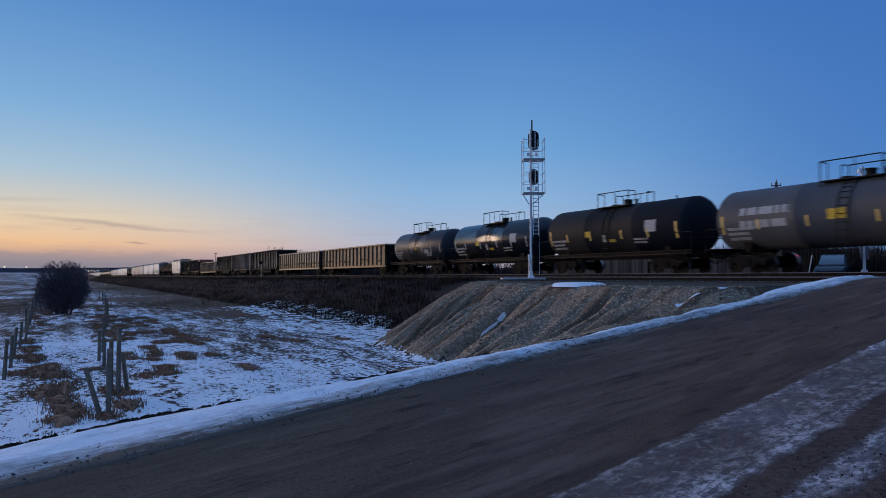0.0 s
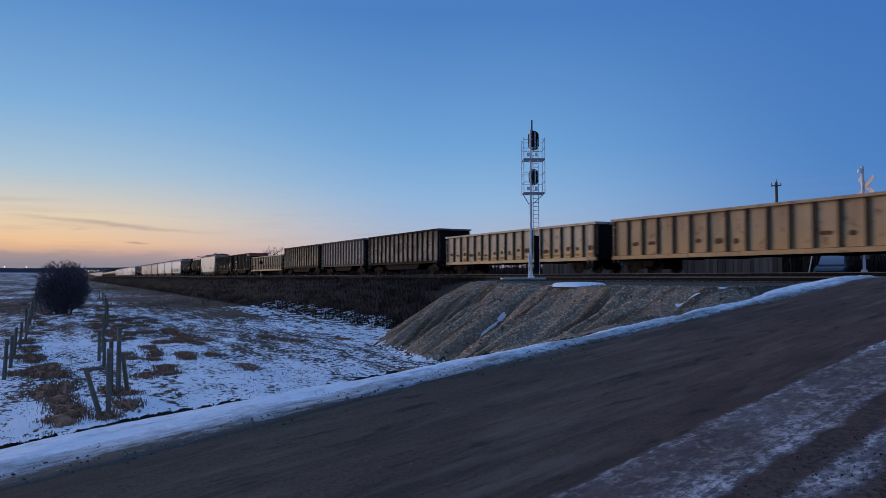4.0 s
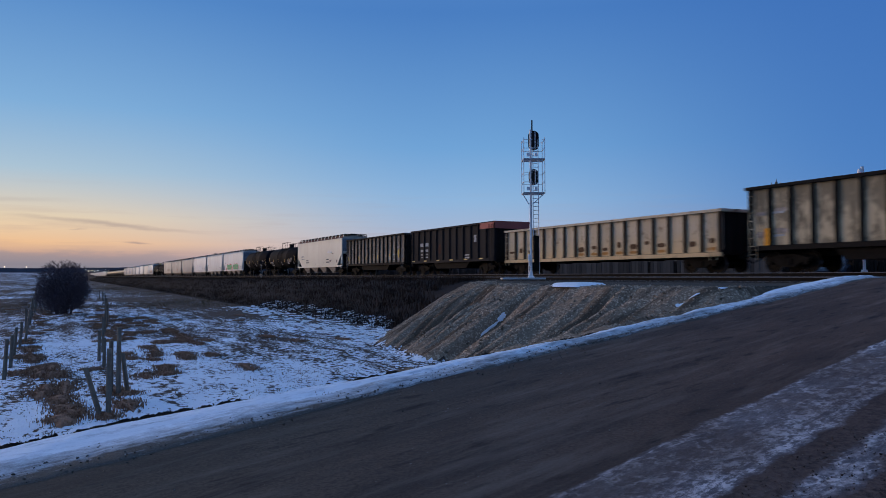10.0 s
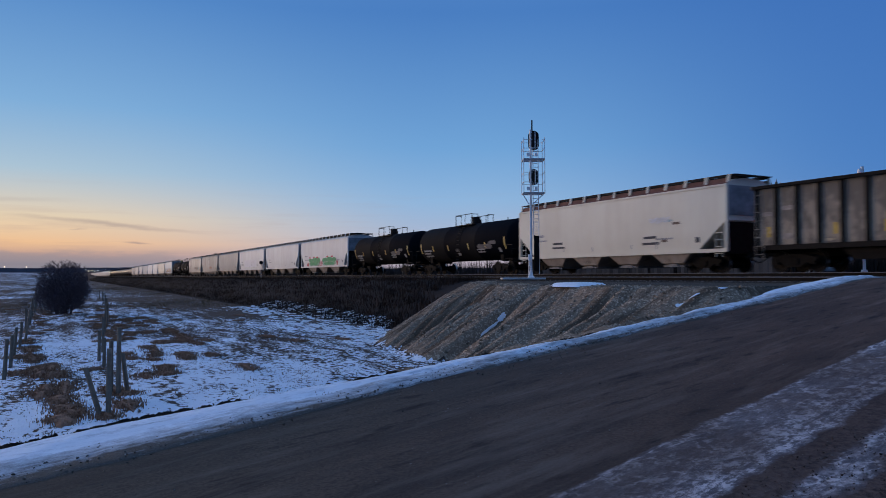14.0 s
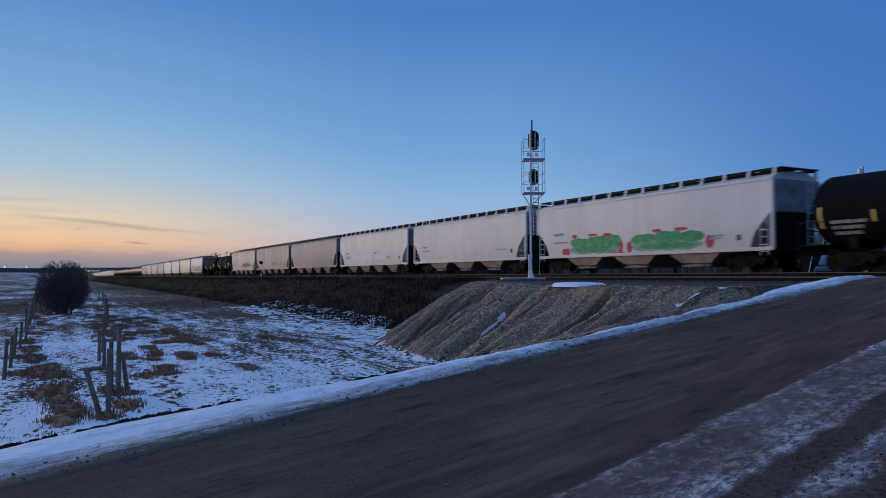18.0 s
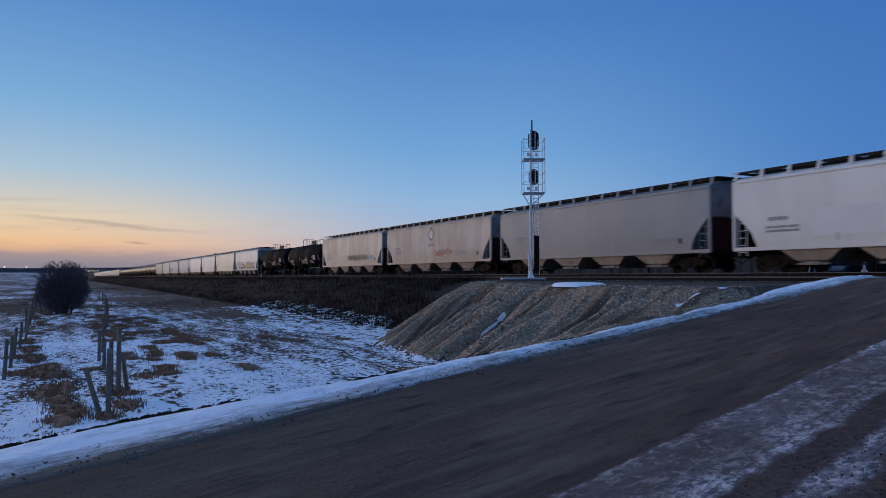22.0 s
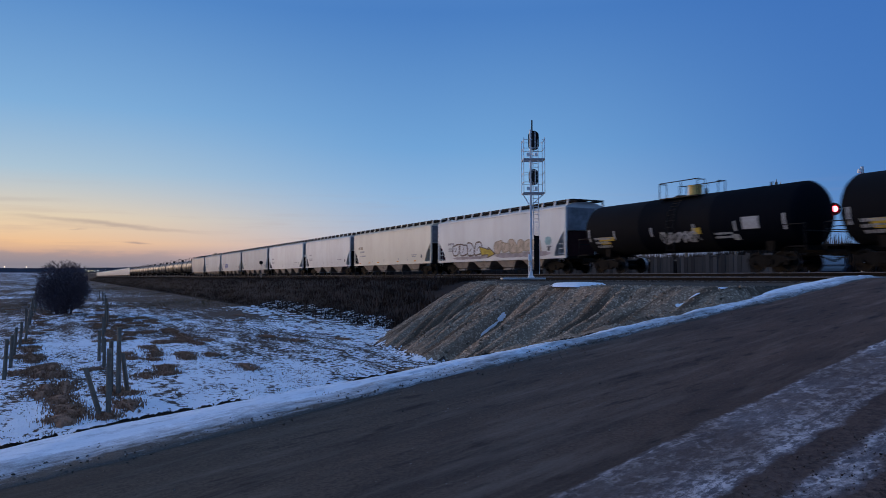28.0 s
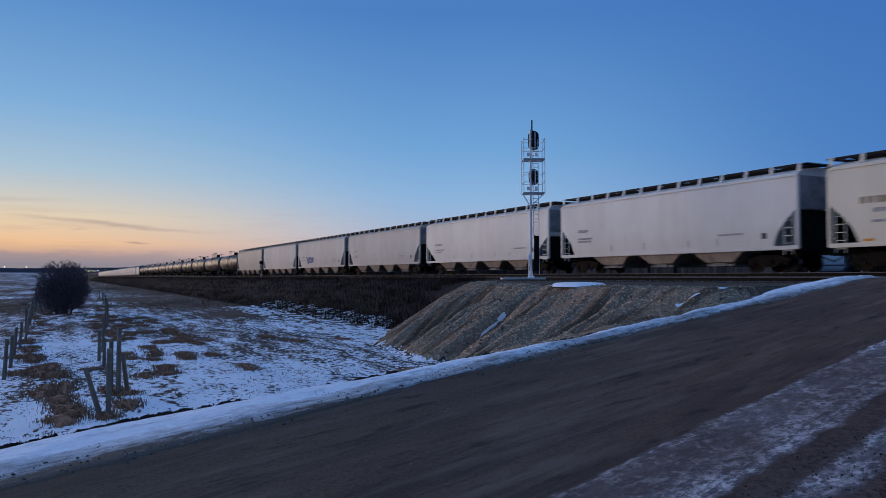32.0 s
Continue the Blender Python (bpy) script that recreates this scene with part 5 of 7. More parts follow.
def build_train():
    i = 0
    specs = [("grey", False, True), ("char", True, True), ("gloss", True, False), ("slate", True, False)]
    names = ["faded grey tank car with white stencils", "black tank car with pale placards and a steel walkway", "glossy black tank car that mirrors the sunset", "slate-grey short tank car with a steel walkway"]
    for k, (p, fr, am) in enumerate(specs):
        L, q = span(i)
        car, ty = tank_car(L, p, names[k], frame=fr, seed=k, amber=am, low_dome=True, R=(1.42, 1.46, 1.40, 1.38)[k], zc=(2.46, 2.50, 2.46, 2.46)[k])
        if k == 0:
            marks(car, "yellow_panel", M["yellow_mark"], [(-L * 0.02, 2.35, 0.8, 0.42)], ty)
            stencil(car, "stencil_lettering", M["white_mark"], -L * 0.25, 2.75, 2.6, 2, 0.34, ty, 3)
        if k in (1, 2):
            marks(car, "yellow_panel", M["yellow_mark"], [(-L * 0.12, 2.3, 0.5, 0.34), (L * 0.03, 1.85, 0.55, 0.16)], ty)
            marks(car, "pale_panel", M["white_mark"], [(L * 0.26, 2.5, 0.8, 0.62), (-L * 0.02, 2.0, 0.3, 0.4)], ty)
        if k == 3:
            marks(car, "yellow_panel", M["yellow_mark"], [(L * 0.0, 2.3, 0.45, 0.22)], ty)
            marks(car, "pale_panel", M["white_mark"], [(L * 0.16, 2.0, 0.8, 0.3)], ty)
        place(car, q)
        i += 1
    for k in range(2):
        L, q = span(i)
        car, gy, Lb, rb = gondola_car(L, 2.98, ("ochre", "cream")[k], "rusty ochre gondola with upright ribs" if k == 0 else "pale cream gondola with rust-stained panels", zb=0.85, ribs=17, rib_paint=RIB_SHADE_BROWN, end_paint="shaded_end")
        rust_stains(car, gy, Lb, 17, 60 + k, k == 1)
        place(car, q)
        i += 1
    for k, p in enumerate(("brown", "grey", "olive")):
        L, q = span(i)
        car, gy, Lb, rb = gondola_car(L, 3.78, p, ("soot-brown high-sided coal gondola", "dusty grey high-sided coal gondola", "soot-streaked tan coal gondola with orange end panels")[k], True, 1.05, 15, k, RIB_SHADE_LIGHT if k == 1 else RIB_SHADE_BLACK, "shaded_end")
        w = Lb / 15
        dusty_panels(car, gy, Lb, 15, 90 + k)
        marks(car, "orange_panel", M["orange_mark"], [(s * (Lb / 2 - w * 1.02), 1.55, 0.26, 0.75) for s in (-1, 1)] if k == 2 else [], lambda z: -1.56)
        marks(car, "pale_panel", M["white_mark"], [(Lb / 2 - w * 2.5, 2.2, w * 0.6, 0.09), (Lb / 2 - w * 2.5, 1.5, w * 0.6, 0.1), (-Lb / 2 + w * 1.5, 2.6, w * 0.5, 0.1), (-Lb / 2 + w * 1.5, 1.6, w * 0.5, 0.09)], gy)
        place(car, q)
        i += 1
    L, q = span(i)
    car, gy, Lb, rb = gondola_car(L, 2.98, "cream", "long cream gondola with rust-stained panels", zb=0.85, ribs=17, rib_paint=RIB_SHADE_BROWN, end_paint="shaded_end")
    rust_stains(car, gy, Lb, 17, 64, True)
    place(car, q)
    i += 1
    L, q = span(i)
    car, gy, Lb, rb = gondola_car(L, 3.80, "dark", "tall charcoal gondola with a red front end", True, 1.05, 12, 0, None, "red")
    w = Lb / 12
    for dx in (-0.45, 0.55):
        marks(car, "pale_panel", M["white_mark"], [(-Lb / 2 + w * 2 + dx, 2.55, 0.62, 0.28), (-Lb / 2 + w * 2 + dx, 2.05, 0.46, 0.2), (-Lb / 2 + w * 2 + dx, 1.72, 0.36, 0.12), (-Lb / 2 + w * 2 + dx, 1.48, 0.36, 0.10)], gy)
    marks(car, "pale_panel", M["white_mark"], [(Lb / 2 - w * 2.5, 2.72, 0.30, 0.52), (Lb / 2 - w * 3.5, 1.5, 0.8, 0.1), (Lb / 2 - w * 3.5, 1.3, 0.8, 0.12)], gy)
    marks(car, "reflector_strip", M["amber_mark"], [(-Lb / 2 + w * (k + 0.5), 1.16, 0.5, 0.09) for k in range(0, 12, 2)], lambda z: -1.57, "amber reflective strip")
    patches(car, M["maroon"], [(-Lb / 2 + w * 4.5, 2.1, 0.5, 0.9)], gy, 77, "dull red smear")
    marks(car, "red_band", GON_PAINT["red"], [(Lb / 2 - 0.95, 3.55, 1.9, 0.44)], lambda z: -1.57)
    bm = bmesh.new()
    box(bm, (Lb / 2 + 0.10, 0, 3.52), (0.03, 2.98, 0.44))
    part("red_end_band", bm, GON_PAINT["red"], car, "dull red band across the end")
    place(car, q)
    i += 1
    L, q = span(i)
    car, gy, Lb, rb = gondola_car(L, 3.78, "black", "black coal gondola with yellow reflectors", True, 1.05, 15, 3, RIB_SHADE_BLACK, "shaded_end")
    w = Lb / 15
    dusty_panels(car, gy, Lb, 15, 95)
    marks(car, "reflector_strip", M["yellow_mark"], [(-Lb / 2 + w * (k + 0.85), 1.75, 0.14, 0.45) for k in (0, 3, 5, 8, 11, 13)] + [(Lb / 2 - w * 1.2, 2.05, 0.3, 0.55)], lambda z: -1.57)
    marks(car, "pale_panel", M["white_mark"], [(Lb / 2 - w * 2.5, 1.9, w * 0.6, 0.1), (Lb / 2 - w * 3.5, 1.6, w * 0.6, 0.3), (Lb / 2 - w * 2.5, 1.45, w * 0.6, 0.08)], gy)
    place(car, q)
    i += 1
    L, q = span(i)
    car = hopper_car(L, "beige", "beige covered hopper with sloping ends and a rust-brown roof edge", 4, False, False, 11, True, True)
    marks(car, "stencil_panel", M["dark_mark"], [(-4.4, 1.86, 1.0, 0.13), (-4.35, 1.60, 1.3, 0.11), (3.7, 1.86, 0.95, 0.13), (3.75, 1.54, 1.25, 0.13)], hop_y)
    marks(car, "placard", M["brown_spray"], [(4.75, 1.68, 0.4, 0.2), (5.6, 2.5, 0.5, 0.12)], hop_y)
    scrawl(car, M["pale_spray"], 4.4, 2.72, 1.4, 0.3, hop_y, 15, 0.05)
    patches(car, M["teal_spray"], [(5.0, 2.66, 0.7, 0.14)], hop_y, 14, "faint teal smear")
    place(car, q)
    i += 1
    for k in range(2):
        L, q = span(i)
        car, ty = tank_car(L, "black", "black tank car with amber reflective strips", seed=20 + k)
        marks(car, "pale_panel", M["white_mark"], [(L * 0.36, 1.75, 0.3, 0.3), (-L * 0.02, 1.6, 0.4, 0.2)], ty)
        patches(car, M["grey_spray"], [(L * 0.24, 2.05, 2.2, 0.42), (L * 0.31, 2.3, 1.1, 0.3), (-L * 0.02, 1.9, 0.7, 0.3)], ty, 5 + k, "grey smear of spray paint")
        place(car, q)
        i += 1
    hop = [("white", 3, "white covered hopper with green sprayed lettering shapes"), ("white", 3, "clean white covered hopper"), ("white", 4, "pale covered hopper with a cleaner repainted panel"),
           ("grey", 4, "grey covered hopper with dusty outlet bays"), ("pink", 4, "faded beige covered hopper with rust stains and graffiti"), ("tan", 4, "dusty tan covered hopper")]
    for k, (p, b, lb) in enumerate(hop):
        L, q = span(i)
        car = hopper_car(L, p, lb, b, k in (2, 3, 4, 5), True, 30 + k)
        if k == 0:
            patches(car, M["pale_green"], [(-3.2, 1.42, 4.5, 0.62), (2.5, 1.42, 5.0, 0.62)], hop_y, 1, "thin green spray paint")
            patches(car, M["green_paint"], [(-4.5, 1.85, 1.9, 0.55), (-2.9, 1.90, 1.8, 0.60), (-1.5, 1.85, 1.3, 0.75), (-3.4, 1.45, 3.2, 0.40), (0.9, 1.8, 1.9, 0.6), (2.7, 1.85, 2.0, 0.7), (4.3, 1.8, 1.6, 0.6), (2.6, 1.4, 3.8, 0.35)], hop_y, 2, "block of green sprayed shapes")
            patches(car, M["red_paint"], [(-5.9, 1.30, 0.8, 0.55), (-5.0, 2.22, 0.5, 0.25), (-3.3, 2.24, 0.9, 0.14), (-2.0, 2.18, 0.8, 0.24), (-0.95, 1.50, 0.5, 0.75), (-0.2, 1.42, 0.4, 0.7), (1.9, 2.2, 0.7, 0.2), (3.6, 2.2, 0.9, 0.18), (5.4, 1.5, 0.5, 0.7), (-1.2, 1.12, 1.4, 0.16)], hop_y, 3, "red sprayed outline patch")
        if k == 2:
            marks(car, "repainted_panel", M["repaint"], [(-0.5, 2.05, 9.0, 1.15)], hop_y, "cleaner repainted panel")
            marks(car, "stencil_panel", M["brown_spray"], [(1.5, 2.26, 1.2, 0.08), (1.2, 2.1, 0.8, 0.05), (0.8, 1.75, 0.06, 0.4)], hop_y)
        if k == 4:
            bm = bmesh.new()
            ribbon(bm, [(-0.1, 3.95), (0.5, 3.35), (-0.1, 2.85), (-0.7, 3.35), (-0.1, 3.95)], 0.14, hop_y)
            part("painted_diamond", bm, M["shade_and_mark_grey"], car, "faded dark diamond emblem")
            patches(car, M["pale_spray"], [(-0.1, 3.3, 0.55, 0.8)], hop_y, 7, "pale drop inside the emblem")
            stencil(car, "stencil_lettering", M["mauve_spray"], -0.1, 2.5, 1.3, 1, 0.22, hop_y, 8)
            for k2, (xa, xb, zc, up) in enumerate(((0.5, 2.0, 1.75, 0.28), (1.7, 3.7, 1.85, 0.24))):
                bm = bmesh.new()
                ribbon(bm, [(xa + (xb - xa) * i / 40 + 0.16 * math.sin(i * 0.9 + k2), zc + up * math.sin(i * 0.62 + k2) * (0.7 + 0.3 * math.cos(i * 0.27))) for i in range(41)], 0.07, hop_y)
                part("graffiti", bm, M["rouge_spray"], car, "orange-red sprayed scribble")
        if k == 5:
            scrawl(car, M["bay"], 2.3, 1.85, 6.0, 0.6, hop_y, 18, 0.06, "faint rubbed-out graffiti")
            patches(car, M["teal_spray"], [(6.0, 1.78, 0.9, 0.5)], hop_y, 11, "pale teal spray patch")
            marks(car, "placard", M["shade_and_mark_grey"], [(6.65, 1.85, 0.3, 0.3)], hop_y)
        place(car, q)
        i += 1
    for k in range(2):
        L, q = span(i)
        car, ty = tank_car(L, "black", "black tank car with a yellow dome and pale graffiti", seed=40 + k, dome="amber_mark", amber=False)
        marks(car, "yellow_panel", M["yellow_mark"], [(-L * 0.32, 1.95, 1.3, 0.2), (-L * 0.33, 1.72, 0.8, 0.1), (L * 0.10, 2.05, 0.5, 0.3)], ty)
        marks(car, "pale_panel", M["white_mark"], [(L * 0.30, 2.25, 0.9, 0.55), (L * 0.24, 1.65, 0.35, 0.26)], ty)
        scrawl(car, M["white_mark"], L * 0.02, 1.8, 2.4, 0.6, ty, 12 + k, 0.07)
        place(car, q)
        i += 1
    hop = [("white", 4, "white covered hopper with a long loop graffiti"), ("beige", 4, "beige covered hopper with pale dusty bays"), ("white", 3, "white covered hopper with a grey end"), ("white", 4, "plain white covered hopper"),
           ("dull", 4, "plain dull white covered hopper"), ("dull", 4, "dull white covered hopper with a small blue tag"), ("dull", 4, "plain dull white covered hopper"), ("grey", 4, "pale grey covered hopper")]
    for k, (p, b, lb) in enumerate(hop):
        L, q = span(i)
        car = hopper_car(L, p, lb, b, k == 0, k != 3, 50 + k)
        if k == 0:
            patches(car, M["mauve_spray"], [(3.7, 1.32, 6.8, 0.42), (-3.4, 1.25, 5.4, 0.25)], hop_y, 21, "mauve-grey band of spray paint")
            bubbles(car, -6.1, -1.5, 1.38, 2.35, 4, M["pale_spray"], M["brown_spray"], hop_y, 22, 0.11)
            bubbles(car, 0.3, 6.0, 1.45, 2.30, 6, M["peach_spray"], M["tan_spray"], hop_y, 23, 0.07)
            bm = bmesh.new()
            arrow = [(-1.9, 2.05), (-0.5, 1.78), (-0.6, 1.98), (0.35, 1.45), (-0.8, 1.20), (-0.6, 1.42), (-1.6, 1.40)]
            bm.faces.new([bm.verts.new((x, hop_y(z) - 0.024, z)) for x, z in arrow])
            part("graffiti_arrow", bm, M["gold_spray"], car, "mustard-yellow sprayed arrow")
            bm = bmesh.new()
            ribbon(bm, arrow + arrow[:1], 0.08, hop_y, 0.028)
            part("graffiti_outline", bm, M["brown_spray"], car)
            patches(car, M["teal_spray"], [(6.85, 2.1, 0.7, 0.62)], hop_y, 24, "pale teal spray patch")
            marks(car, "placard", M["shade_and_mark_grey"], [(6.95, 1.74, 0.5, 0.1)], hop_y)
        if k == 1:
            marks(car, "reflector_strip", M["orange_mark"], [(x, 1.22, 0.45, 0.09) for x in (-7.6, -4.9, -2.6, 2.2, 6.0)], hop_y, "orange reflective strip")
            stencil(car, "stencil_lettering", M["tan_spray"], -7.3, 2.75, 1.2, 1, 0.26, hop_y, 26)
        if k == 5:
            scrawl(car, M["blue_spray"], -L * 0.2, 1.9, 2.8, 0.8, hop_y, 25, 0.12)
        place(car, q)
        i += 1
    # the string of old tank cars and the hoppers behind, which stay far down the line
    L = 18.4
    first, ty = tank_car(L, "silver", "weathered brown-silver tank car", seed=70)
    x = CUTS[-1]
    place(first, x - L / 2)
    for k in range(1, 11):
        place(copy_thing(first, Matrix.Identity(4)), x - L / 2 - k * L)
    x -= 11 * L
    L = 19.2
    base = hopper_car(L, "dull", "dull white covered hopper far down the line", 4, False, True, 80, False)
    place(base, x - L / 2)
    for k in range(1, 24):
        place(copy_thing(base, Matrix.Identity(4)), x - L / 2 - k * L)


build_train()


# ------------------------------------------------------------------ along the line and the road
def ground_at(x, y):
    return land(x, y)[0]


def signal_mast():
    at = Matrix.Translation((-31.86, 21.3, 1.53)) @ Matrix.Rotation(radians(90 - YAW), 4, "Z")
    sig = thing("railway_signal", "white two-head railway signal mast with ladder and cage", "railway signal", "", at)
    CC = 0.22      # middle of the cage
    # local x runs along the picture's width, -y is the side towards the road
    bm = bmesh.new()
    rod(bm, (0.09, 0, 0.1), (0.09, 0, 4.0), 0.064, 14)
    rod(bm, (0.09, 0, 4.0), (0.09, 0, 7.75), 0.055, 14)
    part("mast", bm, M["alu"], sig, "", True)
    bm = bmesh.new()
    rod(bm, (0.17, 0.05, 7.6), (0.17, 0.05, 8.25), 0.035, 8)
    part("finial", bm, M["under"], sig)
    bm = bmesh.new()
    loft(bm, [[(0.09 + a, -a2, z), (0.09 + a, a2, z), (0.09 - a, a2, z), (0.09 - a, -a2, z)] for a, a2, z in ((0.16, 0.16, 0.02), (0.16, 0.16, 0.07), (0.10, 0.10, 0.12), (0.075, 0.075, 0.36))])
    for s in (-1, 1):
        for q in (-1, 1):
            rod(bm, (0.09 + s * 0.12, q * 0.12, 0.05), (0.09 + s * 0.12, q * 0.12, 0.12), 0.022, 6)
    part("base_casting", bm, M["alu"], sig)
    bm = bmesh.new()
    for x in (0.21, 0.52):
        rod(bm, (x, 0, 0.2 if x > 0.3 else 2.2), (x - (0.05 if x > 0.3 else 0), 0, 7.2), 0.022, 8)
    part("ladder_rail", bm, M["alu"], sig)
    for i in range(24):
        bm = bmesh.new()
        rod(bm, (0.21, 0, 2.3 + 0.205 * i), (0.50, 0, 2.3 + 0.205 * i), 0.016, 6)
        part("rung", bm, M["alu"], sig)
    bm = bmesh.new()
    box(bm, (0.40, -0.06, 1.28), (0.20, 0.05, 1.85))
    box(bm, (0.27, -0.07, 1.28), (0.05, 0.08, 1.9))
    part("ladder_guard", bm, M["under"], sig, "dark locked ladder guard")
    bm = bmesh.new()
    box(bm, (0.02, -0.16, 1.06), (0.2, 0.22, 0.34))
    box(bm, (0.02, -0.16, 0.72), (0.13, 0.16, 0.2))
    part("junction_box", bm, M["alu"], sig, "", False, 0.015)
    bm = bmesh.new()
    rod(bm, (-0.04, -0.08, 0.1), (-0.02, -0.08, 0.95), 0.025, 8)
    part("conduit", bm, M["alu"], sig)
    # cage: two grating floors, corner posts and rails
    for z in (4.40, 6.15):
        bm = bmesh.new()
        w, d = 0.54, 0.50
        for a, b in (((CC - w, -d), (CC + w, -d)), ((CC + w, -d), (CC + w, d)), ((CC + w, d), (CC - w, d)), ((CC - w, d), (CC - w, -d))):
            beam(bm, (*a, z), (*b, z), 0.04, 0.05)
        for k in range(7):
            beam(bm, (CC - w, -d + 0.14 * (k + 1), z), (CC + w, -d + 0.14 * (k + 1), z), 0.02, 0.025)
        part("grating_floor", bm, M["galv"], sig)
    for x in (CC - 0.54, CC + 0.54):
        for y in (-0.5, 0.5):
            bm = bmesh.new()
            rod(bm, (x, y, 4.40), (x, y, 7.25), 0.020, 6)
            part("cage_post", bm, M["alu"], sig)
    for z in (4.95, 5.45, 6.7, 7.15):
        bm = bmesh.new()
        for a, b in (((CC - 0.54, -0.5), (CC - 0.1, -0.5)), ((CC + 0.54, -0.5), (CC + 0.54, 0.5)), ((CC + 0.54, 0.5), (CC - 0.54, 0.5)), ((CC - 0.54, 0.5), (CC - 0.54, -0.5)), ((CC + 0.4, -0.5), (CC + 0.54, -0.5))):
            rod(bm, (*a, z), (*b, z), 0.014, 6)
        part("cage_rail", bm, M["alu"], sig)
    for s in (-1, 1):
        bm = bmesh.new()
        beam(bm, (CC + s * 0.54, 0, 4.38), (0.09 + s * 0.10, 0, 3.85), 0.045)
        part("brace", bm, M["alu"], sig)
    for zc, h, w in ((7.20, 0.52, 0.28), (5.28, 0.42, 0.26)):
        head = thing_part("signal_head", sig, (0.18, -0.02, zc - 0.15))
        bm = bmesh.new()
        ring = []
        for k in range(28):
            a = 2 * math.pi * k / 28
            c, s = math.cos(a), math.sin(a)
            ring.append((w * c, (h - w) * (1 if s > 0 else -1) + w * s))
        loft(bm, [[(0.26 + x, y, zc + z) for x, z in ring] for y in (0.10, 0.14)])
        o = part("background_plate", bm, M["blackpaint"], head)
        bm = bmesh.new()
        box(bm, (0.26, 0.0, zc), (0.26, 0.2, 2 * h * 0.72))
        part("lamp_case", bm, M["blackpaint"], head, "", False, 0.02)
        for q in (-1, 1):
            bm = bmesh.new()
            rod(bm, (0.26, 0.14, zc + q * h * 0.42), (0.26, 0.42, zc + q * h * 0.42), 0.12, 14)
            part("hood", bm, M["blackpaint"], head)
        bm = bmesh.new()
        beam(bm, (0.09, 0, zc - 0.15), (0.26, 0.02, zc - 0.15), 0.06)
        beam(bm, (0.31, -0.12, zc - h), (0.31, -0.12, zc + h * 0.8), 0.04)
        part("bracket", bm, M["alu"], head)
    for z in (4.62, 6.38):
        bm = bmesh.new()
        box(bm, (CC - 0.30, -0.4, z), (0.16, 0.1, 0.18))
        box(bm, (CC + 0.1, -0.4, z), (0.14, 0.1, 0.18))
        part("terminal_box", bm, M["alu"], sig)
    bm = bmesh.new()
    box(bm, (-0.35, 0.0, 0.03), (2.2, 1.5, 0.10))
    pad = new("concrete_pad", finish(bm, "concrete_pad", False, 0.02))
    pad.data.materials.append(M["concrete"])
    pad.matrix_world = at @ Matrix.Translation((0, 0, -0.045))
    tagged(pad, "pale concrete foundation slab under the signal", "foundation slab")


def thing_part(name, parent, c):
    """A small mounting block that carries its own sub-parts."""
    bm = bmesh.new()
    box(bm, c, (0.10, 0.10, 0.12))
    return part(name, bm, M["alu"], parent)


def crossing_signal(x, y, turn, lit, z=None):
    at = pose(x, y, ground_at(x, y) if z is None else z, 0, 0, turn)
    cs = thing("crossing_signal", "level crossing mast with crossbuck and red flashing lamps", "crossing signal", "level crossing signals", at)
    bm = bmesh.new()
    rod(bm, (0, 0, 0), (0, 0, 5.35), 0.07, 12)
    part("mast", bm, M["alu"], cs, "", True)
    bm = bmesh.new()
    rod(bm, (0, 0, 0), (0, 0, 0.4), 0.22, 12, 0.12)
    part("base", bm, M["alu"], cs)
    bm = bmesh.new()
    rod(bm, (-0.1, 0.0, 5.05), (-0.1, 0.0, 5.25), 0.13, 14, 0.08)
    part("bell", bm, M["alu"], cs)
    for k, a in enumerate((45, -45)):
        bm = bmesh.new()
        box(bm, (0.14, -0.1 - 0.02 * k, 4.40), (1.15, 0.012, 0.21), Matrix.Rotation(radians(-48), 3, "Z") @ Matrix.Rotation(radians(a), 3, "Y"))
        part("crossbuck_blade", bm, M["cross_white"], cs, "white reflective crossbuck blade")
    bm = bmesh.new()
    beam(bm, (-1.35, 0, 3.35), (0.3, 0, 3.35), 0.06)
    part("lamp_arm", bm, M["alu"], cs)
    for s in (-1, 1):
        lamp = thing_part("flasher", cs, (s * 0.70 - 0.52, 0.06, 3.35))
        bm = bmesh.new()
        rod(bm, (s * 0.70 - 0.52, 0.02, 3.35), (s * 0.70 - 0.52, 0.04, 3.35), 0.30, 20)
        part("background_disc", bm, M["blackpaint"], lamp)
        bm = bmesh.new()
        rod(bm, (s * 0.70 - 0.52, -0.04, 3.35), (s * 0.70 - 0.52, 0.02, 3.35), 0.15, 18)
        part("red_lens", bm, lit, lamp, "lit red lens")
        bm = bmesh.new()
        rings = [[(s * 0.70 - 0.52 + 0.17 * math.cos(a), yy, 3.35 + 0.17 * math.sin(a)) for a in [radians(10 + 16 * k) for k in range(11)]] for yy in (0.0, -0.26)]
        loft(bm, rings, False, False)
        part("hood", bm, M["blackpaint"], lamp)
    bm = bmesh.new()
    box(bm, (0.05, 0.12, 1.2), (0.34, 0.34, 0.6))
    part("gate_mechanism", bm, M["gate"], cs, "", False, 0.03)


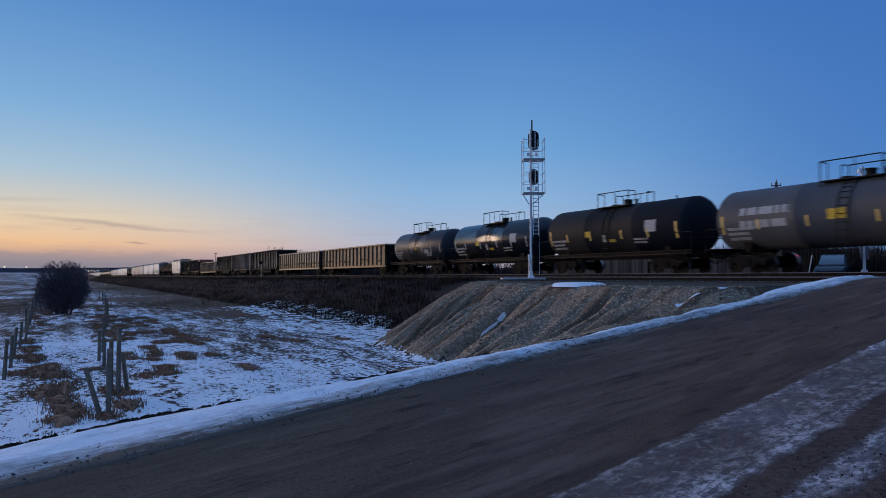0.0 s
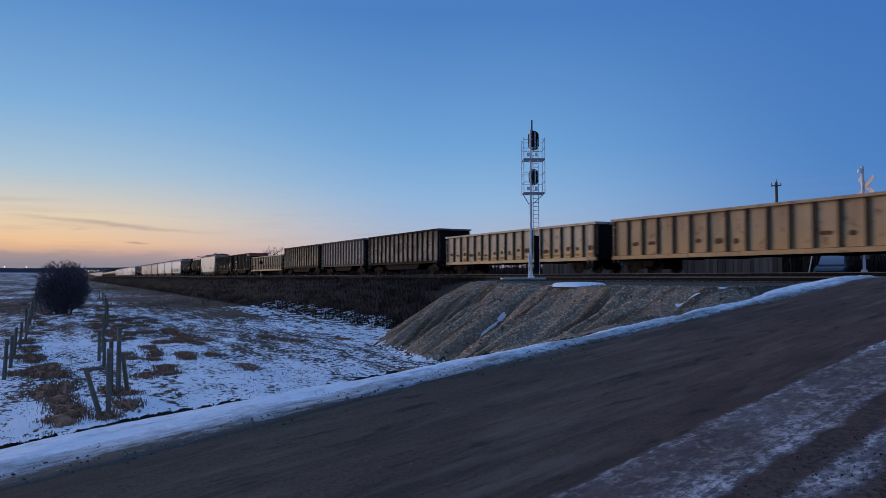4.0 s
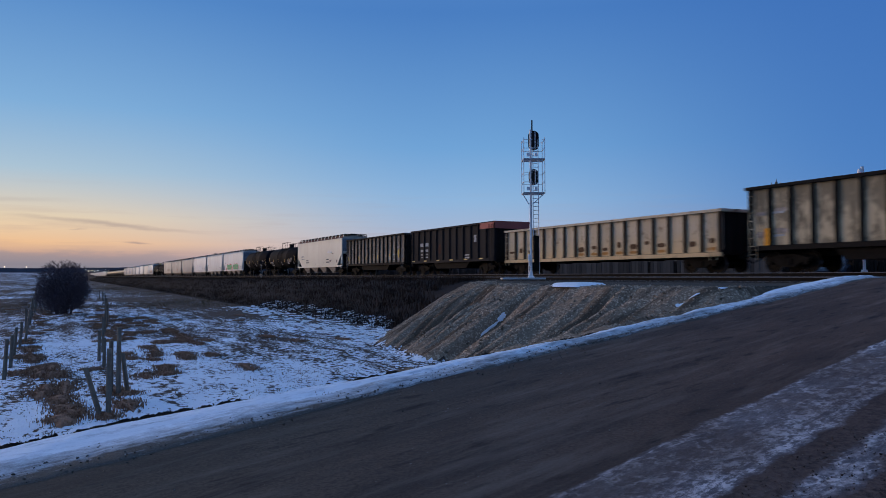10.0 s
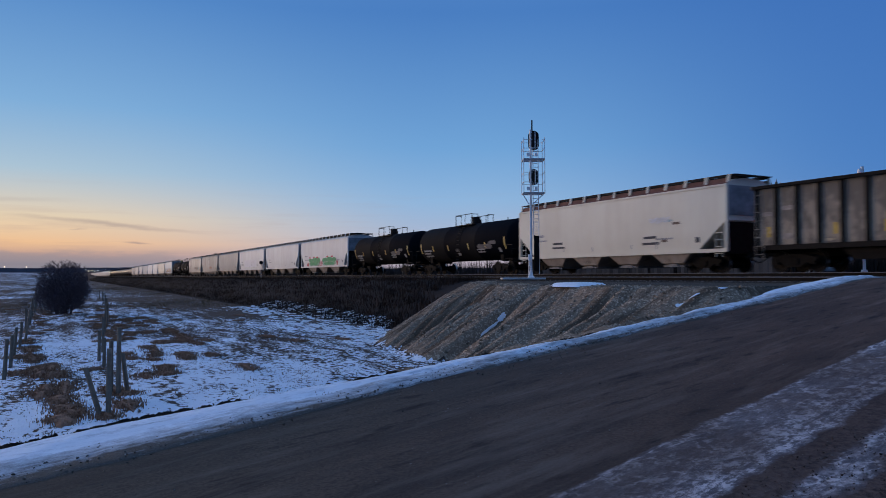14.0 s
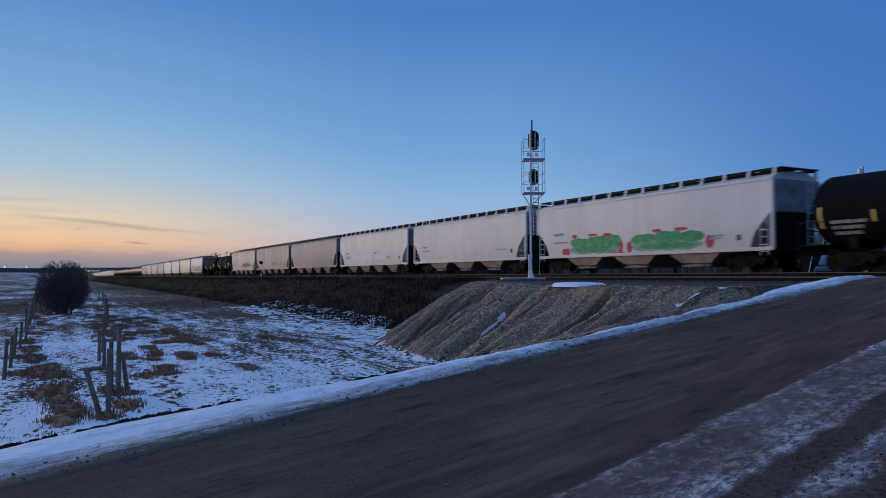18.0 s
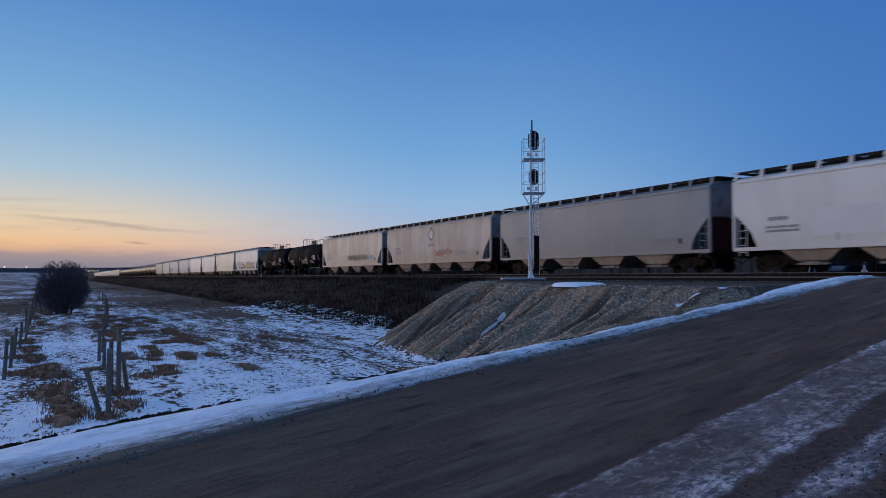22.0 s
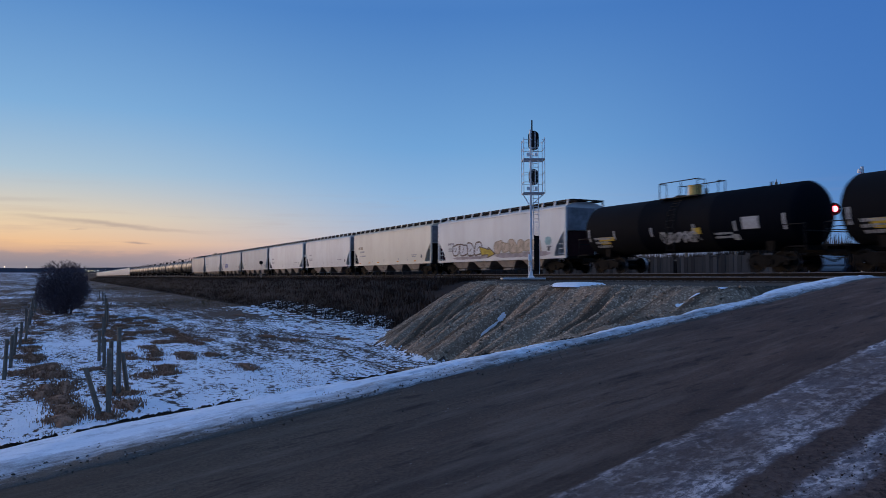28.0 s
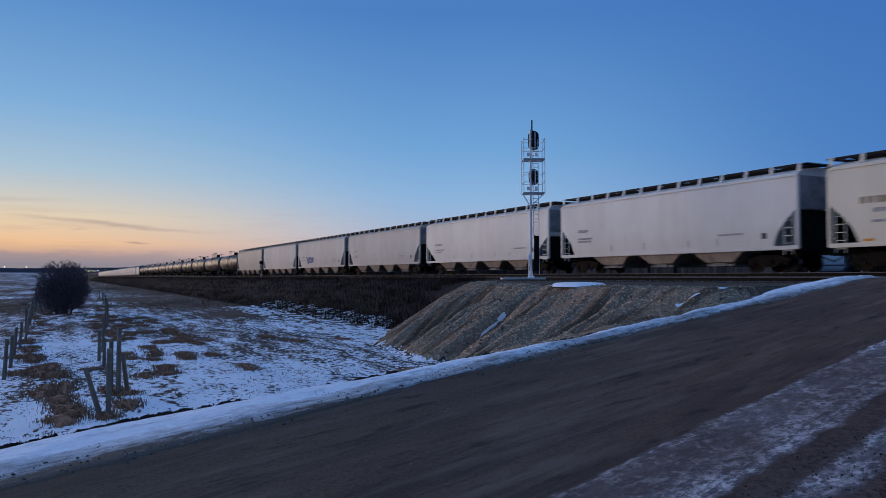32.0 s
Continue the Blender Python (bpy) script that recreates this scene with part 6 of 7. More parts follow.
def fence_post(x, y, h, lean_x, lean_y, r):
    z = ground_at(x, y)
    bm = bmesh.new()
    rnd = random.Random(int(x * 100))
    rings = []
    for k in range(5):
        f = k / 4
        rr = r * (1.05 - 0.12 * f)
        rings.append([(rr * math.cos(a) * (1 + 0.1 * rnd.random()) + lean_x * f, rr * math.sin(a) + lean_y * f, -0.15 + (h + 0.15) * f) for a in [2 * math.pi * j / 9 for j in range(9)]])
    loft(bm, rings)
    ob = new("fence_post", finish(bm, "fence_post", True))
    ob.data.materials.append(M["wood"])
    ob.location = (x, y, z)
    tagged(ob, "weathered leaning wooden fence post in snow" if abs(lean_x) + abs(lean_y) > 0.15 else "weathered upright wooden fence post in snow", "fence post", "old field fence")


def fences():
    near = [(-13.47, 0.56, 0.78, -0.13, -0.27), (-13.43, 0.64, 1.10, 0, 0), (-15.72, 0.78, 1.05, 0, 0), (-15.58, 0.91, 1.30, 0.01, 0), (-15.77, 1.11, 0.78, -0.06, -0.12),
            (-22.97, 0.83, 0.85, 0, 0), (-21.19, 0.89, 0.76, 0, 0), (-25.2, 1.0, 0.9, 0.05, 0.02), (-29.24, 1.17, 0.85, 0, 0), (-33.5, 1.4, 0.95, 0.04, 0.03), (-39.84, 1.79, 1.05, 0, 0), (-45, 1.95, 1.0, 0, 0.04), (-50, 2.2, 1.0, 0, 0), (-55.5, 2.35, 1.0, 0.05, 0),
            (-61.8, 2.6, 0.95, 0, 0), (-69, 2.8, 0.95, 0, 0), (-77, 3.0, 0.9, 0, 0), (-85.5, 3.04, 0.9, 0, 0),
            (-19.46, -1.25, 0.92, 0.03, 0.05), (-22.3, -1.29, 0.85, 0.02, 0.03), (-25.08, -1.37, 0.86, 0.03, 0.06), (-27.74, -1.36, 0.85, 0.02, 0.06), (-29.51, -1.3, 1.15, 0.08, 0.17), (-35, -1.5, 1.0, 0, 0), (-41, -1.6, 1.1, 0.03, 0.1), (-48, -1.75, 1.1, 0, 0), (-56.03, -1.89, 1.5, 0, 0), (-64, -2.1, 1.2, 0, 0)]
    for x, y, h, lx, ly in near:
        fence_post(x, y, h, lx, ly, 0.044)


def grow(bm, p, d, length, r, depth, rnd, spread=0.5, sides=3):
    """A bare branch and its forks, as tapering prisms."""
    q = p + d * length
    ax = d.cross(Vector((0.3, 0.8, 0.5))).normalized()
    bx = d.cross(ax)
    ring0, ring1 = [], []
    for k in range(sides):
        a = 2 * math.pi * k / sides
        o = ax * math.cos(a) + bx * math.sin(a)
        ring0.append(bm.verts.new(p + o * r))
        ring1.append(bm.verts.new(q + o * r * 0.62))
    for k in range(sides):
        j = (k + 1) % sides
        bm.faces.new((ring0[k], ring0[j], ring1[j], ring1[k]))
    if depth == 0:
        return
    for _ in range(rnd.choice((2, 3, 3))):
        nd_ = (d + Vector((rnd.gauss(0, spread), rnd.gauss(0, spread), rnd.gauss(0.10, spread * 0.7)))).normalized()
        grow(bm, p + d * length * rnd.uniform(0.5, 1.0), nd_, length * rnd.uniform(0.55, 0.85), r * 0.58, depth - 1, rnd, spread, sides)


def shrub(x, y, h, w, stems, name, label, seed, mat):
    rnd = random.Random(seed)
    z = ground_at(x, y) - 0.05
    e = thing(name, label, "shrub", "", pose(x, y, z))
    for k in range(stems):
        bm = bmesh.new()
        a = rnd.random() * 6.28
        rad = w * 0.5 * math.sqrt(rnd.random())
        out = Vector((math.cos(a) * rad, math.sin(a) * rad, 0))
        d = (Vector((out.x * 0.5 / w, out.y * 0.5 / w, 1.0))).normalized()
        grow(bm, out * (0.35 if h > 2 else 0.7), d, h * rnd.uniform(0.18, 0.30), 0.026 * h / 3, 5 if h > 2 else 4, rnd, 0.5)
        me = bpy.data.meshes.new("stem")
        bm.to_mesh(me)
        bm.free()
        me.materials.append(mat)
        o = new("stem", me)
        o.parent = e
    if h > 2:
        # the dense mass of fine twigs
        bm = bmesh.new()
        for _ in range(4200):
            while True:
                p = Vector((rnd.uniform(-1, 1), rnd.uniform(-1, 1), rnd.uniform(-1, 1)))
                if 0.05 < p.length < 1:
                    break
            d = p.normalized()
            p = d * p.length ** 1.35 * (0.98 + 0.34 * noise.noise((d.x * 1.6 + seed, d.y * 1.6, d.z * 1.6)) + 0.12 * noise.noise((d.x * 5, d.y * 5 + seed, d.z * 5)))
            p = Vector((p.x * w * 0.46, p.y * w * 0.46, h * 0.41 + p.z * h * (0.46 if p.z > 0 else 0.42)))
            d = (Vector((p.x * 0.5, p.y * 0.5, 0.7)) + Vector((rnd.gauss(0, 0.3), rnd.gauss(0, 0.3), rnd.gauss(0, 0.3)))).normalized()
            grow(bm, p, d, rnd.uniform(0.10, 0.20), 0.014, 3, rnd, 0.8)
        me = bpy.data.meshes.new("twig_mass")
        bm.to_mesh(me)
        bm.free()
        me.materials.append(mat)
        o = new("twig_mass", me)
        o.parent = e
        o["kind"] = "stuff"


def bare_tree(x, y, h, seed, spread=0.42, z=None):
    rnd = random.Random(seed)
    z = ground_at(x, y) if z is None else z
    e = thing("bare_tree", "leafless winter tree far behind the line", "tree", "bare trees", pose(x, y, z))
    bm = bmesh.new()
    rod(bm, (0, 0, -0.2), (0, 0, h * 0.35), h * 0.022, 8, h * 0.014)
    part("trunk", bm, M["twig"], e)
    bm = bmesh.new()
    for _ in range(7):
        d = Vector((rnd.gauss(0, 0.35), rnd.gauss(0, 0.35), 1)).normalized()
        grow(bm, Vector((0, 0, h * rnd.uniform(0.22, 0.36))), d, h * rnd.uniform(0.2, 0.3), h * 0.009, 4, rnd, spread)
    part("crown", bm, M["twig"], e)


def utility_pole(x, y, ztop, turn, small=False):
    z = ground_at(x, y)
    e = thing("utility_pole", "wooden utility pole with a crossarm and insulators", "utility pole", "utility poles", pose(x, y, z, 0, 0, turn))
    h = ztop - z
    bm = bmesh.new()
    rod(bm, (0, 0, -0.3), (0, 0, h - 0.25), 0.16, 10, 0.12)
    part("pole", bm, M["wood"], e)
    bm = bmesh.new()
    box(bm, (0, -0.16, h - 0.62), (2.4 if not small else 0.9, 0.1, 0.1))
    part("crossarm", bm, M["wood"], e)
    for xx in ((-0.4, 0.4, 0.0) if small else (-1.0, 1.0, 0.0)):
        bm = bmesh.new()
        zz = h - 0.57 if xx else h - 0.25
        rod(bm, (xx, -0.16 if xx else 0, zz), (xx, -0.16 if xx else 0, zz + 0.25), 0.06, 8, 0.035)
        part("insulator", bm, M["galv"], e)


def board_fence():
    """A grey board screen beyond the line."""
    x0, x1, y = -62.6, -34.2, 43.5
    mid, z = (x0 + x1) / 2, ground_at(-45, 43.5)
    e = thing("board_fence", "weathered grey board fence beyond the tracks", "fence", "", pose(mid, y, z))
    n = 76
    rnd = random.Random(4)
    base = None
    for i in range(n):
        x = x0 - mid + (x1 - x0) * (i + 0.5) / n
        if i % 13 == 0 or i == n - 1:
            bm = bmesh.new()
            box(bm, (x, 0.12, 1.25), (0.14, 0.14, 2.5))
            part("post", bm, M["wood"], e)
        if base is None:
            bm = bmesh.new()
            box(bm, (0, 0, 1.1), (0.385, 0.03, 2.1))
            base = part("board", bm, M["board"], e)
            base.location = (x, 0, 0.05)
        elif rnd.random() > 0.03:
            share("board", base, e, (x, 0.025 * (i % 2), 0.05 + rnd.uniform(-0.12, 0.08)))
    for zz in (0.4, 1.9):
        bm = bmesh.new()
        box(bm, (0, 0.07, zz), (x1 - x0, 0.05, 0.1))
        part("rail", bm, M["wood"], e)


def leaning_stake(x, y, h, lean):
    bm = bmesh.new()
    rod(bm, (0, 0, -0.2), (lean, 0, h), 0.05, 8, 0.04)
    ob = new("marker_stake", finish(bm, "marker_stake", True))
    ob.data.materials.append(M["cross_white"])
    ob.location = (x, y, ground_at(x, y))
    tagged(ob, "thin pale stake leaning beside the crossing", "stake")


def track_sign(x, y):
    """A small round board on a post beside the line."""
    e = thing("track_sign", "small dark round lineside sign on a thin post", "sign", "", pose(x, y, ground_at(x, y), 0, 0, 70))
    bm = bmesh.new()
    rod(bm, (0, 0, -0.2), (0, 0, 2.05), 0.035, 8)
    part("post", bm, M["galv"], e)
    bm = bmesh.new()
    rod(bm, (0, -0.05, 2.05), (0, -0.03, 2.05), 0.24, 18)
    part("sign_board", bm, M["blackpaint"], e)


def parked_car(x, y, turn, paint, label):
    z = ground_at(x, y)
    e = thing("parked_car", label, "car", "", pose(x, y, z, 0, 0, turn))
    # x forward
    bm = bmesh.new()
    rings = []
    for xx, zl, zh, w in ((-2.2, 0.45, 1.28, 0.82), (-2.1, 0.35, 1.36, 0.92), (-1.0, 0.3, 1.36, 0.95), (0.9, 0.3, 1.32, 0.95), (1.9, 0.32, 1.12, 0.92), (2.2, 0.42, 0.92, 0.80)):
        rings.append([(xx, -w, zl), (xx, -w, zh - 0.12), (xx, -w + 0.1, zh), (xx, w - 0.1, zh), (xx, w, zh - 0.12), (xx, w, zl)])
    loft(bm, rings)
    part("body", bm, paint, e, "", True)
    bm = bmesh.new()
    rings = []
    for xx, w, z0, z1 in ((-1.9, 0.80, 1.34, 1.40), (-1.5, 0.76, 1.34, 1.98), (0.1, 0.74, 1.34, 2.02), (1.05, 0.80, 1.28, 1.36)):
        rings.append([(xx, -w - 0.06, z0), (xx, -w + 0.06, z1), (xx, w - 0.06, z1), (xx, w + 0.06, z0)])
    loft(bm, rings)
    part("cabin_glass", bm, M["glass"], e, "windows that mirror the pale sky", True)
    for sx in (-1.35, 1.4):
        for sy in (-0.82, 0.82):
            bm = bmesh.new()
            rod(bm, (sx, sy - 0.1, 0.33), (sx, sy + 0.1, 0.33), 0.33, 18)
            part("tyre", bm, M["blackpaint"], e)
    for sy in (-0.6, 0.6):
        bm = bmesh.new()
        box(bm, (2.12, sy, 0.68), (0.12, 0.34, 0.14))
        part("headlight", bm, M["alu"], e)


def snow_patches():
    # wind-packed snow left on the gravel
    for k, (x, y, rx, ry, a, lift) in enumerate([(-16.95, 13.0, 1.15, 0.78, 142.5, 0.035), (-17.93, 10.25, 0.17, 0.06, 97, 0.08), (-18.06, 10.72, 0.34, 0.012, 96, 0.09), (-18.12, 11.15, 0.15, 0.03, 96, 0.09),
                                               (-12.16, 12.55, 0.13, 0.04, 64, 0.03), (-12.3, 12.25, 0.1, 0.04, 64, 0.03), (-11.95, 13.2, 0.10, 0.03, 70, 0.03), (-11.83, 14.2, 0.16, 0.05, 70, 0.03), (-18.0, 8.9, 0.12, 0.06, 20, 0.03)]):
        rnd = random.Random(k)
        bm = bmesh.new()
        n, rows = 26, []
        ca, sa = math.cos(radians(a)), math.sin(radians(a))
        for f, up in ((1.0, -0.04), (0.85, 0.02), (0.45, 0.035), (0.02, 0.04)):
            row = []
            for i in range(n):
                t = 2 * math.pi * i / n
                w = 1 + (0.10 if k == 0 else 0.45) * noise.noise((math.cos(t) * 1.7 + k * 5, math.sin(t) * 1.7, f * 0.4)) + (0.06 if k == 0 else 0.3) * noise.noise((math.cos(t) * 5 + k, math.sin(t) * 5, 1))
                px, py = rx * f * w * math.cos(t), ry * f * w * math.sin(t)
                wx, wy = x + px * ca - py * sa, y + px * sa + py * ca
                row.append(bm.verts.new((wx - x, wy - y, max(ground_at(wx, wy), 1.33 if k == 0 else -9) + lift + up * min(1, rx))))
            rows.append(row)
        for r0, r1 in zip(rows, rows[1:]):
            for i in range(n):
                j = (i + 1) % n
                bm.faces.new((r0[i], r0[j], r1[j], r1[i]))
        bm.faces.new(rows[-1])
        ob = new("snow_patch", finish(bm, "snow_patch", True))
        ob.data.materials.append(M["clean_snow"])
        ob.location = (x, y, 0)
        tagged(ob, "patch of old snow on the gravel", "snow patch", "snow patches", "")


def toe_drifts():
    """Wind ridges of snow caught in the grass at the foot of the bank."""
    rnd = random.Random(21)
    verts, faces = [], []
    for _ in range(820):
        x = -22.5 - 36 * rnd.random() ** 1.3
        y = 9.6 + 4.2 * rnd.random() + 0.035 * (-27 - x)
        z, kd = land(x, y)
        if kd == 2 or land(x + 0.8, y)[1] == 2:
            continue
        lx, ly, h = rnd.uniform(0.08, 0.32), rnd.uniform(0.04, 0.12), rnd.uniform(0.02, 0.05)
        a = radians(rnd.gauss(62, 16))
        ca, sa = math.cos(a), math.sin(a)
        b = len(verts)
        for f, up in ((1.0, -0.04), (0.6, h * 0.75)):
            for i in range(8):
                t = 6.2832 * i / 8
                px, py = lx * f * math.cos(t) * rnd.uniform(0.8, 1.15), ly * f * math.sin(t) * rnd.uniform(0.8, 1.15)
                wx, wy = x + px * ca - py * sa, y + px * sa + py * ca
                verts.append((wx, wy, ground_at(wx, wy) + up))
        verts.append((x, y, z + h))
        for i in range(8):
            j = (i + 1) % 8
            faces.append((b + i, b + j, b + 8 + j, b + 8 + i))
            faces.append((b + 8 + i, b + 8 + j, b + 16))
    me = bpy.data.meshes.new("snow_drifts")
    me.from_pydata(verts, [], faces)
    me.polygons.foreach_set("use_smooth", [True] * len(faces))
    me.materials.append(M["clean_snow"])
    tagged(new("snow_drifts", me), "small wind ridges of snow at the foot of the bank", "snow", "", "stuff")


def stones():
    """Loose stones on the gravel fill and crumbs along the road, each a rough lump."""
    rnd = random.Random(11)
    lump = [Vector(v) for v in ((1, 0, 0), (-1, 0, 0), (0, 1, 0), (0, -1, 0), (0, 0, 1), (0.7, 0.7, 0.2), (-0.7, 0.7, 0.3), (-0.7, -0.7, 0.1), (0.7, -0.7, 0.3), (0, 0, -0.6))]
    tris = [(4, 0, 5), (4, 5, 2), (4, 2, 6), (4, 6, 1), (4, 1, 7), (4, 7, 3), (4, 3, 8), (4, 8, 0), (9, 5, 0), (9, 2, 5), (9, 6, 2), (9, 1, 6), (9, 7, 1), (9, 3, 7), (9, 8, 3), (9, 0, 8)]

    def scatter(name, label, count, spot, size, mat):
        verts, faces = [], []
        for _ in range(count):
            p = spot()
            if p is None:
                continue
            s = size()
            q = Euler((rnd.random() * 6, rnd.random() * 6, rnd.random() * 6)).to_matrix()
            b = len(verts)
            for v in lump:
                w = q @ (v * s * rnd.uniform(0.7, 1.2))
                verts.append((p[0] + w.x, p[1] + w.y, p[2] + w.z * 0.8))
            faces += [(a + b, c + b, d + b) for a, c, d in tris]
        me = bpy.data.meshes.new(name)
        me.from_pydata(verts, [], faces)
        me.materials.append(mat)
        tagged(new(name, me), label, "stones", "", "stuff")

    def on_fill():
        for _ in range(60):
            x, y = rnd.uniform(-36, -9), rnd.uniform(6, 21)
            z, k = land(x, y)
            u, l = road_uv(x, y)
            if k == 2 and l < -0.5 and z < 1.45:
                return x, y, z
        return None
    scatter("loose_stones", "loose grey and tan stones on the gravel fill", 14000, on_fill, lambda: 0.011 + 0.036 * rnd.random() ** 5 + (0.02 if rnd.random() < 0.05 else 0), M["stone"])

    def on_strip():
        u = rnd.uniform(-4, 16)
        l = rnd.gauss(0.2, 0.28)
        p = ROAD_A + ROAD_H * u + ROAD_G * l
        return p.x, p.y, road_z(u) + 0.02
    scatter("road_crumbs", "dark crumbs of gravel thrown on the roadside snow", 2400, on_strip, lambda: 0.004 + 0.014 * rnd.random() ** 4, M["crumb"])

    def on_road():
        u, l = rnd.uniform(-4, 22), rnd.uniform(0, 8)
        p = ROAD_A + ROAD_H * u + ROAD_G * l
        return p.x, p.y, road_z(u)
    scatter("road_gravel", "scattered pea gravel on the road", 2600, on_road, lambda: 0.004 + 0.007 * rnd.random() ** 3, M["crumb"])

    def on_mud():
        u, l = rnd.uniform(-3, 5), rnd.uniform(4.72, 6.6)
        p = ROAD_A + ROAD_H * u + ROAD_G * l
        return p.x, p.y, road_z(u)
    scatter("mud_crumbs", "frozen crumbs of mud and gravel beside the wheel tracks", 3600, on_mud, lambda: 0.003 + 0.008 * rnd.random() ** 3, M["mud_crumb"])

    def on_bed():
        x = -12 - 70 * rnd.random() ** 1.6
        y = rnd.choice((rnd.uniform(21.2, 23.0), rnd.uniform(25.2, 27.4), rnd.uniform(21.0, 27.4)))
        zz = SIDING_Z - 0.19 if y < 26.2 else RAIL_Z - 0.19
        if y < 22.4:
            zz = SIDING_Z - 0.19 - (22.4 - y) * 0.55
        if road_uv(x, y)[1] > -0.5:
            return None
        return x, y, zz
    scatter("ballast_stones", "crushed ballast stones beside the rails", 7000, on_bed, lambda: 0.022 + 0.03 * rnd.random(), M["ballast_stone"])


def grass():
    rnd = random.Random(5)

    def field(name, label, count, spot, mat):
        verts, faces = [], []
        for _ in range(count):
            p = spot()
            if p is None:
                continue
            x, y, z, h, n, w = p
            for _ in range(n):
                a = rnd.random() * 6.28
                lean = h * rnd.uniform(0.15, 0.9)
                bx, by = x + rnd.gauss(0, w), y + rnd.gauss(0, w)
                hh = h * rnd.uniform(0.5, 1.1)
                t = 0.006 + 0.006 * rnd.random()
                dx, dy = -math.sin(a) * t, math.cos(a) * t
                b = len(verts)
                verts.extend(((bx - dx, by - dy, z - 0.02), (bx + dx, by + dy, z - 0.02),
                              (bx + dx * 0.8 + math.cos(a) * lean * 0.4, by + dy * 0.8 + math.sin(a) * lean * 0.4, z + hh * 0.6), (bx - dx * 0.8 + math.cos(a) * lean * 0.4, by - dy * 0.8 + math.sin(a) * lean * 0.4, z + hh * 0.6),
                              (bx + math.cos(a) * lean, by + math.sin(a) * lean, z + hh)))
                faces.extend(((b, b + 1, b + 2, b + 3), (b + 3, b + 2, b + 4)))
        me = bpy.data.meshes.new(name)
        me.from_pydata(verts, [], faces)
        me.materials.append(mat)
        tagged(new(name, me), label, "grass", "", "stuff")

    def stubble():
        x = -10 - 62 * rnd.random() ** 1.5
        y = rnd.uniform(-6.5, 14.5)
        z, k = land(x, y)
        if k != 0 or z > 0.0:
            return None
        d = noise.noise((x * 0.10, y * 0.35, 4)) + 0.5 * noise.noise((x * 0.5, y * 0.9, 8))
        if rnd.random() > 0.30 + 0.9 * d:
            return None
        return x, y, z, rnd.uniform(0.012, 0.034), rnd.randint(3, 6), 0.10
    field("stubble_grass", "short dry stubble poking through thin snow", 34000, stubble, M["stubble"])

    mats = []
    for _ in range(78):      # matted tufts along old wheel tracks
        x = -18 - 30 * rnd.random() ** 0.8
        mats.append((x, rnd.choice((1.5, 2.25, 3.1, 3.9)) + rnd.gauss(0, 0.16), rnd.uniform(0.2, 0.85), rnd.uniform(0.05, 0.17)))
    for _ in range(17):
        x = -15.5 - 12.5 * rnd.random()
        mats.append((x, -0.02 + (x + 14) * 0.07 + rnd.gauss(0, 0.14), rnd.uniform(0.4, 1.1), rnd.uniform(0.06, 0.17)))
    mats += [(-14.65, 0.02, 0.55, 0.24), (-13.4, -0.05, 0.5, 0.26), (-13.9, 0.1, 0.5, 0.2), (-15.7, -0.1, 0.6, 0.22), (-14.2, 0.95, 0.55, 0.20), (-15.6, 1.05, 0.3, 0.16), (-13.3, 0.62, 0.25, 0.1), (-16.4, 0.85, 0.6, 0.2)]
    for k in range(60):      # round the posts and through the field
        x = -19 - 45 * rnd.random()
        mats.append((x, rnd.choice((0.6 - 0.035 * (x + 13), -1.3, rnd.uniform(-5, 11))) + rnd.gauss(0, 0.2), rnd.uniform(0.2, 0.6), rnd.uniform(0.10, 0.22)))
    def flat_heaps(name, label, heaps, level, mat):
        verts, faces = [], []
        for x, y, a, w in heaps:
            n, b = 20, len(verts)
            for f, up in ((1.0, -0.03), (0.7, 0.025), (0.3, 0.05)):
                for i in range(n):
                    t = 6.2832 * i / n
                    q = f * (1 + 0.9 * noise.noise((math.cos(t) * 2 + x, math.sin(t) * 2 + y, 0)) + 0.45 * rnd.uniform(-1, 1))
                    px, py = x + a * q * math.cos(t), y + w * q * math.sin(t)
                    verts.append((px, py, level(px, py) + up + 0.012 * rnd.uniform(-1, 1)))
            for r in (0, 1):
                for i in range(n):
                    j = (i + 1) % n
                    faces.append((b + r * n + i, b + r * n + j, b + r * n + n + j, b + r * n + n + i))
            faces.append([b + 2 * n + i for i in range(n)])
        me = bpy.data.meshes.new(name)
        me.from_pydata(verts, [], faces)
        me.materials.append(mat)
        tagged(new(name, me), label, "grass", "", "stuff")
    flat_heaps("grass_mats", "flattened mats of reddish-brown dead grass", mats, ground_at, M["mat"])
    clods = []
    for k in range(110):
        u = -6 + 14.5 * rnd.random()
        if noise.noise((u * 0.8, 2, 0)) < -0.14:
            continue
        p = ROAD_A + ROAD_H * u + ROAD_G * (-bank_width(u) - 0.03 + rnd.gauss(0, 0.02))
        clods.append((p.x, p.y, rnd.uniform(0.02, 0.06), rnd.uniform(0.04, 0.15)))
    flat_heaps("verge_clods", "dark clods of turf along the crumbling verge", clods, lambda px, py: road_z(road_uv(px, py)[0]) - 0.05, M["clod"])

    def tufts():
        x, y, a, w = rnd.choice(mats)
        t, q = rnd.random() * 6.28, math.sqrt(rnd.random())
        x, y = x + a * q * math.cos(t), y + w * q * math.sin(t)
        return x, y, ground_at(x, y) + 0.02, rnd.uniform(0.02, 0.055), rnd.randint(10, 16), 0.12
    field("grass_tufts", "brown tufts of matted dry grass", 6500, tufts, M["tuft"])

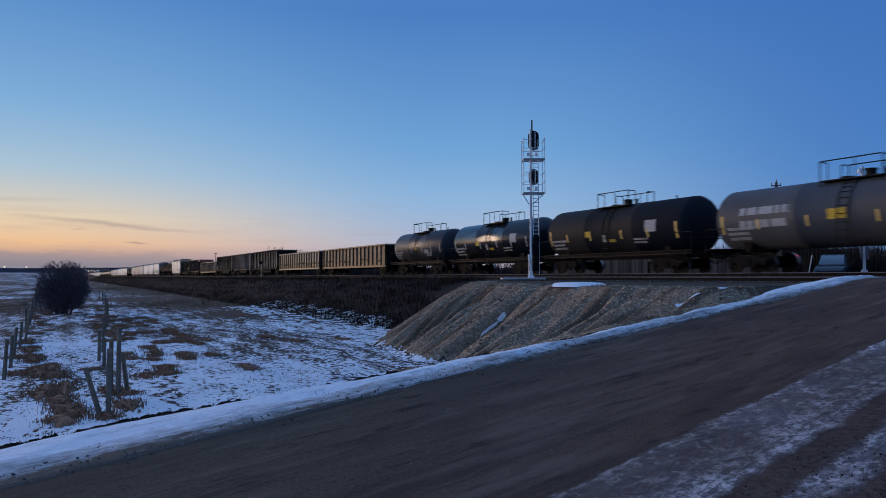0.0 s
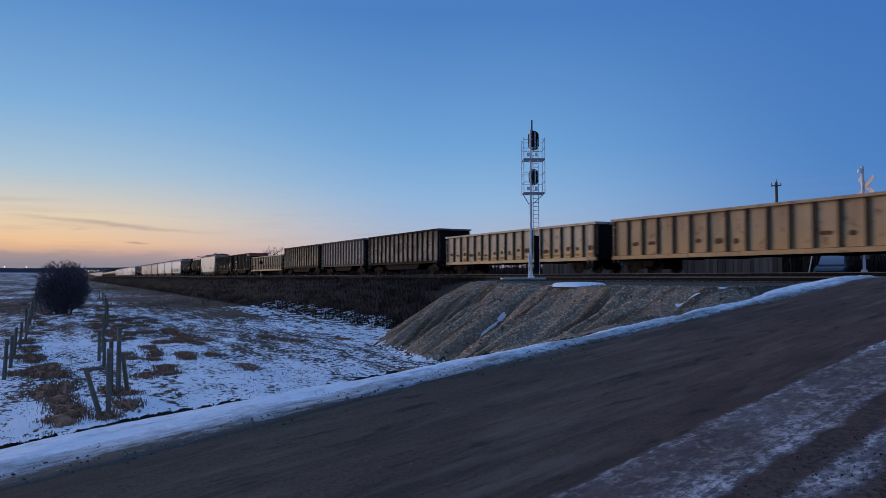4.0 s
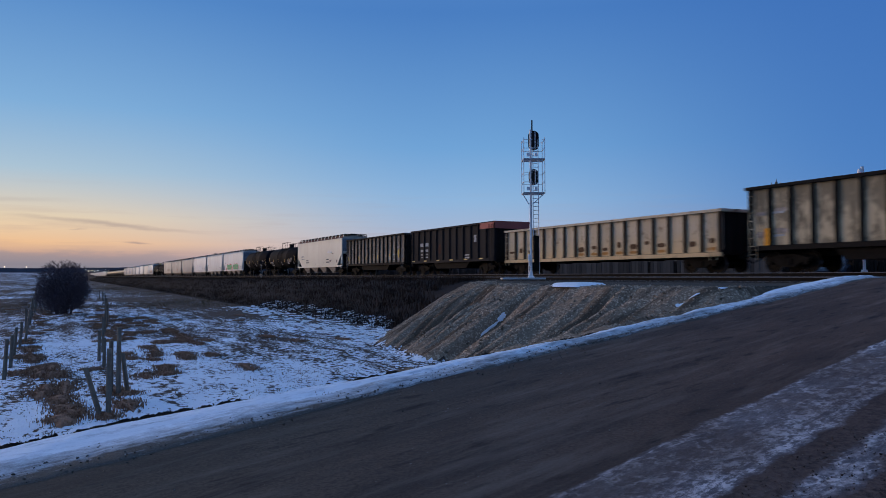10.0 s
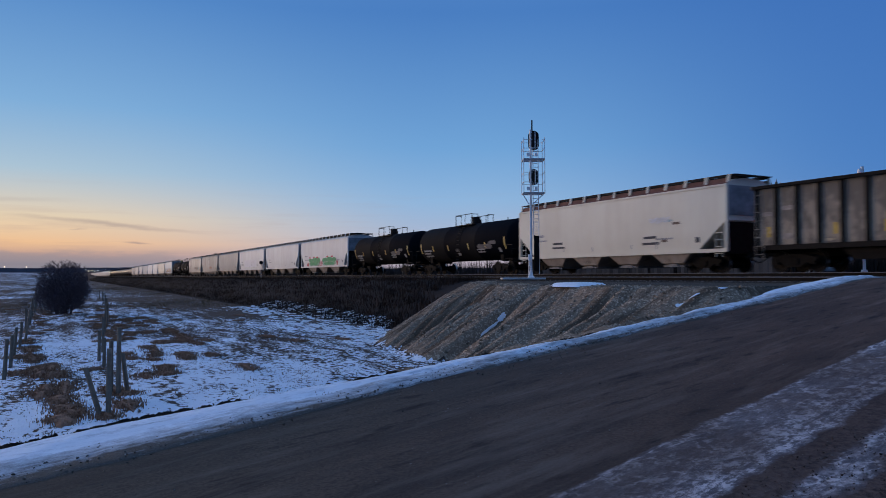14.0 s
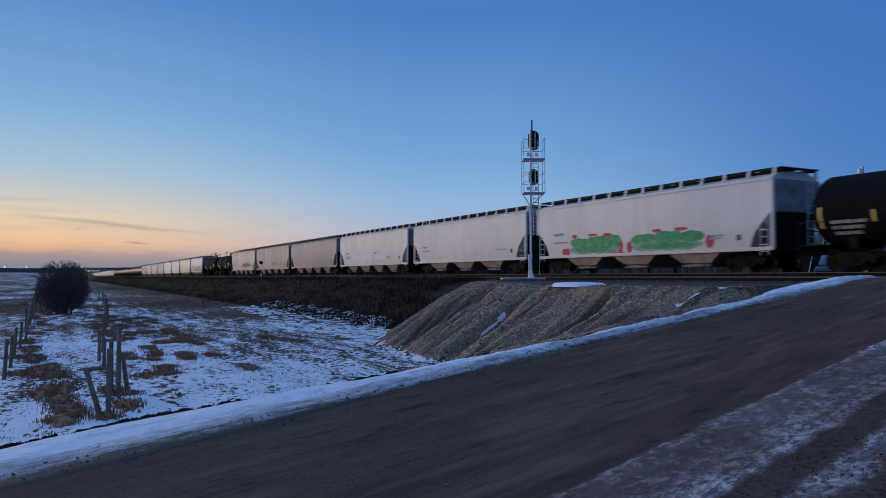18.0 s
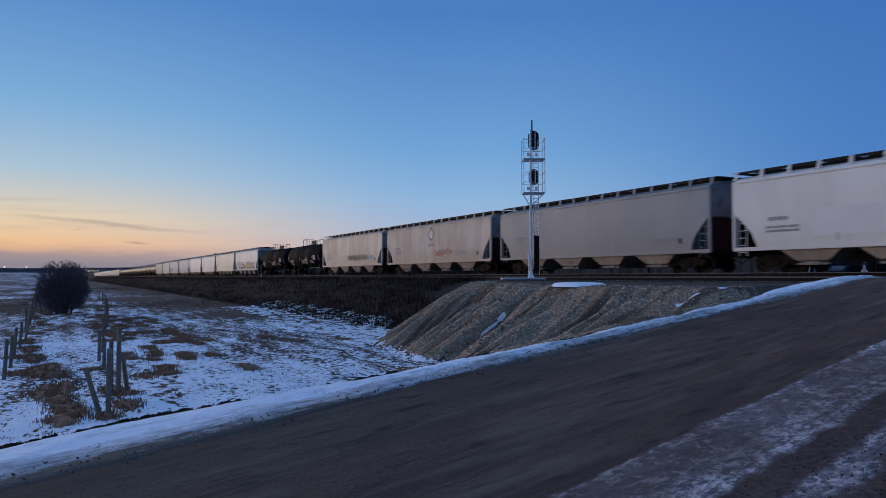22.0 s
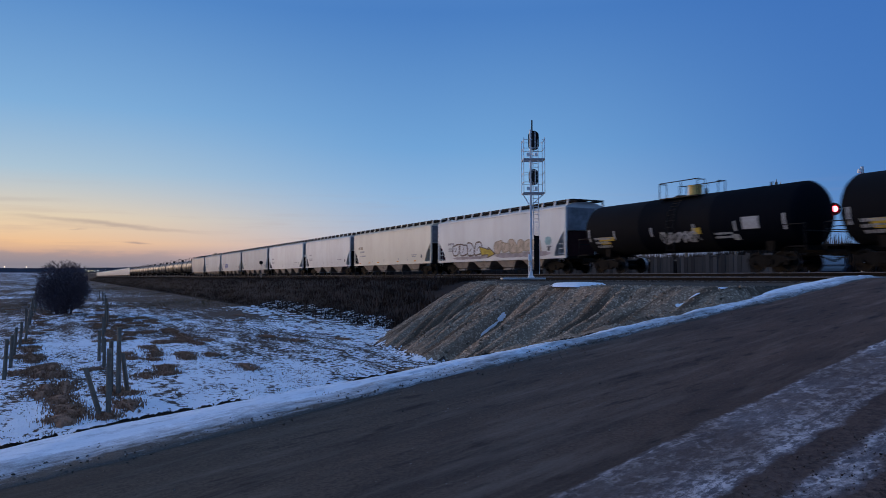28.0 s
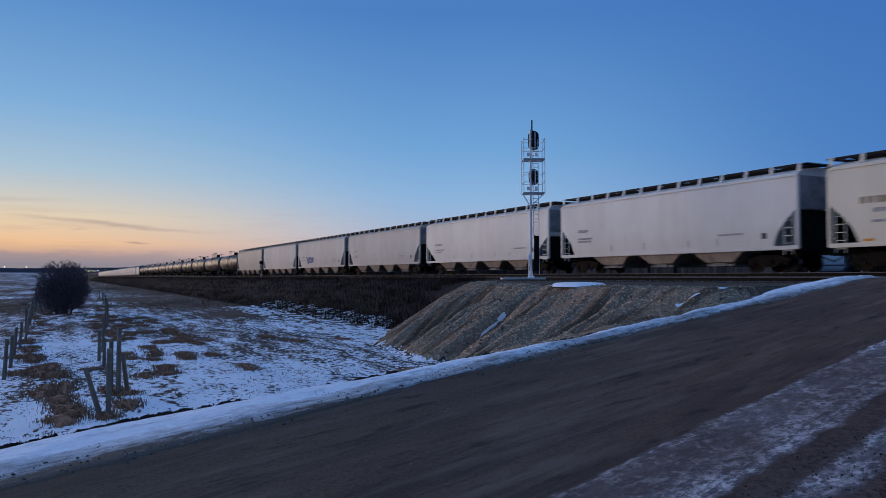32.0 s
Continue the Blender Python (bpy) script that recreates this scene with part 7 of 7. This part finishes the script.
    def far_clumps():
        x = -48 - 190 * rnd.random() ** 1.3
        y = rnd.uniform(-45, 12) if rnd.random() < 0.5 else rnd.uniform(-9, 12)
        if noise.noise((x * 0.05, y * 0.09, 3)) < -0.05:
            return None
        z, k = land(x, y)
        return x, y, z, rnd.uniform(0.10, 0.32), 16, 0.35
    field("field_clumps", "unmown clumps of tan grass across the field", 2600, far_clumps, M["grass"])

    def bank():
        x = -26 - 560 * rnd.random() ** 2.0
        y = rnd.uniform(12.4, 20.8)
        z, k = land(x, y)
        if k != 1 or (x > -35 and y > 16.5):
            return None
        return x, y, z, rnd.uniform(0.18, 0.42), rnd.randint(7, 12), 0.16 - x * 0.0012
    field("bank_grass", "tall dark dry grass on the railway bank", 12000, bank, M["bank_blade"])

    def lip():
        u = rnd.uniform(-6, 7)
        l = -bank_width(u) + 0.02 + rnd.gauss(0, 0.03)
        p = ROAD_A + ROAD_H * u + ROAD_G * l
        if noise.noise((u * 0.8, 2, 0)) < -0.12:
            return None
        return p.x, p.y, road_z(u) - 0.03, rnd.uniform(0.006, 0.020), 12, 0.05
    field("verge_grass", "dead grass along the crumbling verge", 800, lip, M["stubble"])


def hedges():
    """Low bare brush along the far side of the line."""
    rnd = random.Random(9)
    verts, faces = [], []

    def sprout(x, y, z, tall):
        h = rnd.uniform(0.7, 2.0) * (1.1 + 0.6 * noise.noise((x * 0.09, y * 0.1, 1))) * (1 + 0.75 * smooth(-52, -75, x)) * tall
        a, t = rnd.random() * 6.28, 0.03 + 0.05 * rnd.random()
        lx, ly = rnd.gauss(0, 0.3), rnd.gauss(0, 0.3)
        b = len(verts)
        verts.extend(((x - math.cos(a) * t, y - math.sin(a) * t, z), (x + math.cos(a) * t, y + math.sin(a) * t, z), (x + lx, y + ly, z + h),
                      (x + lx * 0.4 + 0.35 * math.cos(a), y + ly * 0.4, z + h * 0.8), (x + lx * 0.4 - 0.3 * math.cos(a), y, z + h * 0.7)))
        faces.extend(((b, b + 1, b + 2), (b, b + 1, b + 3), (b, b + 1, b + 4)))

    for _ in range(16000):
        x = -24 - 330 * rnd.random() ** 1.3
        y = 46 + 26 * rnd.random() + 4 * noise.noise((x * 0.05, 0, 0))
        if noise.noise((x * 0.07, y * 0.1, 6)) < -0.22:
            continue
        z = ground_at(x, y) - 0.05
        sprout(x, y, z, 1.0)
    for _ in range(26000):      # the thicket right behind the fence and the crossing
        x, y = rnd.uniform(-66, -8), 47.5 + 9 * rnd.random()
        sprout(x, y, ground_at(x, y) - 0.05, 1.75 - 0.5 * smooth(-48, -62, x))
    me = bpy.data.meshes.new("brush")
    me.from_pydata(verts, [], faces)
    me.materials.append(M["twig"])
    tagged(new("brush", me), "low leafless brush beyond the railway", "brush", "", "stuff")


def hills():
    """The far ridge with its belt of trees."""
    bm = bmesh.new()
    bot, top = [], []
    for i in range(260):
        a = radians(-50 + 100 * i / 259)
        x, y = -3300 * math.cos(a), 3300 * math.sin(a)
        h = 37 + 6 * noise.noise((a * 3.1, 0, 0)) + 5 * noise.noise((a * 14, 3, 0)) + 2.5 * noise.noise((a * 70, 5, 0))
        if a > 0.05:
            h += 6 * smooth(0.05, 0.5, a)
        bot.append(bm.verts.new((x, y, -4)))
        top.append(bm.verts.new((x * 1.01, y * 1.01, 1.6 + h)))
    for i in range(259):
        bm.faces.new((bot[i], bot[i + 1], top[i + 1], top[i]))
    structure("backdrop", bm, M["ridge"], "far wooded ridge under the evening sky")


def town_lights():
    for k, (x, y, zz, mat) in enumerate([(-2600, -171, 32, "town_warm"), (-2600, -113, 31, "town_warm"), (-2600, 51, 26, "town_white"), (-2600, 69, 21, "town_warm"), (-2600, 60, 20, "town_warm"), (-2600, 109, 26, "town_white"), (-2600, 86, 22, "town_white"), (-2600, 118, 21, "town_warm"), (-2600, 77, 20, "town_warm")]):
        e = thing("street_lamp", "distant lit street lamp at the edge of town", "street lamp", "town street lamps", pose(x, y, 0))
        bm = bmesh.new()
        rod(bm, (0, 0, 0), (0, 0, zz), 0.3, 6)
        part("pole", bm, M["under"], e)
        bm = bmesh.new()
        bmesh.ops.create_icosphere(bm, subdivisions=1, radius=1.25 if k in (0, 1, 2, 5) else 1.0, matrix=Matrix.Translation((0, 0, zz)))
        part("lamp_globe", bm, M[mat], e, "glowing lamp")


M["stubble"] = varied("frosted_stubble", (0.06, 0.045, 0.03), (0.20, 0.15, 0.10))
M["twig"] = plain("dark_twigs", (0.035, 0.027, 0.023), 0.9)
M["board"] = varied("grey_boards", (0.050, 0.048, 0.047), (0.125, 0.12, 0.115), 0.9, False)
M["glass"] = plain("car_glass", (0.09, 0.115, 0.14), 0.15, 0.4, 0.05, 6.0, 0.0, 0.5)
M["car_paint"] = plain("dark_blue_car_paint", (0.02, 0.025, 0.035), 0.3, 0.3, 0.1)
M["clean_snow"] = plain("old_clean_snow", (0.78, 0.80, 0.83), 0.8, 0, 0.06, 5.0, 0.3)
M["crumb"] = varied("gravel_crumbs", (0.05, 0.046, 0.042), (0.22, 0.20, 0.18))
M["mud_crumb"] = varied("frozen_mud_crumbs", (0.03, 0.021, 0.017), (0.12, 0.088, 0.074))
M["bush"] = plain("purple_brown_twigs", (0.145, 0.112, 0.122), 0.9)
M["ballast_stone"] = varied("ballast_stones", (0.05, 0.047, 0.045), (0.22, 0.205, 0.19))
M["tuft"] = varied("matted_brown_grass", (0.19, 0.105, 0.066), (0.42, 0.25, 0.160))
M["clod"] = plain("dark_turf", (0.035, 0.026, 0.020), 0.95, 0, 0.5, 9.0, 0.6)
M["mat"] = plain("dead_grass_mat", (0.25, 0.138, 0.090), 0.95, 0, 0.5, 7.0, 0.6)
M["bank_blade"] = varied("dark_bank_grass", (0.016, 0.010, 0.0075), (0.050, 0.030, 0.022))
M["ridge"] = plain("blue_ridge", (0.07, 0.07, 0.085), 0.95, 0, 0.35, 0.02, 0.0)
M["red_lit"] = glow("lit_red_lens", (1.0, 0.03, 0.04), 60.0)
M["town_warm"] = glow("warm_town_lamp", (1.0, 0.75, 0.45), 7.0)
M["town_white"] = glow("white_town_lamp", (1.0, 0.95, 0.85), 7.0)

signal_mast()
crossing_signal(-22.1, 33.9, 40, M["red_lit"], 1.55)
fences()
shrub(-52.4, -0.25, 3.6, 3.3, 30, "willow_bush", "dense leafless willow bush in the snowy field", 3, M["bush"])
shrub(-57.0, -2.6, 1.6, 1.4, 8, "bare_shrub", "low bare shrub by the fence", 8, M["twig"])
board_fence()
leaning_stake(-32.6, 43.8, 2.0, 0.5)
track_sign(-95.0, 22.2)
parked_car(-31.6, 45.2, -62, M["car_paint"], "dark parked car with pale sky in its windscreen")
utility_pole(-47.62, 60, 10.9, 30, True)
utility_pole(-287.5, 50, 11.1, 20)
utility_pole(-112.5, 50, 8.2, 20)
bare_tree(-493, 120, 24, 1)
bare_tree(-470, 124, 19, 2)
bare_tree(-453, 130, 20, 3)
bare_tree(-505, 128, 16, 4)
bare_tree(-300, 90, 10, 5)
snow_patches()
toe_drifts()
stones()
grass()
hedges()
hills()
town_lights()


# ------------------------------------------------------------------ what moves
SPEED = 13.67
LAG = [(0, 6.7), (6, 3.37), (9, 2.1), (13, 0.85), (17, 0.3), (21, 0.0), (32, 0.0)]


def run(t):
    """Metres that the train has gone at t seconds: it gathers a little speed at first."""
    for (t0, a), (t1, b) in zip(LAG, LAG[1:]):
        if t <= t1:
            return SPEED * t + a + (b - a) * (t - t0) / (t1 - t0)
    return SPEED * t


def motions():
    for car, q in TRAIN:
        walk(car, [(t, pose(q + run(t), TRACK_Y, RAIL_Z)) for t in range(33)])
    wheels = [o for o in scene.objects if o.name.startswith("wheelset")]
    for x in (0.89, -0.89):
        store = [o for o in wheels if o.location.x * x > 0]
        first = store[0]
        walk(first, [(k / 30, pose(x, 0, WHEEL_R) @ Matrix.Rotation(run(k / 30) / WHEEL_R, 4, "Y")) for k in range(961)])
        keys = first.animation_data
        for o in store[1:]:
            o.rotation_mode = "QUATERNION"
            d = o.animation_data_create()
            d.action = keys.action
            d.action_slot = keys.action_slot


motions()
